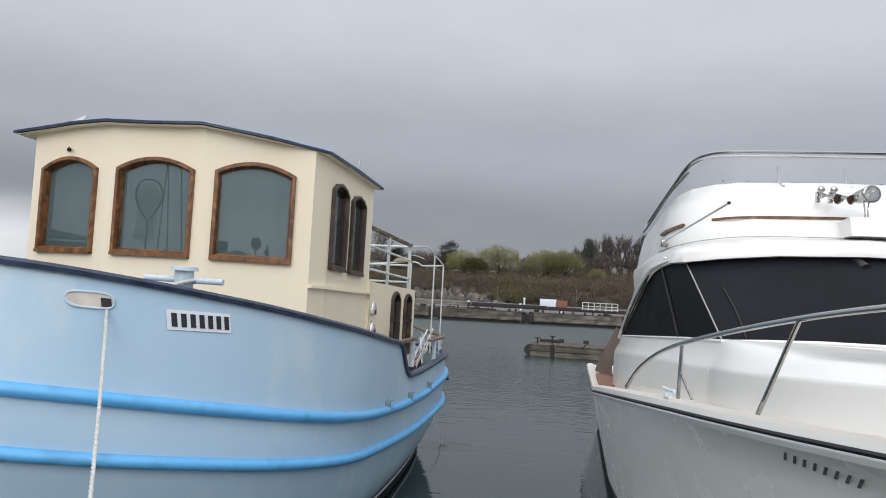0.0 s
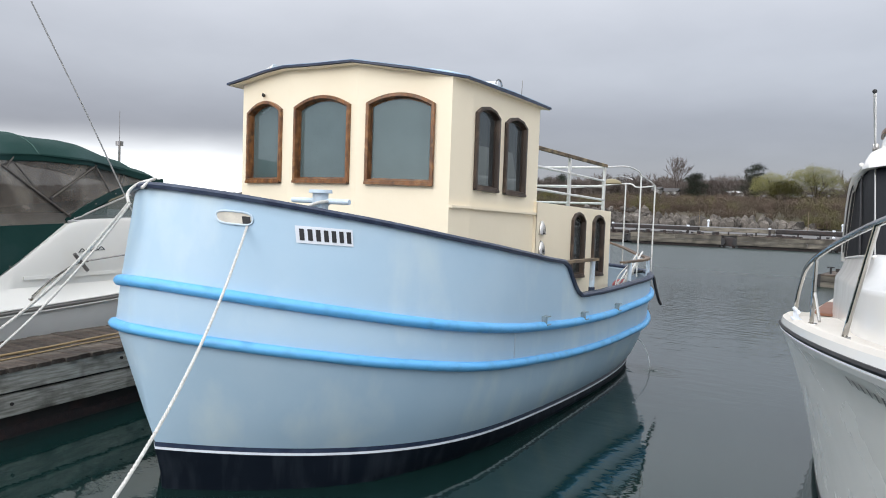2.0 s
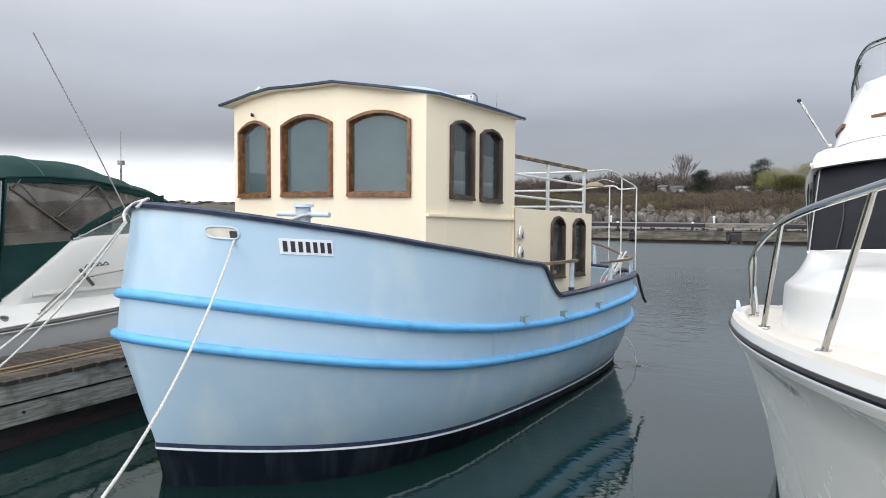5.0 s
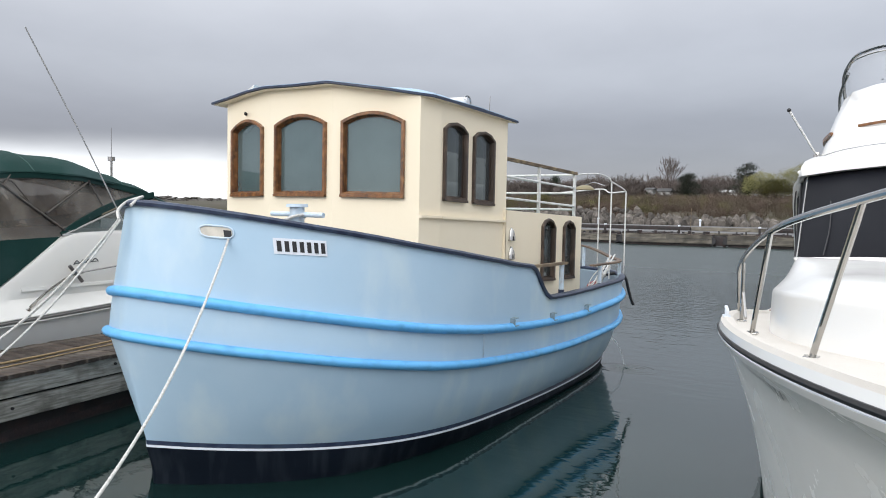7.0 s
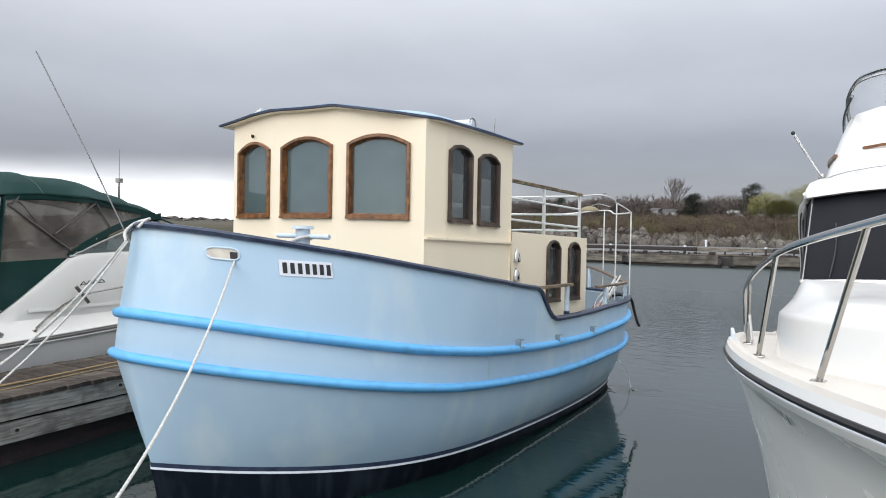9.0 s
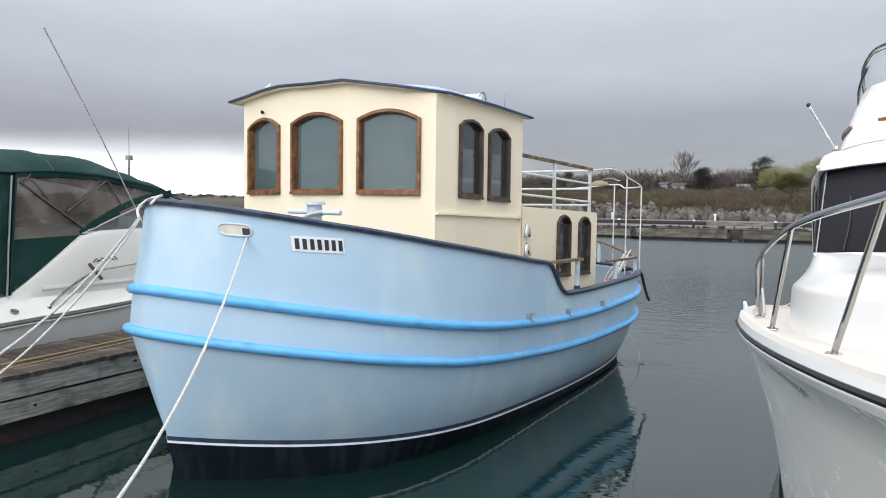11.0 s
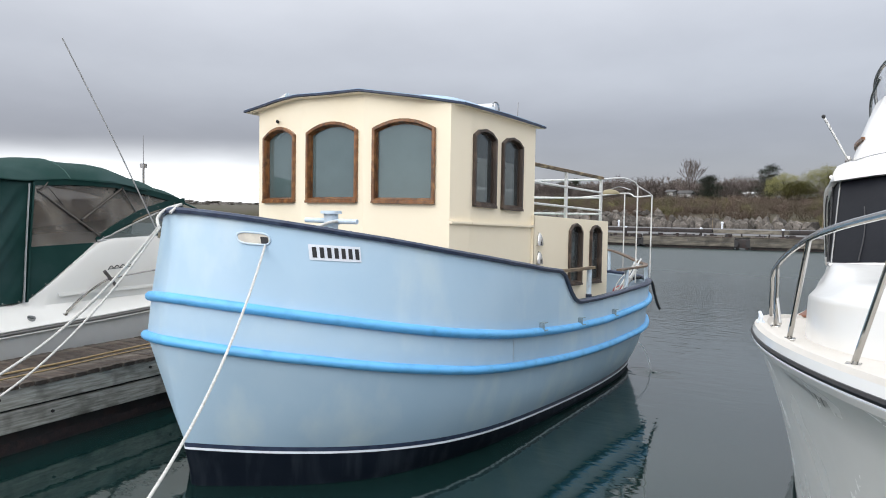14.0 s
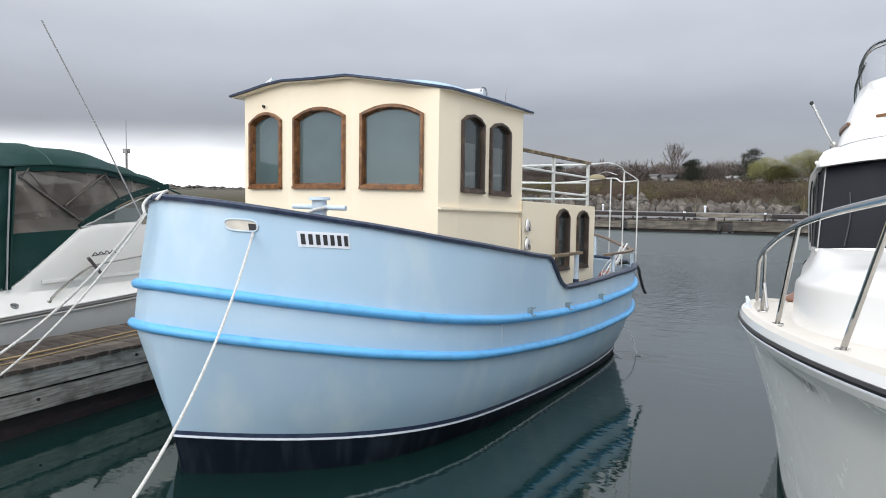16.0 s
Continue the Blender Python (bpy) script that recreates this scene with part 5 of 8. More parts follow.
F_TOP = [(0, 7.42, 3.43), (0.82, 7.45, 3.42), (1.06, 7.56, 3.41), (1.25, 7.78, 3.39), (1.34, 8.05, 3.36), (1.385, 8.5, 3.32), (1.30, 12.4, 3.25)]
F_MID = [lerp3(p, q, 0.5) for p, q in zip(F_BASE, F_TOP)]
fly = part("flybridge", skin([(a, b + 0.06, c) for a, b, c in F_TOP], F_TOP, [(a + 0.01, b, c) for a, b, c in F_MID], F_BASE, [(a, b, c - 0.10) for a, b, c in F_BASE]), GEL, yacht, "white moulded flybridge front", 60)
F_SCR = [(0, 7.50, 3.75), (0.80, 7.52, 3.75), (1.10, 7.58, 3.735), (1.27, 7.72, 3.66), (1.37, 8.3, 3.50), (1.42, 10.5, 3.32)]
pane = part("wind_deflector", skin(F_SCR, F_TOP[:6]), SCREEN, yacht, "clear acrylic wind deflector")
pane.visible_shadow = False
part("deflector_rail", tube(smooth_path(both(F_SCR), 5), 0.017, 8), DARKSTEEL, yacht, "polished steel rail on the wind deflector")
for sgn in (-1, 1):
    part("deflector_rail", tube(smooth_path([(WX - sgn * a, b, c) for a, b, c in ((1.29, 7.76, 3.56), (1.40, 8.3, 3.42), (1.47, 9.4, 3.24), (1.50, 10.3, 3.16), (1.44, 10.5, 3.30))], 5), 0.014, 8), DARKSTEEL, yacht)
part("deflector_rail", tube(smooth_path(both([(a + 0.02, b - 0.02, c - 0.05) for a, b, c in F_SCR[:5]]), 5), 0.008, 6), CHROME, yacht)
part("brow_seam", tube(smooth_path(both([(a + 0.008, b - 0.014, c - 0.006) for a, b, c in F_BASE[:6]]), 4), 0.0045, 6), DARKSTEEL, fly, "thin dark joint between flybridge and brow")
strip = [lerp3(p, q, 0.33) for p, q in zip(F_BASE, F_TOP)]
part("teak_strip", sweep(bmesh.new(), smooth_path(both([(a + 0.012, b - 0.01, c) for a, b, c in strip[:3]]), 5), [(-0.008, -0.011), (0.010, -0.011), (0.010, 0.011), (-0.008, 0.011)]), TEAK, fly, "thin varnished teak strip")
for sgn in (-1, 1):
    for a, b, c in ((strip[3], strip[4], lerp3(strip[4], strip[5], 0.9)),):
        part("teak_strip", sweep(bmesh.new(), smooth_path([(WX - sgn * (p[0] + 0.02), p[1] - 0.01, p[2]) for p in (a, b, c)], 5), [(-0.016, -0.013), (0.012, -0.013), (0.012, 0.013), (-0.016, 0.013)]), TEAK, fly)
for x in (-1.0, -0.76, -0.5, -0.34, -0.25, -0.1, 0.18, 0.45, 0.7, 1.0):
    part("screen_clip", boxed((WX + x, 7.44, 3.432), (0.014, 0.012, 0.008)), BLACK, fly)

# bow rail
R_PTS = [(1.93, 6.55, 1.41), (1.84, 6.05, 1.66), (1.675, 5.25, 1.885), (1.275, 3.88, 2.127), (0.85, 2.95, 2.255), (0.4, 2.05, 2.34), (0, 1.75, 2.36)]
prail = thing("bow_rail", (WX, 4, 1.5), "polished stainless bow rail on slanting stanchions", "railing")
for sgn in (1, -1):
    part("top_rail", tube(smooth_path([(WX - sgn * a, b, c) for a, b, c in R_PTS], 10), 0.0165, 10), CHROME, prail)
    for base, top in (((1.665, 5.28, 1.50), (1.655, 5.23, 1.885)), ((1.40, 4.19, 1.585), (1.275, 3.88, 2.125)), ((1.01, 3.30, 1.64), (0.83, 2.93, 2.255)), ((0.5, 2.5, 1.70), (0.37, 2.05, 2.33))):
        a, b = (WX - sgn * base[0], base[1], base[2] - 0.025), (WX - sgn * top[0], top[1], top[2])
        st = part("stanchion", cyl(bmesh.new(), a, b, 0.0135, seg=10), CHROME, prail)
        part("foot", boxed((a[0], a[1], a[2] + 0.008), (0.06, 0.07, 0.014), bevel=0.004), CHROME, st)
    part("brace", tube([(WX - sgn * 1.66, 5.27, 1.70), (WX - sgn * 1.60, 5.08, 1.53)], 0.010, 8), CHROME, prail)


def cleat(p, rot=0.0):
    m = Matrix.Translation(p) @ Matrix.Rotation(rot, 4, "Z")
    bm = bmesh.new()
    for d in (-0.035, 0.035):
        cyl(bm, m @ Vector((0, d, 0)), m @ Vector((0, d, 0.05)), 0.012, seg=10)
    sweep(bm, [m @ Vector((0, d, 0.052 + 0.004 * abs(d) / 0.1)) for d in (-0.1, -0.05, 0, 0.05, 0.1)], ring(0.012, 8))
    box(bm, p + Vector((0, 0, 0.004)), (0.05, 0.12, 0.008), Matrix.Rotation(rot, 4, "Z"))
    # a chrome cleat; the white colour stands in for its bright reflection
    return solid("deck_cleat", bm, WHITEP, "small chrome cleat on the white deck, its bright reflection put into white colour", "cleat", "yacht cleats")


cleat(Vector((WX - 1.74, 5.17, wz(5.17) + 0.02)), 0.25)
cleat(Vector((WX + 1.74, 5.17, wz(5.17) + 0.02)), -0.25)

# horns, search light, hooks, whip aerial
for hx, hy in ((3.235, 6.93), (3.345, 6.93)):
    bm = bmesh.new()
    flare = [(0.012, 0.0), (0.014, 0.20), (0.020, 0.30), (0.030, 0.355), (0.045, 0.385), (0.047, 0.39), (0.040, 0.384), (0.026, 0.35), (0.016, 0.30), (0.010, 0.24)]
    a, b = Vector((hx - 0.0, hy + 0.20, 3.29)), Vector((hx + 0.07, hy - 0.18, 3.172))
    way = (b - a).normalized()
    e1 = way.orthogonal().normalized()
    e2 = way.cross(e1)
    grid(bm, [[a + way * d + (e1 * math.cos(k * 0.3927) + e2 * math.sin(k * 0.3927)) * r for k in range(16)] for r, d in flare], close_u=True)
    horn = solid("air_horn", bm, CHROME, "chrome trumpet horn on the flybridge front", "horn", "yacht horns", smooth=60)
    part("horn_throat", cyl(bmesh.new(), a + way * 0.30, a + way * 0.352, 0.013, 0.025, 14), surf("dark_red_horn_throat", (0.10, 0.03, 0.025), 0.5), horn)
    dome = ball(bmesh.new(), (hx + 0.005, hy + 0.10, 3.305), 0.034, 1, 0.6, 0.9)
    cyl(dome, (hx + 0.005, hy + 0.10, 3.22), (hx + 0.005, hy + 0.10, 3.29), 0.014)
    ball(dome, (hx + 0.005, hy + 0.08, 3.235), 0.026, 1, 0.7, 0.5)
    part("horn_diaphragm", dome, CHROME, horn)
    part("horn_bracket", boxed((hx, hy + 0.18, 3.24), (0.03, 0.06, 0.10), bevel=0.004), CHROME, horn)
bm = bmesh.new()
shape = [(0.02, -0.10), (0.045, -0.08), (0.058, -0.03), (0.064, 0.06), (0.072, 0.14), (0.079, 0.15), (0.079, 0.175), (0.070, 0.178), (0.064, 0.15), (0.045, 0.10), (0.0, 0.07)]
c0, way = Vector((3.53, 6.90, 3.225)), Vector((0.18, -0.98, 0.02)).normalized()
e1, e2 = Vector((0.98, 0.18, 0)).normalized(), Vector((0, 0, 1))
grid(bm, [[c0 + way * d + (e1 * math.cos(k * 0.2618) + e2 * math.sin(k * 0.2618)) * max(r, 0.001) for k in range(24)] for r, d in shape], close_u=True)
lamp = solid("search_light", bm, CHROME, "chrome search light on a bracket below the flybridge", "search light", smooth=50)
part("lens", cyl(bmesh.new(), c0 + way * 0.165, c0 + way * 0.169, 0.070, seg=24), clear("lamp_lens", (0.7, 0.74, 0.78), 0.02, 0.22, 1.5), lamp)
part("bulb", ball(bmesh.new(), c0 + way * 0.10, 0.018), GEL, lamp)
for sx in (-0.022, 0.022):
    part("lamp_bracket", tube(smooth_path([(3.545 + 1.4 * sx, 6.80, 2.985), (3.545 + 0.5 * sx, 6.80, 3.05), (3.545 + sx, 6.815, 3.17)], 5), 0.007, 8), CHROME, lamp)
part("lamp_foot", boxed((3.545, 6.80, 2.995), (0.13, 0.07, 0.012), bevel=0.004), CHROME, lamp)
bm = bmesh.new()
prism(bm, [(3.36, 6.60, 2.84), (3.36, 6.95, 2.84), (3.36, 7.02, 2.99), (3.36, 6.66, 3.01)], (0.62, 0, 0))
part("lamp_box", bm, GEL, yacht, "white moulded light plinth")
for hx in (2.985, 3.60):
    solid("screen_hook", tube(smooth_path([(hx, 7.52, 3.60), (hx, 7.47, 3.47), (hx + 0.005, 7.42, 3.40), (hx + 0.03, 7.39, 3.385)], 5), 0.011, 8), CHROME, "polished steel hook on the flybridge screen", "hook", "screen hooks")
ae = solid("whip_aerial", tube([(1.925, 7.7, 2.815), (2.055, 5.107, 2.885)], 0.009, 8), GEL, "white whip aerial folded forward over the yacht", "aerial")
part("aerial_mount", boxed((1.93, 7.73, 2.80), (0.05, 0.10, 0.07), bevel=0.01), CHROME, ae)
part("aerial_tip", ball(bmesh.new(), (2.055, 5.10, 2.885), 0.013, seg=8), BLACK, ae)
cam_b = cyl(bmesh.new(), (3.335, 6.42, 2.60), (3.365, 6.30, 2.535), 0.045, 0.05, 18)
ball(cam_b, (3.335, 6.42, 2.60), 0.045)
solid("brow_camera", cam_b, BLACK, "small black camera under the yacht brow", "camera")

# hull marking as plain blocks
def w_face(y, z, lift):
    s = (y - 1.75) / 11.2
    col = w_col(s)
    for a, b in zip(col[3:], col[4:]):
        if b.z <= z <= a.z:
            f = (z - b.z) / (a.z - b.z)
            p = b + (a - b) * f
            return wside(p, 1) + Vector((-0.7, -0.5, -0.2)).normalized() * lift
    return wside(col[3], 1)


for i in range(8):
    y0 = 3.865 - i * 0.068
    bm = bmesh.new()
    rows = []
    for k in range(4):
        yy = y0 - 0.022 * k / 3
        zc = 1.435 - 0.008 * i * 0.3
        rows.append([w_face(yy, zc - 0.027, 0.004), w_face(yy, zc + 0.027, 0.004)])
    grid(bm, rows)
    part("dark_block", bm, surf("faded_black_marking", (0.12, 0.12, 0.118), 0.5), yhull, "", 0)
# brown side cloth and boards aft on the side deck
bm = bmesh.new()
rows = []
for j in range(13):
    v = j / 12
    line = []
    for i in range(9):
        f = i / 8
        foot = Vector((1.39, 11.4, 1.08)).lerp(Vector((1.575, 10.0, 1.13)), f)
        head = Vector((1.70, 11.4, 1.80)).lerp(Vector((1.70, 10.1, 1.66)), f)
        p = foot.lerp(head, v)
        p.x += -0.05 * math.sin(math.pi * v) * (1 - v) + 0.012 * math.sin(9 * f + 3 * v)
        line.append(p)
    rows.append(line)
grid(bm, rows)
solid("brown_side_cloth", bm, surf("brown_cloth", (0.13, 0.085, 0.06), 0.8, second=(0.075, 0.046, 0.032), amount=0.6, scale=5), "brown cloth screen laced to the yacht side deck", "cloth", smooth=60)
solid("side_deck_board", boxed((1.50, 9.6, 1.135), (0.26, 1.3, 0.03), None, 0.006), surf("red_brown_deck_board", (0.20, 0.085, 0.05), 0.6, amount=0.5, scale=6), "red-brown varnished board on the yacht side deck", "board")

# ---------------------------------------------------------------- white cruiser with green canopy
GV = 2.62


def gk(u, v, z):
    return dk(u + 0.17, v, z)


cruiser = thing("canopy_cruiser", gk(3.5, GV, 0), "white cabin cruiser under a dark green canvas canopy", "boat")
G_ST = [0.30, 0.36, 0.48, 0.8, 1.4, 2.0, 2.6, 3.2, 3.8, 4.4, 5.0, 5.6, 6.2, 6.8, 7.3, 7.6]


def g_half(u):
    k = 1.30
    if u < 0.5:
        k *= 0.86 + 0.14 * math.sqrt(max(1 - ((0.5 - u) / 0.2) ** 2, 0))
    if u > 4.2:
        k *= max(1 - ((u - 4.2) / 3.45) ** 2.2, 0.0) ** 0.6
    return max(k, 0.03)


def g_sheer(u):
    return 0.765 + 0.04 * u + 0.010 * max(u - 3, 0) ** 2


def g_coam(u):
    pts = [(0.3, 1.08), (2.16, 1.10), (2.34, 1.19), (2.58, 1.35), (3.2, 1.79), (3.45, 1.845), (4.3, 1.87), (5.2, 1.78), (6.4, 1.55), (7.7, 1.35)]
    for (a, za), (b, zb) in zip(pts, pts[1:]):
        if a <= u <= b:
            return za + (zb - za) * (u - a) / (b - a)
    return 1.2


def g_deck(u, k):
    """The side deck slopes up from the rub rail to the cloth's foot."""
    s = g_sheer(u)
    return s + (max(1.08, s + 0.12) - s) * k


def g_loft(cols, fine=6):
    us = []
    for a, b in zip(G_ST, G_ST[1:]):
        us += [a + (b - a) * k / fine for k in range(fine)]
    us.append(G_ST[-1])
    bm = bmesh.new()
    rows = []
    for u in us:
        near = [(g_half(u) - i, z) for i, z in cols(u)]
        near = [(max(h, 0.01), z) for h, z in near]
        rows.append([gk(u, GV - h, z) for h, z in near] + [gk(u, GV + h, z) for h, z in near[::-1]])
    vs = grid(bm, rows)
    bm.faces.new(vs[0])
    bm.faces.new(vs[-1][::-1])
    return bm


part("hull", g_loft(lambda u: [(0.0, g_sheer(u) - 0.03), (0.02, g_sheer(u) - 0.15), (0.05, 0.5), (0.12, 0.2), (0.2, 0.0), (0.5, -0.25)]), HULLGREY, cruiser, "grey-white hull side in shade")
part("deck_moulding", g_loft(lambda u: [(0.0, g_sheer(u) - 0.03), (-0.005, g_sheer(u) + 0.02), (0.03, g_deck(u, 0.18)), (0.10, g_deck(u, 0.44)), (0.18, g_deck(u, 0.74)), (0.235, g_deck(u, 0.96)), (0.25, max(g_coam(u) - 0.05, g_deck(u, 0.98))), (0.28, g_coam(u)), (0.5, g_coam(u) + 0.01)]), GELOLD, cruiser, "cream-white deck moulding and cabin side", 40)
gl = [gk(u, GV - g_half(u) - 0.012, g_sheer(u) - 0.012) for u in [0.3 + 0.12 * k for k in range(60)]]
part("rub_rail", sweep(bmesh.new(), gl, [(-0.016, -0.020), (0.014, -0.020), (0.020, 0), (0.014, 0.016), (-0.016, 0.016)]), surf("grey_rub_strip", (0.19, 0.18, 0.165), 0.5, amount=0.4), cruiser)
part("rub_bead", tube([p + Vector((0, 0, 0.030)) - DV * 0.004 for p in gl], 0.011, 8), GELOLD, cruiser)
part("rub_bead", tube([p - Vector((0, 0, 0.036)) - DV * 0.002 for p in gl], 0.012, 8), GELOLD, cruiser)
pts = [gk(u, GV - g_half(u) + 0.20, 1.16) for u in (2.4, 3.2, 4.2, 5.2)]
part("side_crease", sweep(bmesh.new(), [gk(u, GV - g_half(u) + 0.235, g_deck(u, 1.0) + 0.10) for u in (2.6, 3, 4, 5, 6)], [(-0.02, -0.02), (0.02, -0.02), (0.01, 0.02), (-0.02, 0.02)]), GELOLD, cruiser)


def cloth(rows, seed, amp=0.02, nu=24, nv=14):
    """A canvas panel between corner rows (bottom a-b, top d-c), with folds."""
    a, b, c, d = [Vector(p) for p in rows]
    nrm = (b - a).cross(d - a).normalized()
    bm = bmesh.new()
    out = []
    for j in range(nv + 1):
        v = j / nv
        line = []
        for i in range(nu + 1):
            uu = i / nu
            p = (a.lerp(b, uu)).lerp(d.lerp(c, uu), v)
            e = math.sin(math.pi * uu) ** 0.5 * math.sin(math.pi * min(v * 1.0, 1)) ** 0.5
            slant = uu - 0.52 * v
            k = amp * (0.75 * noise.noise(Vector((slant * 6, v * 0.5, seed))) + 0.34 * noise.noise(Vector((slant * 15, v * 0.9, seed + 9))) + 0.10 * noise.noise(Vector((slant * 38, v * 1.6, seed + 3))))
            k -= 0.45 * amp * math.exp(-((slant - 0.40 + 0.16 * v * v) / 0.075) ** 2)
            line.append(p + nrm * k * e)
        out.append(line)
    grid(bm, out)
    return bm


def gs(u):
    """The cloth's frame rakes forward: a place along the roof."""
    return u + 0.2 * min(max((u - 1) / 2.02, 0), 1) + 0.28 * max(u - 3.02, 0)


def gz(u, z):
    """The same for a place on the side cloth, by its height."""
    if u > 2.9:
        return u + 0.2 + 0.28 * (u - 3.02)
    return u + 0.25 * min(max((z - 1.18) / 1.36, 0), 1) * min(max((u - 1) / 1.1, 0), 1)


canopy = thing("boat_canopy", gk(2.5, GV, 1.15), "dark green canvas canopy with clear side windows", "canopy")
NEAR = 1.60
part("side_curtain", cloth((gk(0.52, NEAR - 0.02, 1.085), gk(2.18, NEAR, 1.125), gk(2.44, 1.76, 2.535), gk(1.04, 1.84, 2.58)), 2.0, 0.13, 60, 30), CANVAS, canopy, "", 60)
part("rear_curtain", cloth((gk(0.52, NEAR - 0.02, 1.085), gk(0.60, 2 * GV - NEAR, 1.135), gk(1.95, 2 * GV - 1.84, 2.50), gk(1.04, 1.84, 2.58)), 5.0, 0.05), CANVAS, canopy, "", 60)


def roof_edge(u):
    pts = [(0.95, 2.55), (1.3, 2.60), (2.2, 2.56), (2.7, 2.60), (3.3, 2.585), (3.75, 2.50), (4.2, 2.40), (4.75, 2.27)]
    for (a, za), (b, zb) in zip(pts, pts[1:]):
        if a <= u <= b:
            f = (u - a) / (b - a)
            f = f * f * (3 - 2 * f)
            return za + (zb - za) * f
    return 2.3


CROWN = [(0.98, 0.02), (1.16, 0.10), (1.5, 0.17), (1.86, 0.25), (2.4, 0.285), (2.7, 0.29), (2.92, 0.265), (3.45, 0.275), (3.75, 0.225), (4.2, 0.20), (4.6, 0.11), (4.75, 0.06)]


def canopy_roof(u0, u1, lift=0.0):
    bm = bmesh.new()
    rows = []
    for i in range(33):
        u = u0 + (u1 - u0) * i / 32
        ua = u
        vn = 1.745 + (0.35 * max(u - 3.6, 0) if u > 3.6 else 0) + 0.12 * max(1.2 - u, 0)
        line = []
        for j in range(15):
            f = j / 14
            v = vn + (2 * GV - 2 * vn) * f
            u = ua + 0.92 * f * max(1 - (ua - u0) / 1.6, 0)
            z = roof_edge(u) + graded(ua, CROWN) * (1 - (2 * f - 1) ** 2) ** 0.7 + 0.012 * noise.noise(Vector((u * 1.6, f * 4, 3)))
            line.append(gk(gs(u), v, z + lift))
        rows.append(line)
    grid(bm, rows)
    return bm


SEAM = surf("faded_green_seam", (0.05, 0.11, 0.095), 0.8, amount=0.3)
part("roof_cloth", canopy_roof(0.98, 4.72), CANVAS, canopy, "", 60)
for uu in (2.75, 3.9):
    line = []
    for j in range(15):
        f = j / 14
        vn = 1.745 + (0.35 * max(uu - 3.6, 0) if uu > 3.6 else 0)
        u = uu + 0.92 * f * max(1 - (uu - 0.98) / 1.6, 0)
        line.append(gk(gs(u), vn + (2 * GV - 2 * vn) * f, roof_edge(u) + graded(uu, CROWN) * (1 - (2 * f - 1) ** 2) ** 0.7 + 0.012 * noise.noise(Vector((u * 1.6, f * 4, 3))) + 0.004))
    part("roof_seam", tube(line, 0.005, 6), SEAM, canopy, "paler green seam")
part("roof_hem", tube([gk(gs(0.98 + 3.72 * i / 24), 1.74 + 0.35 * max(0.98 + 3.72 * i / 24 - 3.6, 0) + 0.12 * max(0.22 - 3.72 * i / 24, 0), roof_edge(0.98 + 3.72 * i / 24) - 0.004) for i in range(25)], 0.011, 6), CANVAS, canopy)
bm = bmesh.new()
rows = []
for i in range(17):
    u = 1.7 + 3.0 * i / 16
    rows.append([gk(gs(u), 2 * GV - 1.62, 1.16 + 0.62 * min(max((u - 2.2) / 1.0, 0), 1)), gk(gs(u), 2 * GV - 1.68, 1.9 + 0.2 * min(max((u - 3) / 1.5, 0), 1)), gk(gs(u), 2 * GV - 1.76 - 0.35 * max(u - 3.6, 0), roof_edge(u) + 0.01)])
grid(bm, [r[:2] for r in rows])
part("far_curtain", bm, CANVAS, canopy, "", 60)
bm = bmesh.new()
grid(bm, [r[1:] for r in rows])
part("far_window", bm, VINYLFAR, canopy, "cloudy clear vinyl far side window", 60)
# side window, its green surround and the lower front panel
wsl = [(2.20, 1.76), (2.6, 1.775), (3.02, 1.80)]
arc = [(3.02, 1.82), (3.18, 1.945), (3.335, 2.04), (3.54, 2.155), (3.742, 2.245), (4.0, 2.325), (4.3, 2.385)]


def lean(u, z):
    """The side cloth's plane leans in towards its top and front."""
    return 1.60 + 0.16 * (z - 1.18) / 1.36 + 0.10 * max(u - 3.2, 0)


def side_poly(pts, out=0.0):
    bm = bmesh.new()
    bm.faces.new([bm.verts.new(gk(gz(u, z), lean(u, z) + out, z)) for u, z in pts])
    return bm


part("side_window", side_poly(wsl + arc[1:] + [(4.2, 2.40), (3.75, 2.48), (3.3, 2.52), (2.7, 2.52), (2.19, 2.50)]), VINYL, canopy, "cloudy clear vinyl side window, light from behind put into its pale tones", 0)
part("lower_panel", side_poly([(2.18, 1.12), (2.30, 1.185), (2.53, 1.35), (2.85, 1.60), (3.06, 1.80), (2.6, 1.78), (2.19, 1.765)], -0.004), CANVAS, canopy)
part("window_border", sweep(bmesh.new(), [gk(gz(u, z), lean(u, z) - 0.01, z) for u, z in arc], [(-0.012, -0.05), (0.012, -0.05), (0.012, 0.035), (-0.012, 0.035)]), CANVAS, canopy)
part("window_border", sweep(bmesh.new(), [gk(gz(u, z), lean(u, z) - 0.01, z) for u, z in ((2.2, 2.53), (2.7, 2.56), (3.3, 2.55), (3.75, 2.47), (4.2, 2.37))], [(-0.012, -0.03), (0.012, -0.03), (0.012, 0.05), (-0.012, 0.05)]), CANVAS, canopy)
part("window_border", sweep(bmesh.new(), [gk(gz(2.22 - 0.04 * (z - 1.13) / 1.4, z), lean(2.2, z) - 0.012, z) for z in (1.125, 1.7, 2.2, 2.54)], [(-0.03, -0.01), (0.03, -0.01), (0.03, 0.01), (-0.03, 0.01)], upv=(0, 1, 0)), CANVAS, canopy)
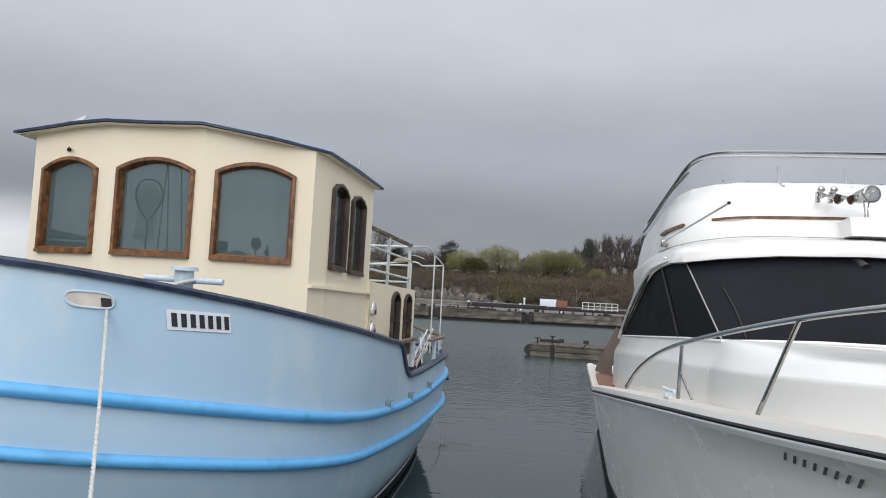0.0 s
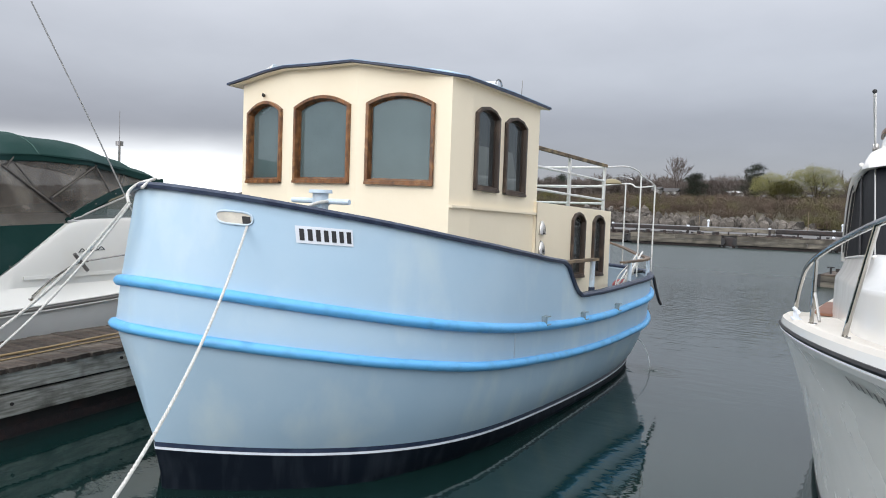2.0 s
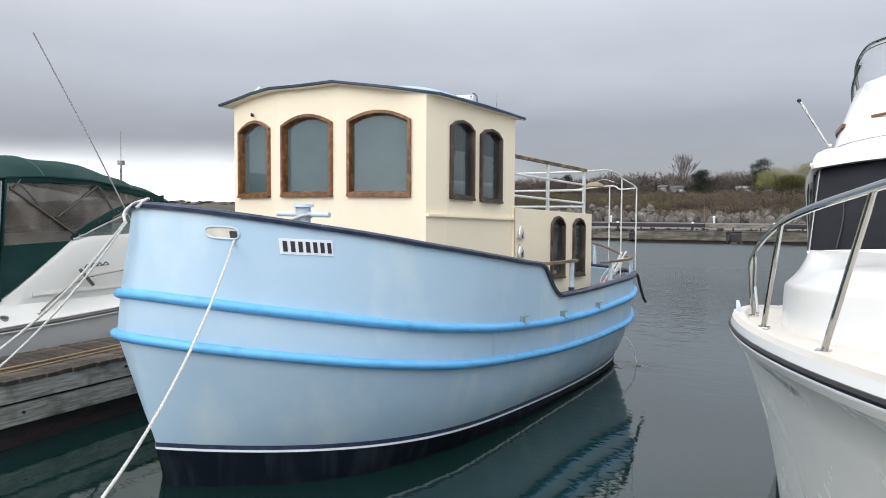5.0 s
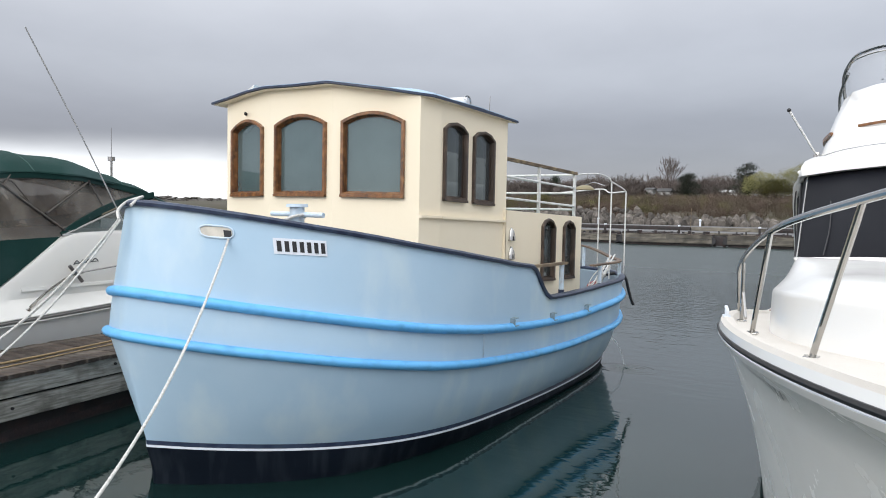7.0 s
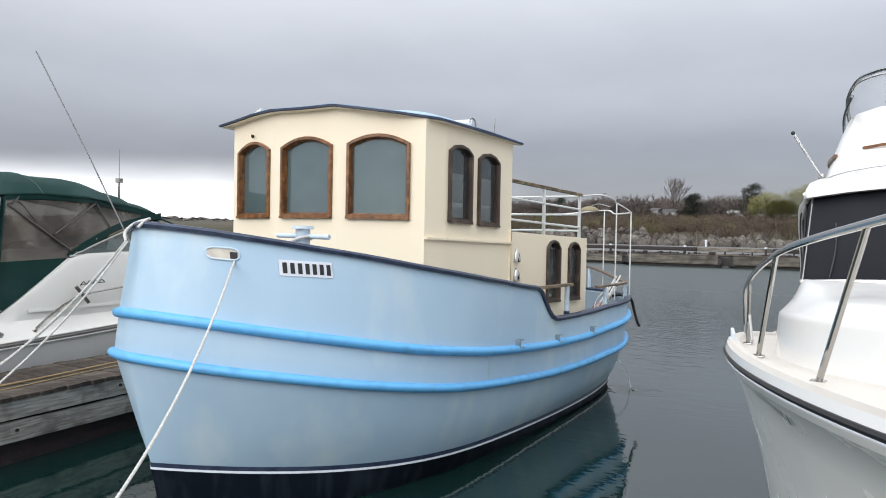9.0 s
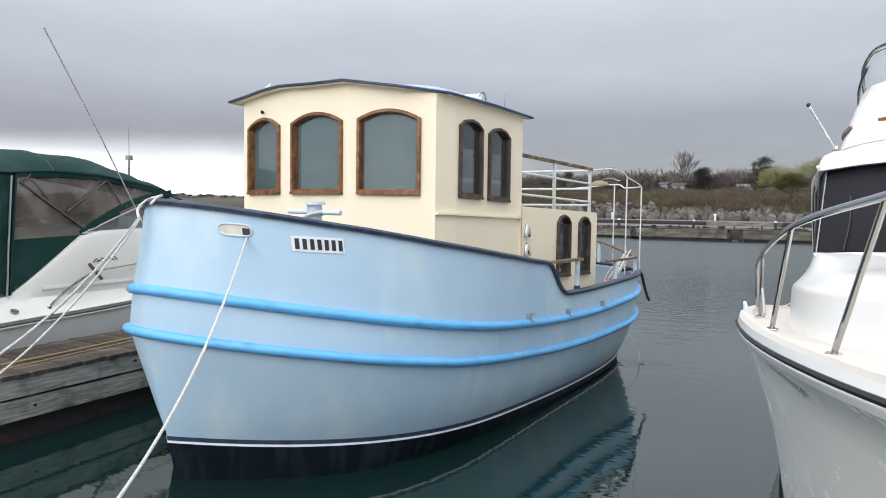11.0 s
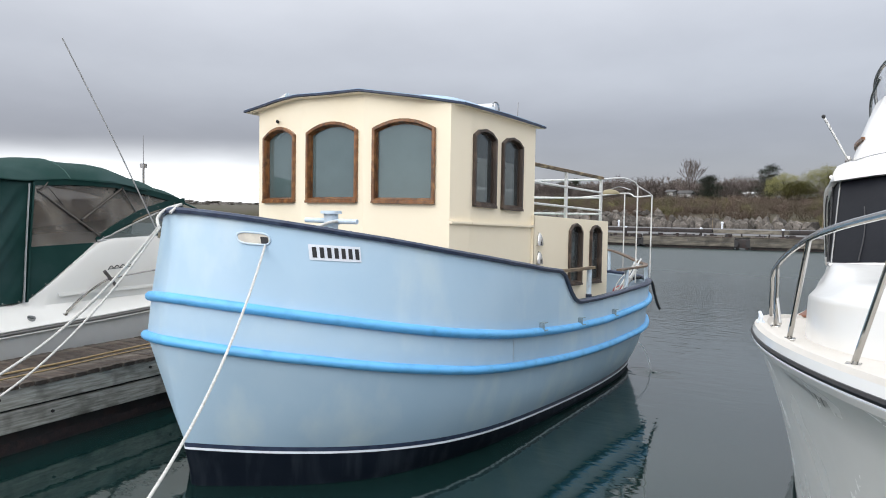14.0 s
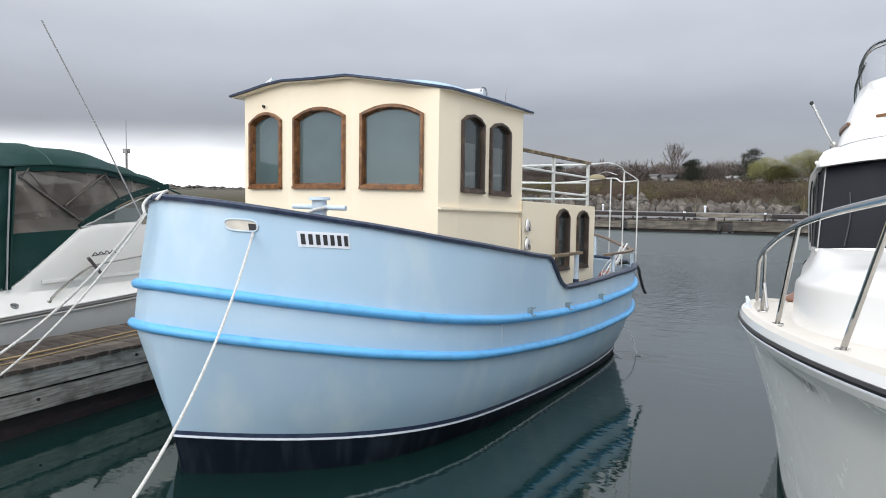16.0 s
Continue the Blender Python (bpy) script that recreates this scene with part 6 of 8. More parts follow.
part("zip", sweep(bmesh.new(), [gk(gz(2.18 - 0.06 * (z - 1.13) / 1.4, z), lean(2.2, z) - 0.03, z) for z in (1.125, 1.7, 2.2, 2.52)], [(-0.012, -0.006), (0.012, -0.006), (0.012, 0.006), (-0.012, 0.006)], upv=(0, 1, 0)), surf("grey_zip", (0.34, 0.36, 0.36), 0.6), canopy, "pale grey zip")
for k in range(9):
    f = k / 8
    part("snap", ball(bmesh.new(), gk(0.62 + 1.5 * f, NEAR - 0.03, 1.105 + 0.035 * f), 0.010, seg=8), CHROME, canopy)
for k in range(6):
    f = k / 5
    part("snap", ball(bmesh.new(), gk(2.30 + 0.90 * f, NEAR - 0.005 + 0.06 * f, 1.20 + 0.57 * f), 0.010, seg=8), CHROME, canopy)
# bows of the frame seen through the window
bows = thing("canopy_bows", gk(3, GV, 1.2), "steel tube bows across the green canopy window", "frame")
BOW = surf("bow_steel", (0.17, 0.15, 0.13), 0.3, 0.7)
BOWDARK = surf("bow_sleeve", (0.03, 0.027, 0.025), 0.6)
for a, b in (((2.237, 2.448), (3.06, 1.88)), ((2.87, 2.094), (3.391, 2.519)), ((3.391, 2.519), (3.56, 2.17)), ((2.28, 2.42), (2.36, 2.55))):
    for off, rad, mat in ((0.0, 0.011, BOW), (-0.013, 0.005, BOWDARK), (0.013, 0.005, BOWDARK)):
        part("bow_tube", tube([gk(gz(u, z), lean(u, z) - 0.014, z) for u, z in ((a[0], a[1] + off), (b[0], b[1] + off))], rad, 8), mat, bows)
part("bow_cord", tube(smooth_path([gk(gz(u, z), lean(u, z) - 0.02, z) for u, z in ((2.25, 2.455), (2.34, 2.49), (2.42, 2.44), (2.50, 2.36), (2.62, 2.24))], 6), 0.006, 6), BOWDARK, bows, "thin dark cord")
for a, b in ((2.87, 2.094), (3.391, 2.519), (3.05, 1.885)):
    part("bow_joint", ball(bmesh.new(), gk(gz(a, b), lean(a, b) - 0.016, b), 0.022, seg=8), BOWDARK, bows)
for k in range(5):
    f = 0.06 + 0.2 * k
    u, z = 3.02 + 1.28 * f, graded(3.02 + 1.28 * f, arc) - 0.01
    part("snap", ball(bmesh.new(), gk(gz(u, z), lean(u, z) - 0.026, z), 0.009, seg=8), CHROME, canopy)
part("patch", side_poly([(1.44, 2.10), (1.555, 2.06), (1.54, 2.19)], -0.07), surf("pink_grey_patch", (0.14, 0.10, 0.105), 0.8), canopy, "small worn triangular patch", 0)

# windscreen
ws = thing("cruiser_windscreen", gk(4, GV, 1.85), "low raked windscreen of the white cruiser", "windscreen")
p0 = [(3.22, 1.64, 1.82), (4.45, 1.72, 1.87), (5.6, 2.1, 1.85), (6.0, GV, 1.85)]
p1 = [(3.27, 1.66, 1.83), (4.3, 1.84, 2.18), (5.1, 2.15, 2.32), (5.4, GV, 2.33)]
bm = bmesh.new()
grid(bm, [[gk(*p) for p in p0], [gk(*p) for p in p1]])
g = part("glass", bm, clear("green_tint_glass", (0.035, 0.058, 0.052), 0.0, 0.78, 1.6), ws, "", 0)
part("frame_rail", tube(smooth_path([gk(*p) for p in p1], 8), 0.017, 8), CHROME, ws)
part("frame_foot", tube(smooth_path([gk(*p) for p in p0], 8), 0.014, 8), surf("grey_trim", (0.4, 0.4, 0.4), 0.5), ws)
part("post", tube([gk(4.45, 1.72, 1.87), gk(4.65, 1.98, 2.25)], 0.014, 8), CHROME, ws)

# side rail, rod holder, cup, mark
srail = thing("cruiser_side_rail", gk(3.3, 1.5, 1.15), "bent stainless hand rail along the cruiser side", "railing")
part("rail", tube(smooth_path([gk(2.594, 1.42, 0.95), gk(2.816, 1.43, 1.12), gk(3.096, 1.45, 1.272), gk(3.241, 1.46, 1.329), gk(3.388, 1.47, 1.349), gk(3.924, 1.47, 1.40), gk(4.5, 1.50, 1.43)], 8), 0.011, 8), CHROME, srail)
part("rail", tube(smooth_path([gk(2.62, 1.45, 0.97), gk(2.84, 1.46, 1.13), gk(3.11, 1.48, 1.277), gk(3.25, 1.49, 1.325), gk(3.40, 1.50, 1.335)], 8), 0.009, 8), CHROME, srail)
part("rail_end", tube([gk(4.5, 1.50, 1.43), gk(4.5, 1.60, 1.43)], 0.011, 8), CHROME, srail)
part("foot", cyl(bmesh.new(), gk(2.594, 1.42, 0.93), gk(2.594, 1.415, 0.965), 0.03), CHROME, srail)
part("rod_holder", cyl(bmesh.new(), gk(3.166, 1.45, 1.44), gk(3.348, 1.45, 1.23), 0.022), surf("dark_tube", (0.10, 0.09, 0.085), 0.4), srail)
solid("deck_fill_cap", cyl(bmesh.new(), gk(2.17, 1.425, 0.935), gk(2.17, 1.412, 0.968), 0.045), DARKSTEEL, "round chrome fill cap on the cruiser deck", "cap")
bm = bmesh.new()
sweep(bm, smooth_path([gk(3.31 + 0.045 * k, 1.562, 1.47 + (0.017 if k else 0.028) * ((k % 2) * 2 - 1) + 0.003 * k) for k in range(9)], 5), ring(0.006, 6))
sweep(bm, [gk(3.31, 1.562, 1.45), gk(3.68, 1.562, 1.47)], ring(0.004, 6))
part("script_mark", bm, BLACK, cruiser, "dark painted flourish")

# rod pole with reels on the stern quarter
pole = thing("rod_pole", gk(1.0, 1.5, 1.13), "upright steel pole with black reels on the cruiser quarter", "pole")
part("tube", tube([gk(1.01, 1.46, 1.13), gk(1.06, 1.50, 2.64)], 0.017, 8), CHROME, pole)
for z, r, du in ((2.56, 0.050, 0.055), (1.95, 0.054, 0.0), (1.52, 0.054, 0.0)):
    c = 0.955 + du
    bm = cyl(bmesh.new(), gk(c, 1.445, z), gk(c, 1.515, z), r * 0.30, seg=12)
    for q in (1.44, 1.515):
        sweep(bm, [gk(c + r * math.cos(a * 0.349), q, z + r * math.sin(a * 0.349)) for a in range(18)], ring(0.008, 6), True)
        for a in range(6):
            cyl(bm, gk(c, q, z), gk(c + r * math.cos(a * 1.047 + 0.3), q, z + r * math.sin(a * 1.047 + 0.3)), 0.006, seg=6)
    cyl(bm, gk(c, 1.46, z), gk(1.07, 1.475, z), 0.016)
    box(bm, gk(1.05, 1.475, z), (0.05, 0.06, 0.05), DROT)
    cyl(bm, gk(c, 1.43, z), gk(c, 1.40, z + 0.03), 0.006)
    ball(bm, gk(c, 1.395, z + 0.035), 0.013, seg=8)
    part("reel", bm, BLACK, pole, "black fishing reel with an open spoked spool")
part("line_guide", tube(smooth_path([gk(0.90, 1.46, 1.97), gk(0.885, 1.46, 2.05), gk(0.92, 1.46, 2.12), gk(0.99, 1.465, 2.13)], 6), 0.004, 5), BLACK, pole)
for z in (1.28, 1.70, 2.24):
    part("collar", cyl(bmesh.new(), gk(1.015 + 0.033 * (z - 1.13), 1.46 + 0.026 * (z - 1.13), z), gk(1.015 + 0.033 * (z - 1.07), 1.46 + 0.026 * (z - 1.07), z + 0.06), 0.022, seg=10), DARKSTEEL, pole)
part("base_tube", tube(smooth_path([gk(1.03, 1.46, 1.30), gk(1.0, 1.45, 1.17), gk(0.9, 1.44, 1.145), gk(0.62, 1.44, 1.145)], 6), 0.016, 8), CHROME, pole)
part("rod_tube", cyl(bmesh.new(), gk(0.883, 1.41, 1.155), gk(1.075, 1.41, 1.297), 0.028), CHROME, pole)
part("rod_tube_end", cyl(bmesh.new(), gk(1.07, 1.41, 1.293), gk(1.105, 1.41, 1.32), 0.031), BLACK, pole)
part("bracket", boxed(gk(0.66, 1.44, 1.15), (0.10, 0.30, 0.05), DROT, 0.01), DARKSTEEL, pole)
bm = cyl(bmesh.new(), gk(0.65, 1.41, 1.285), gk(0.65, 1.51, 1.285), 0.055, seg=18)
for q in (1.40, 1.50):
    cyl(bm, gk(0.65, q, 1.285), gk(0.65, q + 0.012, 1.285), 0.092, seg=20)
box(bm, gk(0.68, 1.46, 1.20), (0.08, 0.22, 0.06), DROT)
cyl(bm, gk(0.76, 1.42, 1.285), gk(0.86, 1.42, 1.25), 0.03)
part("winch", bm, BLACK, pole, "black winch drum")
part("base_board", boxed(gk(0.83, 1.53, 1.098), (0.13, 0.46, 0.03), DROT), TEAK, pole)
# fender with its lines
fend = thing("fender", gk(0.825, 1.21, 0.6), "white fender hanging from the cruiser beside the dock", "fender")
bm = ball(bmesh.new(), gk(0.82, 1.21, 0.635), 0.108, 1, 1, 1.05)
cyl(bm, gk(0.82, 1.21, 0.73), gk(0.82, 1.21, 0.80), 0.042, 0.026)
cyl(bm, gk(0.82, 1.185, 0.81), gk(0.82, 1.235, 0.81), 0.03)
part("body", bm, GELOLD, fend)
part("lanyard", tube(smooth_path([gk(0.82, 1.21, 0.82), gk(0.82, 1.27, 0.90), gk(0.81, 1.38, 1.03)], 6), 0.008, 6), ROPE, fend)
bm = tube([gk(0.66, 1.40, 1.025), gk(0.88, 1.40, 1.035)], 0.013, 8)
for q in (0.73, 0.81):
    cyl(bm, gk(q, 1.40, 0.92), gk(q, 1.40, 1.025), 0.012)
solid("quarter_cleat", bm, DARKSTEEL, "dull steel mooring cleat on the cruiser quarter", "cleat")
solid("quarter_line", tube(smooth_path([gk(-0.6, 1.0, 0.62), gk(0.2, 1.22, 0.84), gk(0.5, 1.37, 0.98), gk(0.68, 1.40, 1.03), gk(0.80, 1.40, 1.035), gk(0.80, 1.30, 0.93), gk(0.78, 1.25, 0.70)], 6), 0.013, 8), surf("green_grey_rope", (0.17, 0.20, 0.175), 0.8), "grey-green line made fast on the cruiser quarter", "rope")
# long whip aerial and the slim mast on the far side
wa = solid("long_whip_aerial", tube([gk(4.16, 1.6, 1.90), gk(3.43, 1.6, 3.15), gk(2.715, 1.6, 4.30)], 0.009, 6), surf("grey_fibreglass_rod", (0.42, 0.42, 0.42), 0.5), "long grey whip aerial raked back on the cruiser", "aerial")
part("aerial_mount", boxed(gk(4.17, 1.6, 1.88), (0.05, 0.08, 0.08), DROT), CHROME, wa)
mast = thing("stub_mast", gk(4.6, 2.3, 2.3), "slim steel mast with a small light on the cruiser", "mast")
part("tube", tube([gk(4.42, 2.2, 2.34), gk(4.42, 2.2, 2.86)], 0.016, 8), CHROME, mast)
part("rod", tube([gk(4.42, 2.2, 2.86), gk(4.42, 2.2, 3.33)], 0.005, 6), CHROME, mast)
part("light", cyl(bmesh.new(), gk(4.42, 2.2, 2.85), gk(4.42, 2.2, 2.91), 0.05), CHROME, mast)
for k in range(2):
    solid("fishing_rod", tube([gk(0.25 + 0.3 * k, 2.3 + 0.5 * k, 1.2), gk(-0.35 + 0.2 * k, 2.4 + 0.5 * k, 2.9)], 0.012, 6), surf("dull_rod", (0.32, 0.32, 0.31), 0.4, 0.5), "grey fishing rod leaning over the cruiser stern", "fishing rod", "fishing rods")

# ---------------------------------------------------------------- far shore
rs = random.Random(11)


def ground_z(x, y):
    t = min(max((y - 84) / 70, 0), 1)
    rise = min(max((x + 6) / 14, 0), 1) * min(max((y - 98) / 45, 0), 1)
    return 1.6 + 1.6 * min(max((y - 80) / 8, 0), 1) + 1.6 * t * t * (3 - 2 * t) + 2.4 * rise + 0.5 * noise.noise(Vector((x * 0.03, y * 0.03, 2)))


def build_ground():
    bm = bmesh.new()
    ys = [79, 82, 86, 90, 96, 104, 114, 126, 140, 156, 180, 220, 300, 500, 1400]
    xs = [-420 + 12 * i for i in range(56)]
    grid(bm, [[(x, y, ground_z(x, y) - (6 if y == 79 else 0)) for x in xs] for y in ys])
    ob = new("ground", mesh_of(bm, "ground", SCRUB, 60))
    tagged(ob, "brown and olive spring scrub on rising ground", "ground", kind="structure")


build_ground()

# pier deck, kerb wall
bm = bmesh.new()
grid(bm, [[(-90, 60.6, -0.5), (60, 66, -0.5)], [(-90, 60.6, 0.80), (60, 66, 0.80)], [(-90, 71.6, 0.98), (60, 71.9, 0.98)], [(-90, 71.7, 1.24), (60, 72.0, 1.24)], [(-90, 79, 1.36), (60, 79.5, 1.36)], [(-90, 79.2, -0.5), (60, 79.7, -0.5)]])
tagged(new("pier", mesh_of(bm, "pier", CONCRETE, 0)), "pale grey flat pier deck beyond the docks", "pier", kind="structure")
edge = thing("pier_edge", (-15, 63, 1.0), "dark worn timber edge of the pier", "kerb", kind="structure")
x = -60.0
while x < 30:
    L = rs.uniform(3.5, 7)
    yy = 60.6 + 5.4 * (x + L / 2 + 90) / 150
    part("beam", boxed((x + L / 2, yy, 0.80 + rs.uniform(-0.05, 0.06)), (L - rs.uniform(0.1, 0.5), 0.3, 0.20), Matrix.Rotation(0.036, 4, "Z"), 0.02), DARKTIMBER if rs.random() < 0.5 else FARPLANK, edge)
    x += L
kerb = thing("pier_kerb", (-20, 71.5, 1.0), "dark weathered timber kerb along the pier", "kerb", kind="structure")
x = -62.0
while x < 30:
    L = rs.uniform(6.5, 9.5)
    part("beam", boxed((x + L / 2, 71.6 + rs.uniform(-0.1, 0.1), 1.17 + rs.uniform(-0.03, 0.03)), (L - 0.1, 0.4, 0.36), bevel=0.03), DARKTIMBER if rs.random() < 0.6 else FARPLANK, kerb)
    x += L


def rock_mesh(seed):
    """A quarried block: boxy, tapered, with broken corners and uneven faces."""
    bm = bmesh.new()
    bmesh.ops.create_cube(bm, size=2.0)
    bmesh.ops.subdivide_edges(bm, edges=bm.edges[:], cuts=1, use_grid_fill=True)
    r = random.Random(seed)
    cuts = [(Vector((r.uniform(-1, 1), r.uniform(-1, 1), r.uniform(-0.2, 1))).normalized(), r.uniform(0.55, 0.9)) for _ in range(8)]
    tx, ty, sx = r.uniform(0.05, 0.32), r.uniform(0.05, 0.3), r.uniform(-0.22, 0.22)
    for v in bm.verts:
        v.co = v.co.lerp(v.co.normalized() * 1.2, 0.22)
        for nrm, d in cuts:
            k = v.co.dot(nrm)
            if k > d:
                v.co -= nrm * (k - d)
        up_f = (v.co.z + 1) / 2
        v.co.x = v.co.x * (1 - tx * up_f) + sx * up_f
        v.co.y *= 1 - ty * up_f
        v.co += Vector((noise.noise(v.co * 1.3 + Vector((seed, 0, 0))), noise.noise(v.co * 1.3 + Vector((0, seed, 0))), noise.noise(v.co * 1.3 + Vector((0, 0, seed))))) * 0.22
    return mesh_of(bm, "boulder", ROCK, 8)


rock_meshes = [rock_mesh(k) for k in range(12)]
wall_rocks = thing("breakwater", (-25, 81, 1.6), "row of pale grey armour stones along the shore", "breakwater", kind="structure")


def lay_rock(x, y, z0, w, d, h):
    """A block standing on a height, with its half width, depth and full height."""
    ob = new("boulder", rs.choice(rock_meshes))
    ob.parent = wall_rocks
    ob.matrix_local = Matrix.Translation(Vector((x, y, z0 + h / 2)) - wall_rocks.location) @ Euler((rs.uniform(-0.16, 0.16), rs.uniform(-0.16, 0.16), rs.uniform(-0.6, 0.6) + rs.choice((0, math.pi / 2, math.pi)))).to_matrix().to_4x4() @ Matrix.Diagonal((w, d, h / 2, 1))


for yy, z0, n0, n1, low, high in ((80.0, 1.16, -66, -3.5, 0.90, 1.25), (81.1, 1.60, -66, -6, 0.85, 1.30)):
    x = n0
    while x < n1:
        w = rs.uniform(0.34, 0.64)
        fade = 1.0 if x < -11 else max(0.34, 1 - (x + 11) / 8)
        lay_rock(x, yy + rs.uniform(-0.4, 0.4), z0 + (0 if fade == 1 else -0.3 * (1 - fade)), w, rs.uniform(0.4, 0.6), rs.uniform(low, high) * fade)
        x += w * rs.uniform(1.3, 1.75)
for k in range(70):
    f = (k + rs.random()) / 70
    yy = rs.uniform(81.2, 84.5)
    lay_rock(-42 + 17.5 * f, yy, 1.75 + 0.36 * (yy - 81.2), rs.uniform(0.28, 0.6), rs.uniform(0.3, 0.5), rs.uniform(0.4, 0.75))

# ---- floating docks
def far_dock(a, b, width, top, face, label):
    a, b = Vector(a), Vector(b)
    d = (b - a).normalized()
    nrm = Vector((-d.y, d.x, 0))
    rot = Matrix.Rotation(math.atan2(d.y, d.x), 4, "Z")
    ln = (b - a).length
    t = thing("floating_dock", (a + b) / 2, label, "dock", "far floating docks", "structure")
    mid = (a + b) / 2 + nrm * width / 2
    part("float_timber", boxed(mid + Vector((0, 0, 0.08)), (ln - 0.2, width - 0.3, 0.36), rot), DARKTIMBER, t)
    h = face / 2
    for k in range(2):
        zc = top - 0.06 - h / 2 - k * (h + 0.015)
        u = 0.0
        while u < ln - 0.2:
            L = min(rs.uniform(3.4, 5.2), ln - u)
            part("plank", rough_plank(a + d * (u + L / 2) + Vector((0, 0, zc)), (L - 0.03, 0.08, h), rs.random() * 50, rot, 0.02), FARPLANK if k == 0 or rs.random() < 0.8 else DARKTIMBER, t)
            u += L
    u = 0.0
    while u < ln:
        part("board", boxed(a + d * (u + 0.5) + nrm * width / 2 + Vector((0, 0, top - 0.02 + rs.uniform(-0.01, 0.01))), (0.97, width + 0.1, 0.05), rot), DECKPLANK, t)
        u += 1.0
    u = 0.6
    while u < ln:
        if rs.random() < 0.4:
            part("cross_timber", rough_plank(a + d * u + nrm * rs.uniform(0.4, width - 0.3) + Vector((0, 0, top + 0.06)), (rs.uniform(0.5, 1.6), 0.16, 0.12), rs.random() * 50, rot, 0.02), DARKTIMBER, t)
        u += rs.uniform(0.8, 1.8)
    u = 1.0
    while u < ln:
        c = a + d * u + nrm * rs.choice((0.15, width - 0.2)) + Vector((0, 0, top))
        part("cleat", boxed(c + Vector((0, 0, 0.07)), (0.22, 0.08, 0.14), rot), BLACK, t)
        u += rs.uniform(0.6, 1.8)
    for u in (0.0, ln):
        part("end_fender", cyl(bmesh.new(), a + d * u + Vector((0, 0, top * 0.45)), a + d * u + nrm * width + Vector((0, 0, top * 0.45)), min(0.30, top * 0.55), seg=12), BLACK, t)
    return t


DK = Vector((0.985, 0.172, 0))
start = Vector((-17.6, 57.0, 0))
for u0, u1 in ((0.0, 6.9), (8.0, 14.6), (15.6, 23.0), (23.9, 30.5)):
    far_dock(start + DK * u0, start + DK * u1, 2.2, 0.92, 0.66, "long weathered timber floating dock across the basin")
for u in (7.4, 15.1, 23.4, 19.0):
    p = start + DK * u
    t = thing("dock_hinge", (p.x, p.y + 0.8, 0), "dark timber piles and iron between two floating docks", "piles", "dock hinges", "structure")
    for k in (-0.35, 0.35):
        part("pile", cyl(bmesh.new(), (p.x + k, p.y + 0.3, -0.4), (p.x + k, p.y + 0.3, 0.80), 0.11, seg=10), DARKTIMBER, t)
    part("beam", boxed((p.x, p.y + 0.5, 0.42), (1.1, 0.7, 0.70), bevel=0.03), DARKTIMBER, t)
far_dock(Vector((-31, 59.0, 0)), Vector((-18.6, 58.4, 0)), 2.0, 0.75, 0.5, "older dark floating dock with stones and floats on it")
far_dock(Vector((-0.55, 27.4, 0)), Vector((9.6, 26.8, 0)), 2.3, 0.40, 0.36, "short weathered floating dock behind the yacht")
for u, h in ((0.0, 0.2), (0.55, 0.26)):
    solid("dock_bollard", box(cyl(bmesh.new(), (-0.3 + u, 27.9 + u, 0.38), (-0.3 + u, 27.9 + u, 0.42 + h), 0.035, seg=8), (-0.3 + u, 27.9 + u, 0.42 + h), (0.22, 0.05, 0.04)), BLACK, "dark iron mooring post with a cross bar on the dock", "bollard", "dock bollards")
solid("dock_pile", cyl(bmesh.new(), (0.30, 27.25, -0.5), (0.30, 27.25, 0.44), 0.07, seg=10), DARKTIMBER, "dark timber pile beside the floating dock", "pile")

# ---- small things on the docks and the pier
for px, py in ((-14.25, 61.4), (-8.07, 62.2), (-20.7, 61.2), (-25.5, 61.0), (-3.6, 62.8)):
    lamp = thing("dock_pedestal", (px, py, 0.80), "dark post with a small white lamp head on the dock", "lamp post", "dock pedestals")
    part("post", boxed((px, py, 1.12), (0.16, 0.16, 0.66), bevel=0.01), DARKTIMBER, lamp)
    part("lamp_head", boxed((px, py, 1.52), (0.20, 0.18, 0.14), bevel=0.03), WHITEP, lamp, "small white lamp head")
for k in range(34):
    px = -30 + 34 * (k + rs.random()) / 34
    py = 57.0 + 0.175 * max(px + 17.6, 0) + rs.uniform(0.35, 1.9) + (1.6 if px < -18.2 else 0)
    zt = 0.94 if px > -17.6 else 0.78
    c = rs.random()
    if c < 0.45:
        solid("dock_block", boxed((px, py, zt + 0.10), (rs.uniform(0.2, 0.5), rs.uniform(0.2, 0.4), 0.22), Matrix.Rotation(rs.random(), 4, "Z"), 0.02), DARKTIMBER, "short dark timber block on the floating dock", "block", "blocks on the docks")
    elif c < 0.9:
        solid("short_pile", cyl(bmesh.new(), (px, py, zt - 0.03), (px, py, zt + rs.uniform(0.12, 0.32)), 0.06, seg=10), DARKTIMBER, "short dark pile end standing out of the dock", "pile", "pile ends on the docks")
    else:
        solid("white_float", ball(bmesh.new(), (px, py, zt + 0.09), 0.11, seg=10), WHITEP, "small white float lying on the floating dock", "float", "floats on the docks")
for px, py in ((-16.2, 76), (-27.6, 77), (-4.2, 76.5)):
    bm = cyl(bmesh.new(), (px, py, 1.35), (px, py, 1.9), 0.09, seg=10)
    ball(bm, (px, py, 1.95), 0.14)
    solid("pier_post", bm, WHITEP, "small white service post on the pier", "post", "white pier posts")
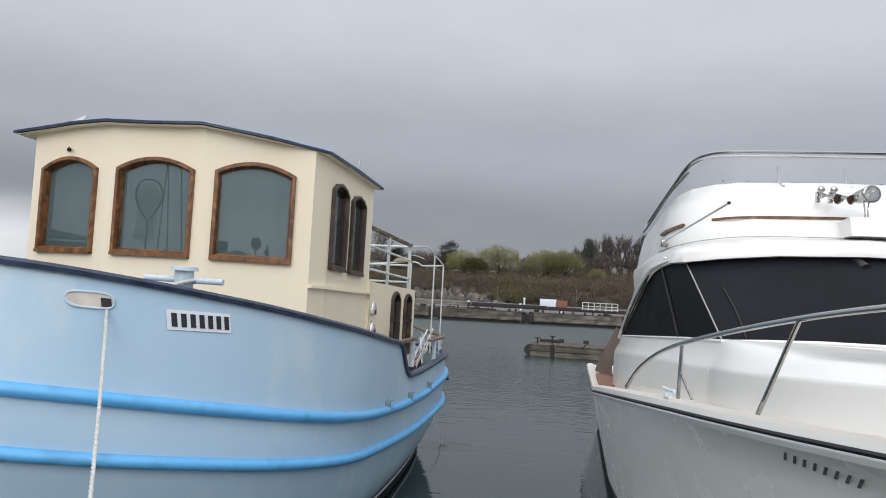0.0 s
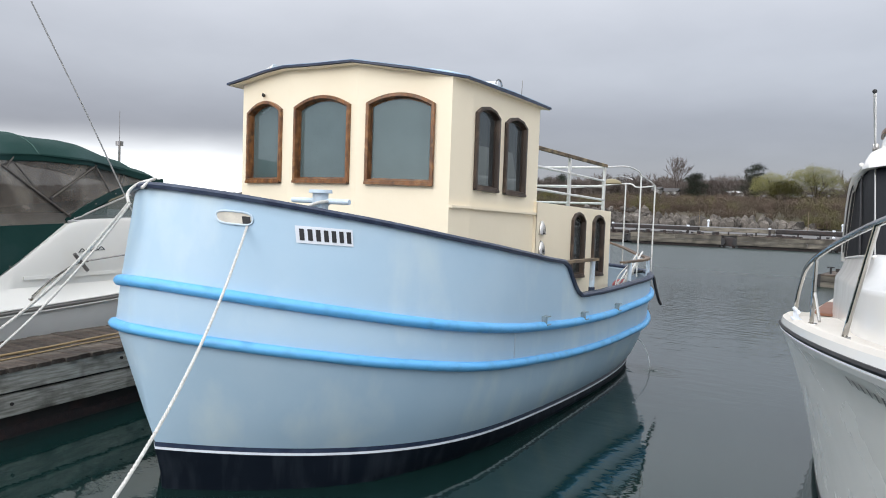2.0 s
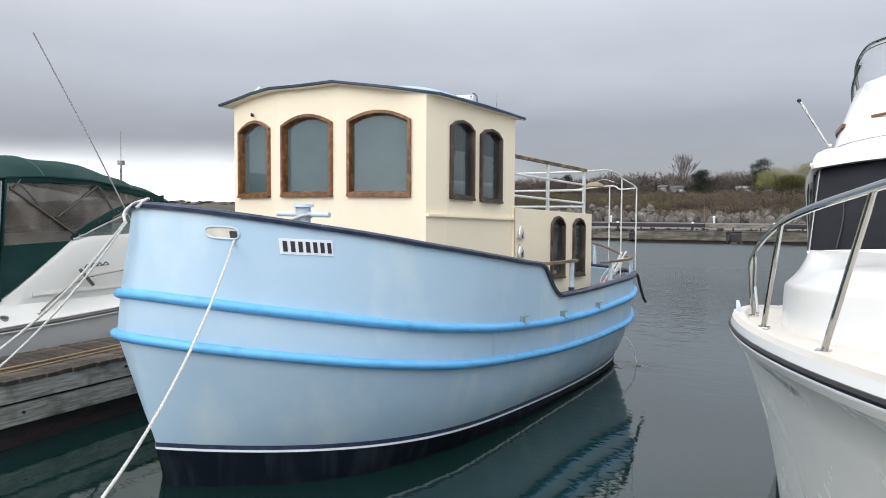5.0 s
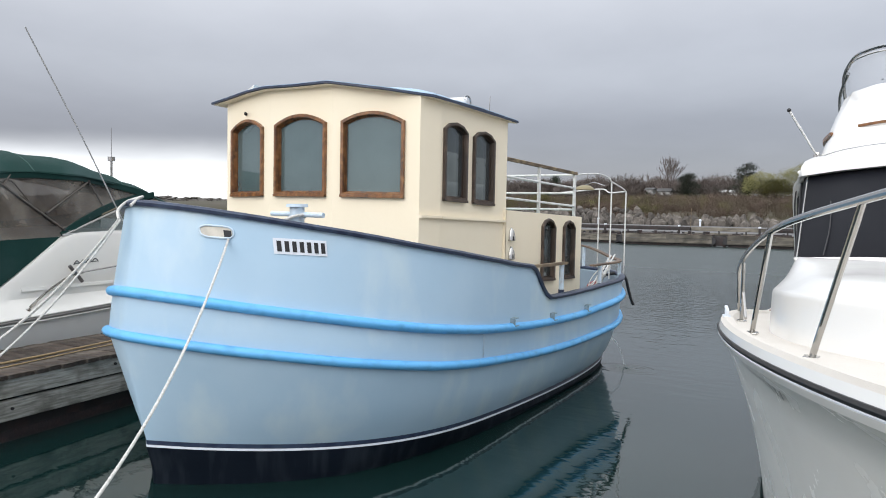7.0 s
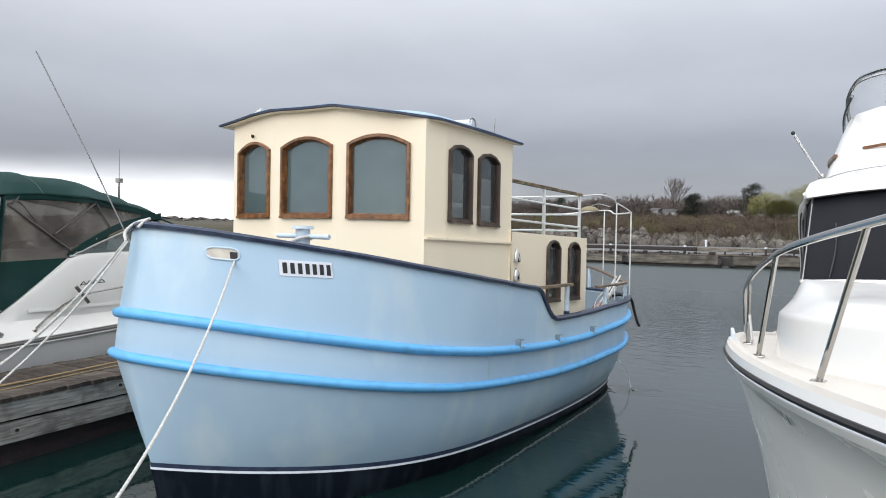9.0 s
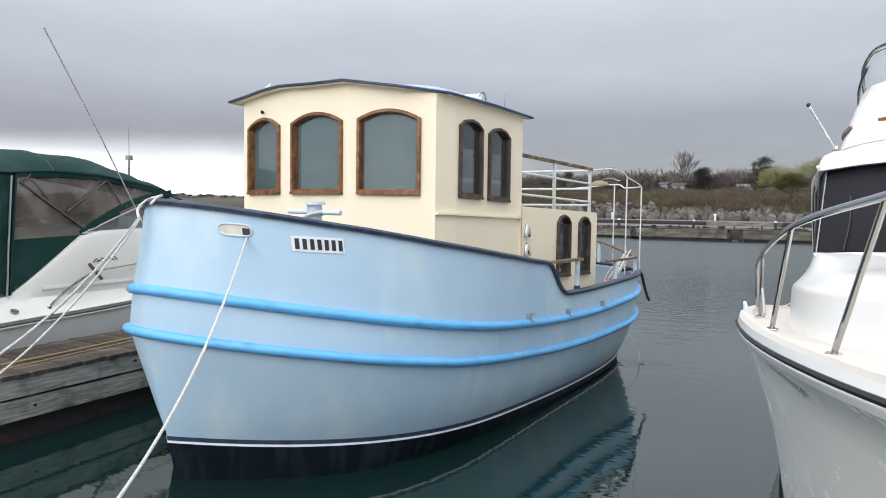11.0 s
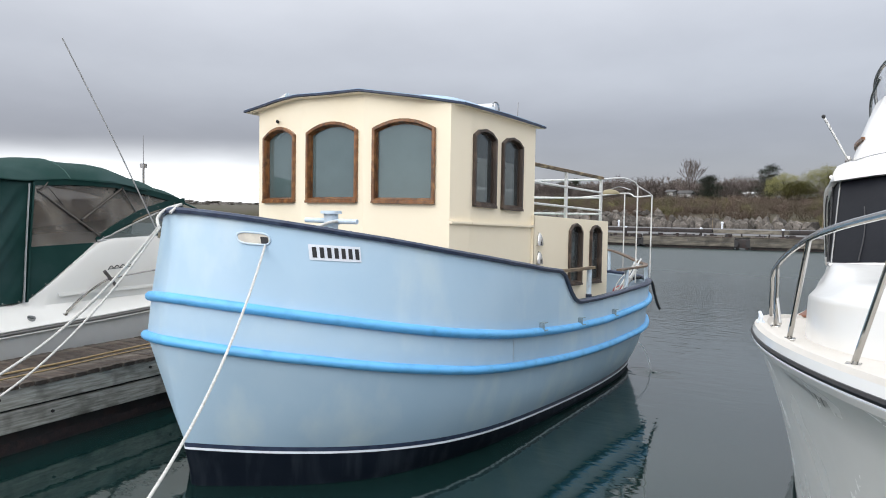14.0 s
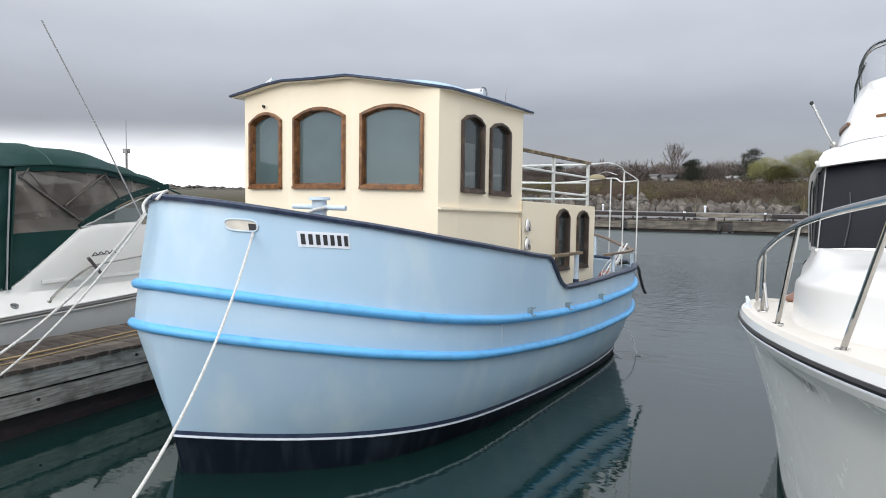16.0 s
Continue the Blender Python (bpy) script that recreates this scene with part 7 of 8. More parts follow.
for px in (-30.5, -17.0, -7.0, 1.2):
    solid("pier_pole", tube([(px, 75.5, 1.3), (px, 75.5, 3.2)], 0.032, 6), OLDWOOD, "thin weathered wooden pole on the pier", "pole", "pier poles")
solid("white_container", boxed((-1.6, 74.5, 1.66), (1.65, 1.6, 0.78), bevel=0.03), WHITEP, "low white box standing on the pier", "container")
solid("orange_container", boxed((-0.2, 74.5, 1.62), (1.05, 1.6, 0.70), bevel=0.03), surf("faded_orange_paint", (0.22, 0.085, 0.055), 0.6, amount=0.4), "low faded orange box standing on the pier", "container")
fence = thing("pier_railing", (3.4, 70, 1.2), "white tube railing at the pier gangway", "railing")
for k in range(7):
    part("post", tube([(1.8 + 0.55 * k, 70, 1.2), (1.8 + 0.55 * k, 70, 1.95)], 0.035, 6), TUBE, fence)
for zz in (1.3, 1.6, 1.93):
    part("bar", tube([(1.8, 70, zz), (5.1, 70, zz)], 0.035, 6), TUBE, fence)


# ---- trees
def limbs(seed, height, spread=0.5, kids=(6, 4, 4, 3), bole=0.30, forks=(0.62, 0.25)):
    """Segments of a bare crown: a short trunk, rising limbs, and finer branches forking from each of them."""
    r = random.Random(seed)
    out = []

    def grow(p, way, ln, rad, lev):
        n = 3 if lev < 2 else 2
        pts = [p]
        for _ in range(n):
            way = (way + Vector((r.gauss(0, 1), r.gauss(0, 1), r.gauss(0, 0.4))) * 0.09 + Vector((0, 0, 0.09))).normalized()
            pts.append(pts[-1] + way * ln / n)
        for i in range(n):
            out.append((pts[i], pts[i + 1], rad * (1 - 0.5 * i / n), rad * (1 - 0.5 * (i + 1) / n), lev))
        if lev == len(kids):
            return
        turn = r.uniform(0, 6.283)
        for k in range(kids[lev]):
            f = 1.0 if k == 0 else r.uniform(forks[0] if lev == 0 else forks[1], 1.0)
            i = min(int(f * n), n - 1)
            o = pts[i].lerp(pts[i + 1], f * n - i)
            a = turn + 6.283 * k / kids[lev] + r.uniform(-0.5, 0.5)
            side_way = way.orthogonal().normalized()
            side_way = Matrix.Rotation(a, 3, way) @ side_way
            w = (way + side_way * spread * (0.35 if k == 0 else r.uniform(0.7, 1.35))).normalized()
            grow(o, w, ln * (1.25 if lev == 0 else 0.62) * r.uniform(0.7, 1.1), rad * (0.55 if k else 0.7), lev + 1)

    grow(Vector((0, 0, 0)), Vector((r.uniform(-0.06, 0.06), r.uniform(-0.06, 0.06), 1)).normalized(), height * bole, height * 0.017, 0)
    k = height / max(s[1].z for s in out)
    return [(a * k, b * k, ra, rb, lev) for a, b, ra, rb, lev in out]


def segs_mesh(name, segs, material, floor_r=0.02, twigs=0):
    """Tapered limbs; on the outermost ones also fans of fine twigs."""
    vs, fs = [], []
    r = random.Random(len(segs))
    last = max(s[4] for s in segs)
    for a, b, ra, rb, lev in segs:
        for _ in range(twigs if lev == last else 0):
            o = a.lerp(b, r.random())
            e = o + ((b - a).normalized() * 1.0 + Vector((r.gauss(0, 0.45), r.gauss(0, 0.45), r.gauss(0.25, 0.3)))) * r.uniform(0.3, 0.75)
            w = Vector((r.uniform(-1, 1), r.uniform(-1, 1), 0)).normalized() * 0.016
            k = len(vs)
            vs += [o - w, o + w, e]
            fs.append((k, k + 1, k + 2))
    for a, b, ra, rb, lev in segs:
        t = (b - a).normalized()
        s = t.orthogonal().normalized()
        w = t.cross(s)
        n = 5 if lev < 2 else 3
        base = len(vs)
        for p, rad in ((a, max(ra, floor_r)), (b, max(rb, floor_r))):
            for k in range(n):
                an = 2 * math.pi * k / n
                vs.append(p + s * math.cos(an) * rad + w * math.sin(an) * rad)
        for k in range(n):
            fs.append((base + k, base + (k + 1) % n, base + n + (k + 1) % n, base + n + k))
    me = bpy.data.meshes.new(name)
    me.from_pydata([tuple(v) for v in vs], [], fs)
    me.materials.append(material)
    return me


def leaves_mesh(name, points, material, per, size, drop, seed, loose=2.4):
    r = random.Random(seed)
    vs, fs = [], []
    for p in points:
        for _ in range(per):
            c = p + Vector((r.gauss(0, 1), r.gauss(0, 1), r.gauss(0, 1) * 0.7 - drop)) * size * loose
            u = Vector((r.gauss(0, 1), r.gauss(0, 1), r.gauss(0, 1))).normalized()
            w = u.orthogonal().normalized()
            s = size * r.uniform(0.5, 1.1)
            b = len(vs)
            vs += [c - u * s * 0.5, c + w * s * 0.3, c + u * s * 0.5, c - w * s * 0.3]
            fs.append((b, b + 1, b + 2, b + 3))
    me = bpy.data.meshes.new(name)
    me.from_pydata([tuple(v) for v in vs], [], fs)
    me.materials.append(material)
    return me


def mesh_part(name, me, parent):
    ob = new(name, me)
    ob.parent = parent
    return ob


TREE_WORDS = {
    "vase": ("tall bare vase-shaped tree standing above the wood", "bare shore trees"),
    "bare": ("bare grey-brown tree in early spring", "bare shore trees"),
    "thicket": ("thin leafless tree in the wood behind the shore", "bare wood trees"),
    "tall": ("tall straight bare tree in a close stand", "bare stand trees"),
    "leafy": ("round tree with fresh yellow-green spring leaves", "green shore trees"),
    "willow": ("small willow with yellow-green young leaves", "green shore trees"),
    "dark": ("dense dark evergreen tree on the shore", "evergreen shore trees"),
    "pine": ("tall pine with layered dark green boughs", "evergreen shore trees"),
}


def dome(r, height, seed):
    """Leaf clusters of a round crown: thickest near a lumpy outer skin, thin and open below."""
    pts = []
    while len(pts) < 1500:
        way = Vector((r.gauss(0, 1), r.gauss(0, 1), r.gauss(0.25, 1))).normalized()
        if way.z < -0.55:
            continue
        lump = 1 + 0.20 * noise.noise(way * 2.2 + Vector((seed, 0, 0))) + 0.12 * noise.noise(way * 5.0 + Vector((0, seed, 0)))
        f = r.random() ** 0.36 * lump
        if way.z < -0.1 and r.random() < 0.5:
            continue
        pts.append(Vector((way.x * f * height * 0.46, way.y * f * height * 0.46, height * (0.50 + 0.42 * f * way.z))))
    return pts


def tree(kind, seed, height):
    label, group = TREE_WORDS[kind]
    t = thing("tree", (0, 0, -60), label, "tree", group)
    r = random.Random(seed)
    if kind in ("dark", "pine"):
        segs = [(Vector((0, 0, 0)), Vector((0, 0, height)), height * 0.018, 0.02, 0)]
        pts = []
        n = 70 if kind == "dark" else 34
        for k in range(n):
            f = (0.10 if kind == "dark" else 0.30) + (0.88 if kind == "dark" else 0.68) * k / n
            if kind == "dark":
                ln = height * 0.27 * math.sin(math.pi * (0.16 + 0.8 * f)) ** 0.8 * r.uniform(0.6, 1.15) + 0.2
            else:
                ln = height * 0.24 * (1.1 - f) ** 0.6 * r.uniform(0.45, 1.2) + 0.2
            a = r.uniform(0, 6.283)
            b0 = Vector((0, 0, height * f))
            e = b0 + Vector((math.cos(a) * ln, math.sin(a) * ln, ln * (r.uniform(0.1, 0.6) if kind == "dark" else r.uniform(-0.05, 0.3))))
            segs.append((b0, e, 0.05, 0.02, 2))
            pts += [b0.lerp(e, q) for q in ((0.3, 0.55, 0.8, 1.0) if kind == "dark" else (0.55, 0.75, 0.92, 1.0))]
        mesh_part("trunk", segs_mesh("trunk", segs, BARK), t)
        mesh_part("crown", leaves_mesh("crown", pts, PINE, 55, 0.17, 0.0, seed), t)
        return t
    shape = {"vase": (0.42, (4, 5, 4, 3), 0.42, (0.93, 0.45)), "bare": (0.55, (6, 4, 4, 3), 0.26), "thicket": (0.6, (6, 4, 4), 0.30), "tall": (0.34, (7, 4, 4), 0.55),
             "leafy": (0.80, (8, 5, 4, 3), 0.16), "willow": (0.75, (6, 4, 4), 0.2)}[kind]
    segs = limbs(seed, height, *shape)
    last = len(shape[1])
    mesh_part("trunk", segs_mesh("trunk", [s for s in segs if s[4] < 2], BARK), t)
    if kind in ("leafy", "willow"):
        tips = dome(r, height, seed) if kind == "leafy" else [a.lerp(b, r.random()) for a, b, ra, rb, lev in segs if lev >= last - 1]
        mesh_part("boughs", segs_mesh("boughs", [q for q in segs if q[4] == 2 and math.hypot(q[1].x, q[1].y) < 0.36 * height and q[1].z < 0.8 * height], TWIG, 0.014), t)
        mesh_part("crown", leaves_mesh("crown", tips, LEAFY, 46 if kind == "willow" else 26, 0.115, 0.0 if kind == "leafy" else 1.2, seed, 4.5 if kind == "willow" else 1.9), t)
    else:
        mesh_part("crown", segs_mesh("crown", [s for s in segs if s[4] >= 2], TWIG, 0.009 if kind == "vase" else 0.014, 3 if kind == "vase" else 11 if last == 3 else 6), t)
    return t


HEIGHT = {"vase": 10, "bare": 8, "thicket": 7, "tall": 10, "leafy": 7.5, "willow": 3, "dark": 7, "pine": 8}
PROTO = {kind: [tree(kind, seed, HEIGHT[kind]) for seed in seeds] for kind, seeds in (
    ("vase", (5,)), ("bare", (17, 31, 44)), ("thicket", (3, 8, 12, 19)), ("tall", (2, 6)), ("leafy", (7, 9, 15)), ("willow", (21,)), ("dark", (8, 13)), ("pine", (4,)))}
USED = set()


def plant(kind, x, y, top, wide=1.0, variant=None):
    """Sets a tree of a kind at x, y with its tip at a height."""
    k = rs.randrange(len(PROTO[kind])) if variant is None else variant
    src = PROTO[kind][k]
    z = ground_z(x, y)
    s = (top - z) / HEIGHT[kind]
    m = Matrix.Translation((x, y, z - 0.1)) @ Matrix.Rotation(rs.uniform(0, 6.28), 4, "Z")
    if src.name in USED:
        ob = copy_thing(src, m)
    else:
        ob = src
        USED.add(src.name)
        ob.matrix_basis = m
    ob.scale = (s * wide, s * wide, s)
    return ob


for kind, x, y, top, wide in (
        ("vase", -38.1, 140, 14.1, 0.95), ("dark", -29.6, 121, 9.4, 1.35), ("bare", -30.7, 136, 10.0, 1.0), ("bare", -28.4, 137, 8.8, 1.2), ("dark", -27.4, 131, 7.7, 0.9), ("bare", -26.4, 130, 8.6, 1.3),
        ("bare", -23.4, 131, 10.7, 1.05), ("bare", -22.6, 132, 10.2, 1.0), ("pine", -19.7, 116, 10.7, 1.25), ("leafy", -16.6, 112, 9.6, 1.15), ("leafy", -14.4, 110, 8.4, 1.1), ("leafy", -11.1, 112, 10.6, 1.3),
        ("bare", -9.1, 140, 11.1, 1.1), ("bare", -7.6, 138, 10.2, 1.1), ("leafy", -3.7, 113, 10.2, 1.2), ("leafy", -0.8, 113, 10.3, 1.2), ("dark", 3.4, 139, 13.6, 0.7),
        ("tall", 1.2, 145, 13.0, 1.0), ("tall", 2.6, 146, 13.6, 1.0), ("tall", 4.8, 145, 14.6, 1.0), ("tall", 6.2, 147, 15.2, 1.0), ("tall", 7.4, 145, 15.6, 1.0), ("tall", 8.6, 146, 15.9, 1.0), ("tall", 9.8, 145, 15.7, 1.0),
        ("tall", 11.0, 147, 15.4, 1.0), ("tall", 12.3, 145, 15.0, 1.0), ("dark", 14.2, 143, 15.0, 0.8), ("tall", 15.4, 146, 15.2, 1.0), ("tall", 17.2, 145, 15.0, 1.0), ("bare", 2.2, 128, 9.6, 1.2), ("bare", 5.6, 127, 10.4, 1.2), ("bare", 9.0, 127, 10.6, 1.2), ("bare", 12.4, 128, 10.8, 1.2),
        ("bare", -51.2, 150, 11.2, 1.15), ("bare", -53.6, 149, 10.4, 1.1), ("bare", -61.0, 160, 12.3, 1.3), ("bare", -58.4, 158, 11.4, 1.2), ("dark", -66.0, 148, 10.8, 1.0), ("dark", -70.2, 150, 10.2, 1.0), ("dark", -57.2, 146, 9.6, 0.8),
        ("leafy", -3.2, 118, 7.0, 0.9), ("leafy", 4.2, 112, 7.4, 1.0), ("leafy", -10.8, 116, 6.6, 0.9),
        ("dark", -35.1, 117, 6.4, 0.45), ("willow", -43.2, 94, 5.9, 1.2), ("willow", -42.2, 95, 5.2, 1.1), ("willow", -35.6, 94, 4.8, 0.8), ("willow", -31.2, 95, 4.5, 0.7)):
    plant(kind, x, y, top, wide)
def wood_top(x):
    """Height of the wood's edge along the shore: taller to the west and on the rise in the east."""
    return 9.9 if x < -26 else 8.2 if x < -2 else 10.9


for k in range(180):
    xx = -112 + 134 * (k + rs.random()) / 180
    plant("thicket", xx, rs.uniform(138, 158), wood_top(xx) + rs.uniform(-1.1, 0.9), 1.5)
for k in range(56):
    xx = -84 + 102 * (k + rs.random()) / 56
    plant("thicket", xx, rs.uniform(122, 134), rs.uniform(5.8, 7.4) + (1.2 if xx > -4 or xx < -36 else 0), 1.8)


def build_back_wood(count):
    """The depth of the wood, behind the trees at its edge: many leafless crowns in one mass."""
    src = []
    for t in PROTO["thicket"]:
        vs, fs = [], []
        for c in t.children:
            b = len(vs)
            vs += [tuple(v.co) for v in c.data.vertices]
            fs += [tuple(b + q for q in p.vertices) for p in c.data.polygons]
        src.append((vs, fs))
    allv, allf = [], []
    for k in range(count):
        x, y = -130 + 156 * (k + rs.random()) / count, rs.uniform(160, 188)
        vs, fs = src[k % len(src)]
        z = ground_z(x, y) - 0.1
        h = (wood_top(x) + rs.uniform(0.4, 1.9) - z) / HEIGHT["thicket"]
        ca, sa = math.cos(k * 2.4) * h * 1.8, math.sin(k * 2.4) * h * 1.8
        b = len(allv)
        allv += [(x + ca * p[0] - sa * p[1], y + sa * p[0] + ca * p[1], z + h * p[2]) for p in vs]
        allf += [tuple(b + q for q in f) for f in fs]
    me = bpy.data.meshes.new("back_wood")
    me.from_pydata(allv, [], allf)
    me.materials.append(TWIG)
    tagged(new("back_wood", me), "close grey-brown leafless wood behind the shore trees", "woods", kind="stuff")


build_back_wood(120)


# brushwood: many-stemmed bushes over the bank, twigs with fine buds
def build_scrub(name, count, tall, base, second, third, label, seed, keep):
    r = random.Random(seed)
    vs, fs = [], []
    made = 0
    while made < count:
        y = 80.6 + 55 * r.random() ** 1.25
        x = 2 + (y * 0.62) * r.uniform(-1.0, 0.3)
        if y < 83.5 and x < -8:
            continue
        if not keep(x, y, noise.noise(Vector((x * 0.11, y * 0.06, 5)))):
            continue
        made += 1
        z = ground_z(x, y) - 0.1
        h = tall * r.uniform(0.55, 1.1) * (0.62 + 0.38 * min(1, (y - 83) / 14))
        for _ in range(16):
            a = r.uniform(0, 6.283)
            lean = r.uniform(0.05, 0.7)
            o = Vector((x + r.gauss(0, 0.25), y + r.gauss(0, 0.25), z))
            w = Vector((math.cos(a) * lean, math.sin(a) * lean, 1)).normalized() * h * r.uniform(0.55, 1.05)
            tips = [(o, o + w, 0.032)]
            for _ in range(4):
                f = r.uniform(0.3, 0.95)
                b2 = r.uniform(0, 6.283)
                tips.append((o + w * f, o + w * f + Vector((math.cos(b2) * 0.7, math.sin(b2) * 0.7, r.uniform(0.4, 1))) * h * 0.24, 0.022))
            for p, q, wd in tips:
                s = Vector((r.uniform(-1, 1), r.uniform(-0.3, 0.3), 0)).normalized() * wd
                b = len(vs)
                vs += [p - s, p + s, q]
                fs.append((b, b + 1, b + 2))
                for _ in range(3):
                    c = p.lerp(q, r.uniform(0.35, 1.0)) + Vector((r.gauss(0, 0.12), r.gauss(0, 0.12), r.gauss(0, 0.1)))
                    u = Vector((r.gauss(0, 1), r.gauss(0, 1), r.gauss(0, 1))).normalized() * 0.07
                    v = u.orthogonal().normalized() * 0.035
                    b = len(vs)
                    vs += [c - u, c + v, c + u]
                    fs.append((b, b + 1, b + 2))
    me = bpy.data.meshes.new(name)
    me.from_pydata([tuple(v) for v in vs], [], fs)
    me.materials.append(surf(name + "_twigs", base, 0.95, second=second, amount=0.95, scale=0.16, stain=third, stain_amount=0.8, stain_scale=0.35))
    tagged(new(name, me), label, "bushes", kind="stuff")


build_scrub("brushwood", 1700, 2.1, (0.096, 0.066, 0.050), (0.070, 0.060, 0.036), (0.118, 0.082, 0.066), "brown leafless brushwood covering the bank", 23, lambda x, y, q: True)
build_scrub("budding_bushes", 420, 2.2, (0.102, 0.090, 0.038), (0.076, 0.072, 0.030), (0.115, 0.095, 0.048), "olive budding bushes scattered through the brushwood", 29, lambda x, y, q: q > 0.12)


# ---- houses among the trees
def cottage(x, y, w, d, h, top_h, roof_col=SHINGLE, label="small white house with a grey roof among the trees"):
    z = ground_z(x, y)
    t = thing("house", (x, y, z), label, "house", "houses on the bank")
    wl_ob = part("wall", boxed((x, y, z + h / 2), (w, d, h)), HOUSE, t)
    bm = bmesh.new()
    prism(bm, [(x - w / 2 - 0.3, y - d / 2 - 0.3, z + h), (x - w / 2 - 0.3, y + d / 2 + 0.3, z + h), (x - w / 2 - 0.3, y, z + h + top_h)], (w + 0.6, 0, 0))
    part("roof", bm, roof_col, t)
    for k in range(max(2, int(w / 2.2))):
        wx = x - w / 2 + (k + 0.5) * w / max(2, int(w / 2.2))
        part("window", boxed((wx, y - d / 2 - 0.02, z + h * 0.55), (0.9, 0.06, 1.1)), SMOKE, wl_ob)
    return t


cottage(-40.9, 137, 1.3, 2.0, 3.1, 0.4)
cottage(-38.1, 137, 2.2, 2.0, 2.7, 0.6)
cottage(-26.4, 136, 2.6, 1.8, 2.3, 0.4, HOUSE, "low white shed with a pale roof among the trees")
cottage(-20.4, 136, 4.2, 2.0, 1.6, 0.4, SHINGLE, "long low house with a grey roof behind brushwood")
cottage(-17.2, 136, 2.4, 2, 1.9, 0.4)
cottage(-13.2, 136, 2.8, 2, 1.8, 0.4)
cottage(-0.3, 136, 1.6, 2, 2.3, 0.4)
cottage(8.5, 146, 5.0, 2, 2.0, 0.6, SHINGLE, "grey house half hidden by bare trees")


# ---- distant hill across the lake
def build_hill():
    """A low ridge closed by woods: a rough slope and many uneven crowns along it."""
    bm = bmesh.new()
    rows = [[] for _ in range(7)]

    def ridge(i):
        return (6.6 + 2.0 * noise.noise(Vector((i * 0.022, 0, 4))) + 0.8 * noise.noise(Vector((i * 0.13, 2, 4)))) * min(1, 0.35 + i / 240)
    for i in range(481):
        a = radians(26 + i * 0.155)
        for j in range(7):
            dd = 330 + 10 * j
            rows[j].append((2.5 - math.sin(a) * dd, math.cos(a) * dd, -0.5 + (ridge(i) + 1.4) * (j / 6) ** 0.7 + (0.5 * noise.noise(Vector((i * 0.9, j * 2.0, 8))) if j else 0)))
    grid(bm, rows)
    wood = surf("distant_woods", (0.046, 0.041, 0.036), 0.95, second=(0.074, 0.065, 0.057), amount=0.9, scale=0.15, stain=(0.045, 0.047, 0.034), stain_amount=0.7, stain_scale=0.08)
    tagged(new("far_hill", mesh_of(bm, "far_hill", wood, 0)), "low wooded hill far across the water", "backdrop", kind="structure")
    r = random.Random(5)
    vs, fs = [], []
    for _ in range(4200):
        i = r.uniform(0, 480)
        a = radians(26 + i * 0.155)
        f = r.random() ** 0.7
        dd = 328 + 62 * f
        z = -0.5 + (ridge(i) + 1.4) * f ** 0.7
        w, h = r.uniform(1.4, 3.4), r.uniform(0.7, 1.5)
        c = Vector((2.5 - math.sin(a) * dd, math.cos(a) * dd, z - 0.4))
        b = len(vs)
        for k in range(5):
            an = k * 1.2566 + r.uniform(-0.4, 0.4)
            vs.append(c + Vector((math.cos(an) * w * r.uniform(0.6, 1.1), math.sin(an) * w * r.uniform(0.6, 1.1), h * r.uniform(0.55, 0.85))))
        vs += [c + Vector((r.uniform(-0.4, 0.4), r.uniform(-0.4, 0.4), h)), c]
        for k in range(5):
            fs += [(b + k, b + (k + 1) % 5, b + 5), (b + (k + 1) % 5, b + k, b + 6)]
    me = bpy.data.meshes.new("far_woods")
    me.from_pydata([tuple(v) for v in vs], [], fs)
    me.materials.append(surf("distant_crowns", (0.085, 0.072, 0.060), 0.95, second=(0.05, 0.046, 0.035), amount=0.9, scale=0.35, stain=(0.13, 0.115, 0.10), stain_amount=0.6, stain_scale=0.5))
    tagged(new("far_woods", me), "grey-brown leafless woods on the hill across the water", "woods", kind="stuff")


build_hill()

# ---------------------------------------------------------------- main dock under the viewer
quay = thing("main_dock", (0, 0, 0.5), "grey timber main dock where the boats tie up", "dock", kind="structure")
rd = random.Random(77)
part("float_timber", boxed((0, -0.95, 0.15), (24, 3.4, 0.5)), DARKTIMBER, quay)
for k in range(2):
    for i in range(6):
        part("plank", rough_plank(Vector((-10 + 4 * i, 0.83, 0.44 - 0.24 * k)), (3.97, 0.06, 0.22), 10 * i + k, Matrix.Identity(4), 0.01), PLANK, quay)
for i in range(120):
    part("board", boxed((-11.9 + 0.2 * i, -0.95, 0.55 + rd.uniform(-0.003, 0.003)), (0.19, 3.56, 0.045)), PLANK, quay)
for cx_ in (-3.03, 0.25):
    bm = boxed((cx_, 0.76, 0.585), (0.30, 0.10, 0.02), bevel=0.004)
    for d in (-0.06, 0.06):
        cyl(bm, (cx_ + d, 0.76, 0.59), (cx_ + d, 0.76, 0.66), 0.02, seg=10)
    sweep(bm, [(cx_ - 0.18, 0.76, 0.67), (cx_, 0.76, 0.665), (cx_ + 0.18, 0.76, 0.67)], ring(0.02, 8))
    solid("dock_cleat", bm, BLACK, "dark iron mooring cleat on the main dock edge", "cleat", "dock cleats")

# landing net and rods standing on the dock, seen in the wheelhouse glass
net = thing("landing_net", (-5.95, -0.95, 0.57), "landing net with dark hoop standing on the dock", "net")
part("handle", tube([(-5.95, -0.95, 0.57), (-5.95, -0.97, 3.15)], 0.014, 8), BLACK, net)
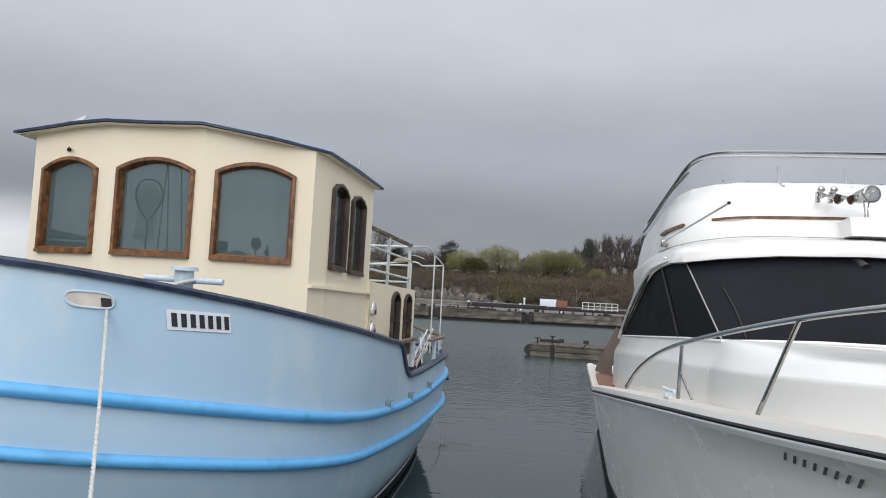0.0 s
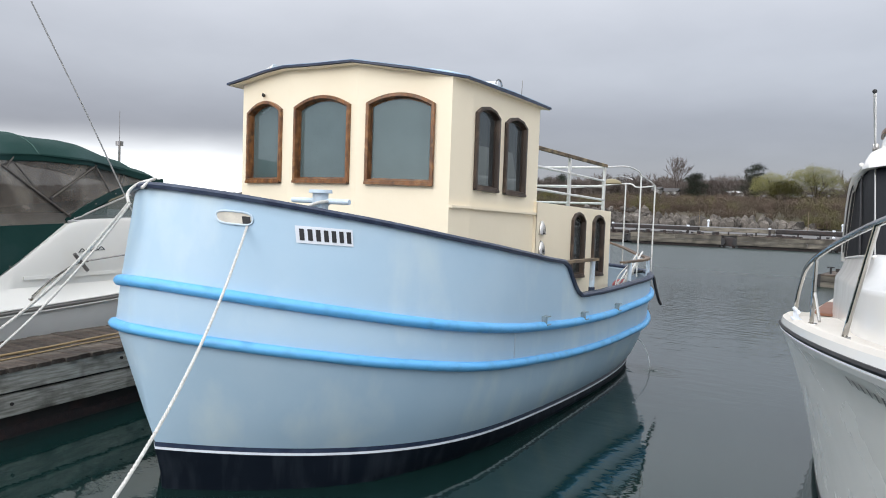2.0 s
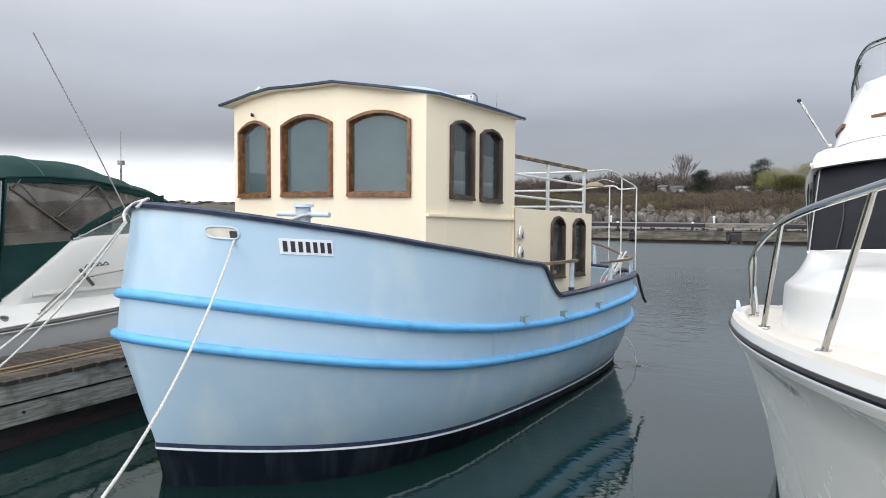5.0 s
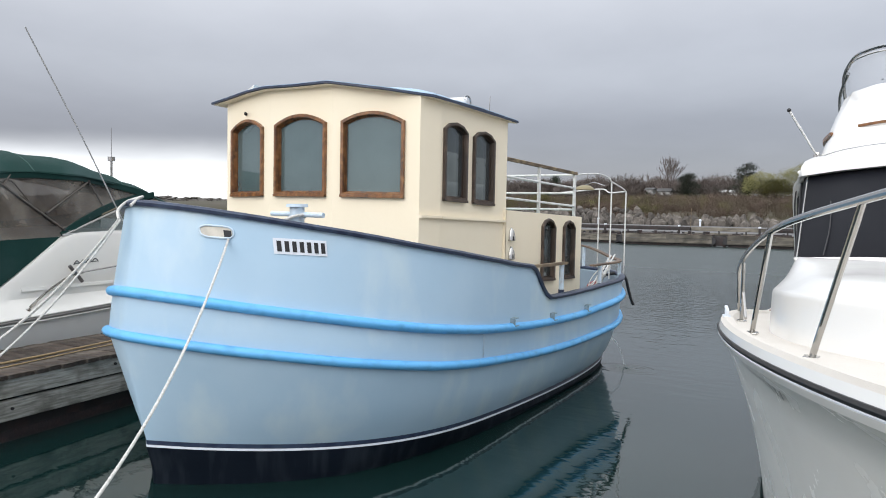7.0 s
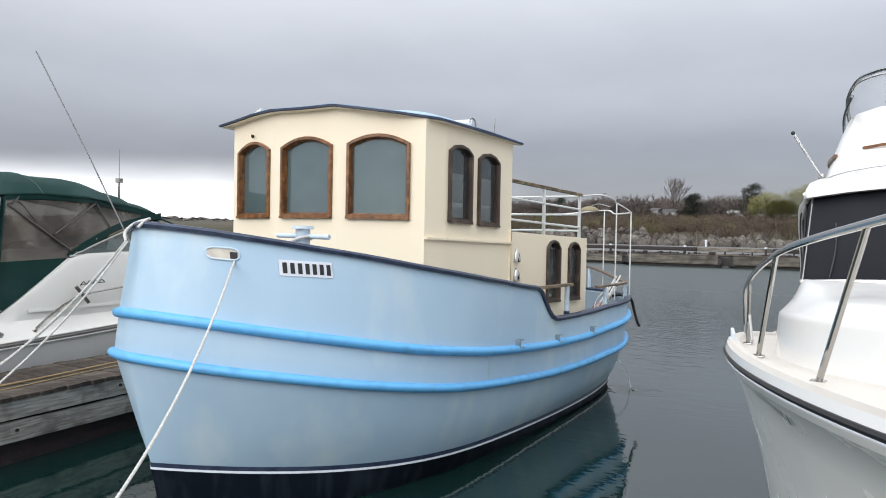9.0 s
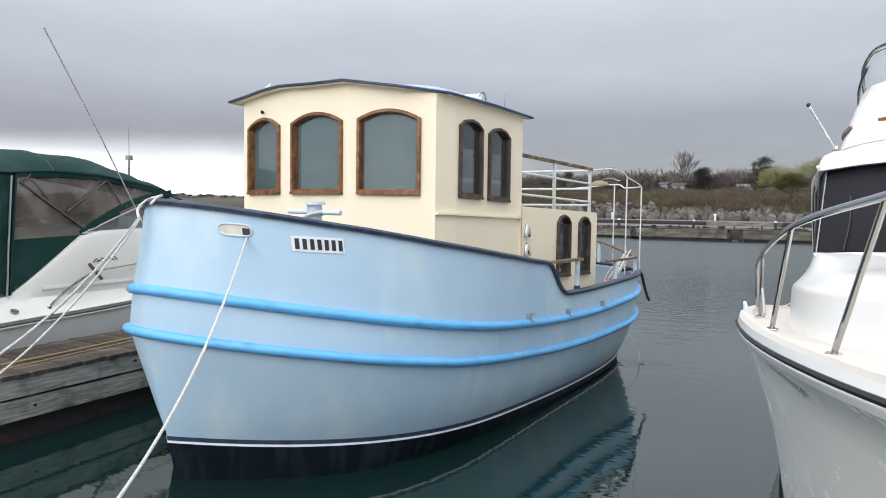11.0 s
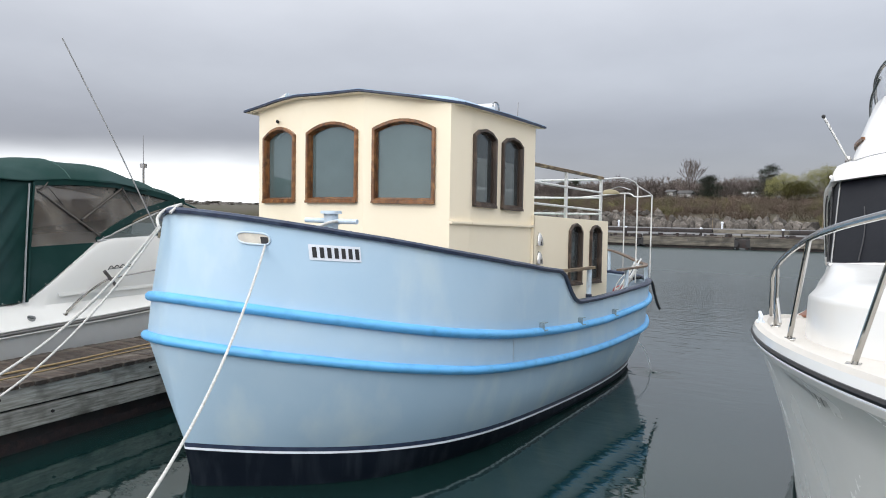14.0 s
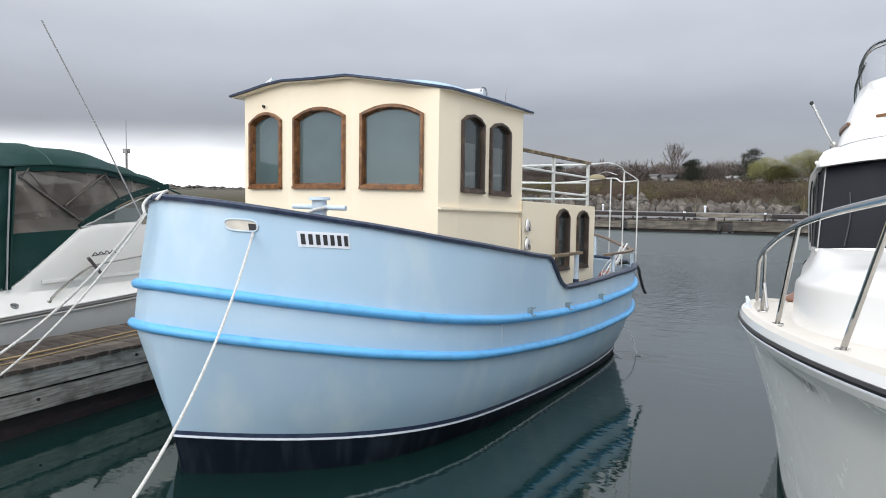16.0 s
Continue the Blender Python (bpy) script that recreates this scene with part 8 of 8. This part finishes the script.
hoop = [(0.0, 0.0), (0.10, 0.12), (0.2, 0.32), (0.21, 0.5), (0.13, 0.66), (0.0, 0.70), (-0.13, 0.66), (-0.21, 0.5), (-0.2, 0.32), (-0.10, 0.12)]
HW = Vector((0.82, -0.5, 0)).normalized()
at = lambda u, v, d: Vector((-5.95, -0.97, 3.15)) + HW * u + Vector((0, 0, v)) + Vector((-0.5, -0.82, 0)).normalized() * d
part("hoop", tube(smooth_path([at(u, v, 0) for u, v in hoop], 6, True), 0.014, 8, True), BLACK, net)
bm = bmesh.new()
for k in range(15):
    f = k / 14
    u = -0.19 + 0.38 * f
    sweep(bm, smooth_path([at(u, 0.35 + 0.3 * (1 - (u / 0.22) ** 2), 0), at(u * 0.8, 0.1, 0.15), at(u * 0.9 - 0.05, -0.35, 0.18)], 5), ring(0.004, 4))
for k in range(12):
    v = 0.5 - 0.075 * k
    sweep(bm, smooth_path([at(-0.2, v, 0.02), at(0, v - 0.06, 0.16), at(0.2, v, 0.02)], 5), ring(0.004, 4))
part("mesh_bag", bm, surf("grey_net", (0.10, 0.10, 0.11), 0.8), net)
for dx_, lean_ in ((0.18, 0.06), (0.36, -0.12), (0.62, -0.14), (0.86, 0.02)):
    x0 = -5.95 + dx_
    solid("fishing_rod", tube([(x0 - lean_, -1.05, 0.57), (x0, -1.05, 2.7), (x0 + lean_, -1.08, 4.3)], 0.009, 6), BLACK, "thin dark fishing rod standing in a holder on the dock", "fishing rod", "fishing rods")
# low shed on the shore behind the viewer
bm = bmesh.new()
grid(bm, [[(-200, -20, -0.5), (200, -20, -0.5)], [(-200, -20.1, 0.8), (200, -20.1, 0.8)], [(-200, -400, 1.5), (200, -400, 1.5)]])
tagged(new("shore_ground", mesh_of(bm, "shore_ground", CONCRETE, 0)), "grey paved shore behind the main dock", "ground", kind="structure")
shed = thing("shore_shed", (3.9, -32, 0.8), "low shed with a dark pitched roof behind the dock", "shed")
part("wall", boxed((3.9, -33, 1.9), (4.8, 6, 2.4)), HOUSE, shed)
bm = bmesh.new()
prism(bm, [(1.2, -29.6, 3.0), (6.6, -29.6, 3.0), (3.9, -29.6, 3.9)], (0, -7, 0))
part("roof", bm, BLACK, shed, "dark pitched roof")
part("chimney", boxed((3.2, -30.5, 3.9), (0.5, 0.5, 0.9)), BLACK, shed)
for dx_, rr in ((4.95, 0.4), (5.6, 0.22)):
    d_ob = solid("roof_dish", ball(bmesh.new(), (dx_, -30.0, 4.35 if rr > 0.3 else 3.9), rr, 0.7, 0.25, 1), BLACK, "dark dish aerial on the shed roof", "dish", "roof dishes")
    part("mast", tube([(dx_, -30.0, 3.1), (dx_, -30.0, 4.3)], 0.05, 6), BLACK, d_ob)
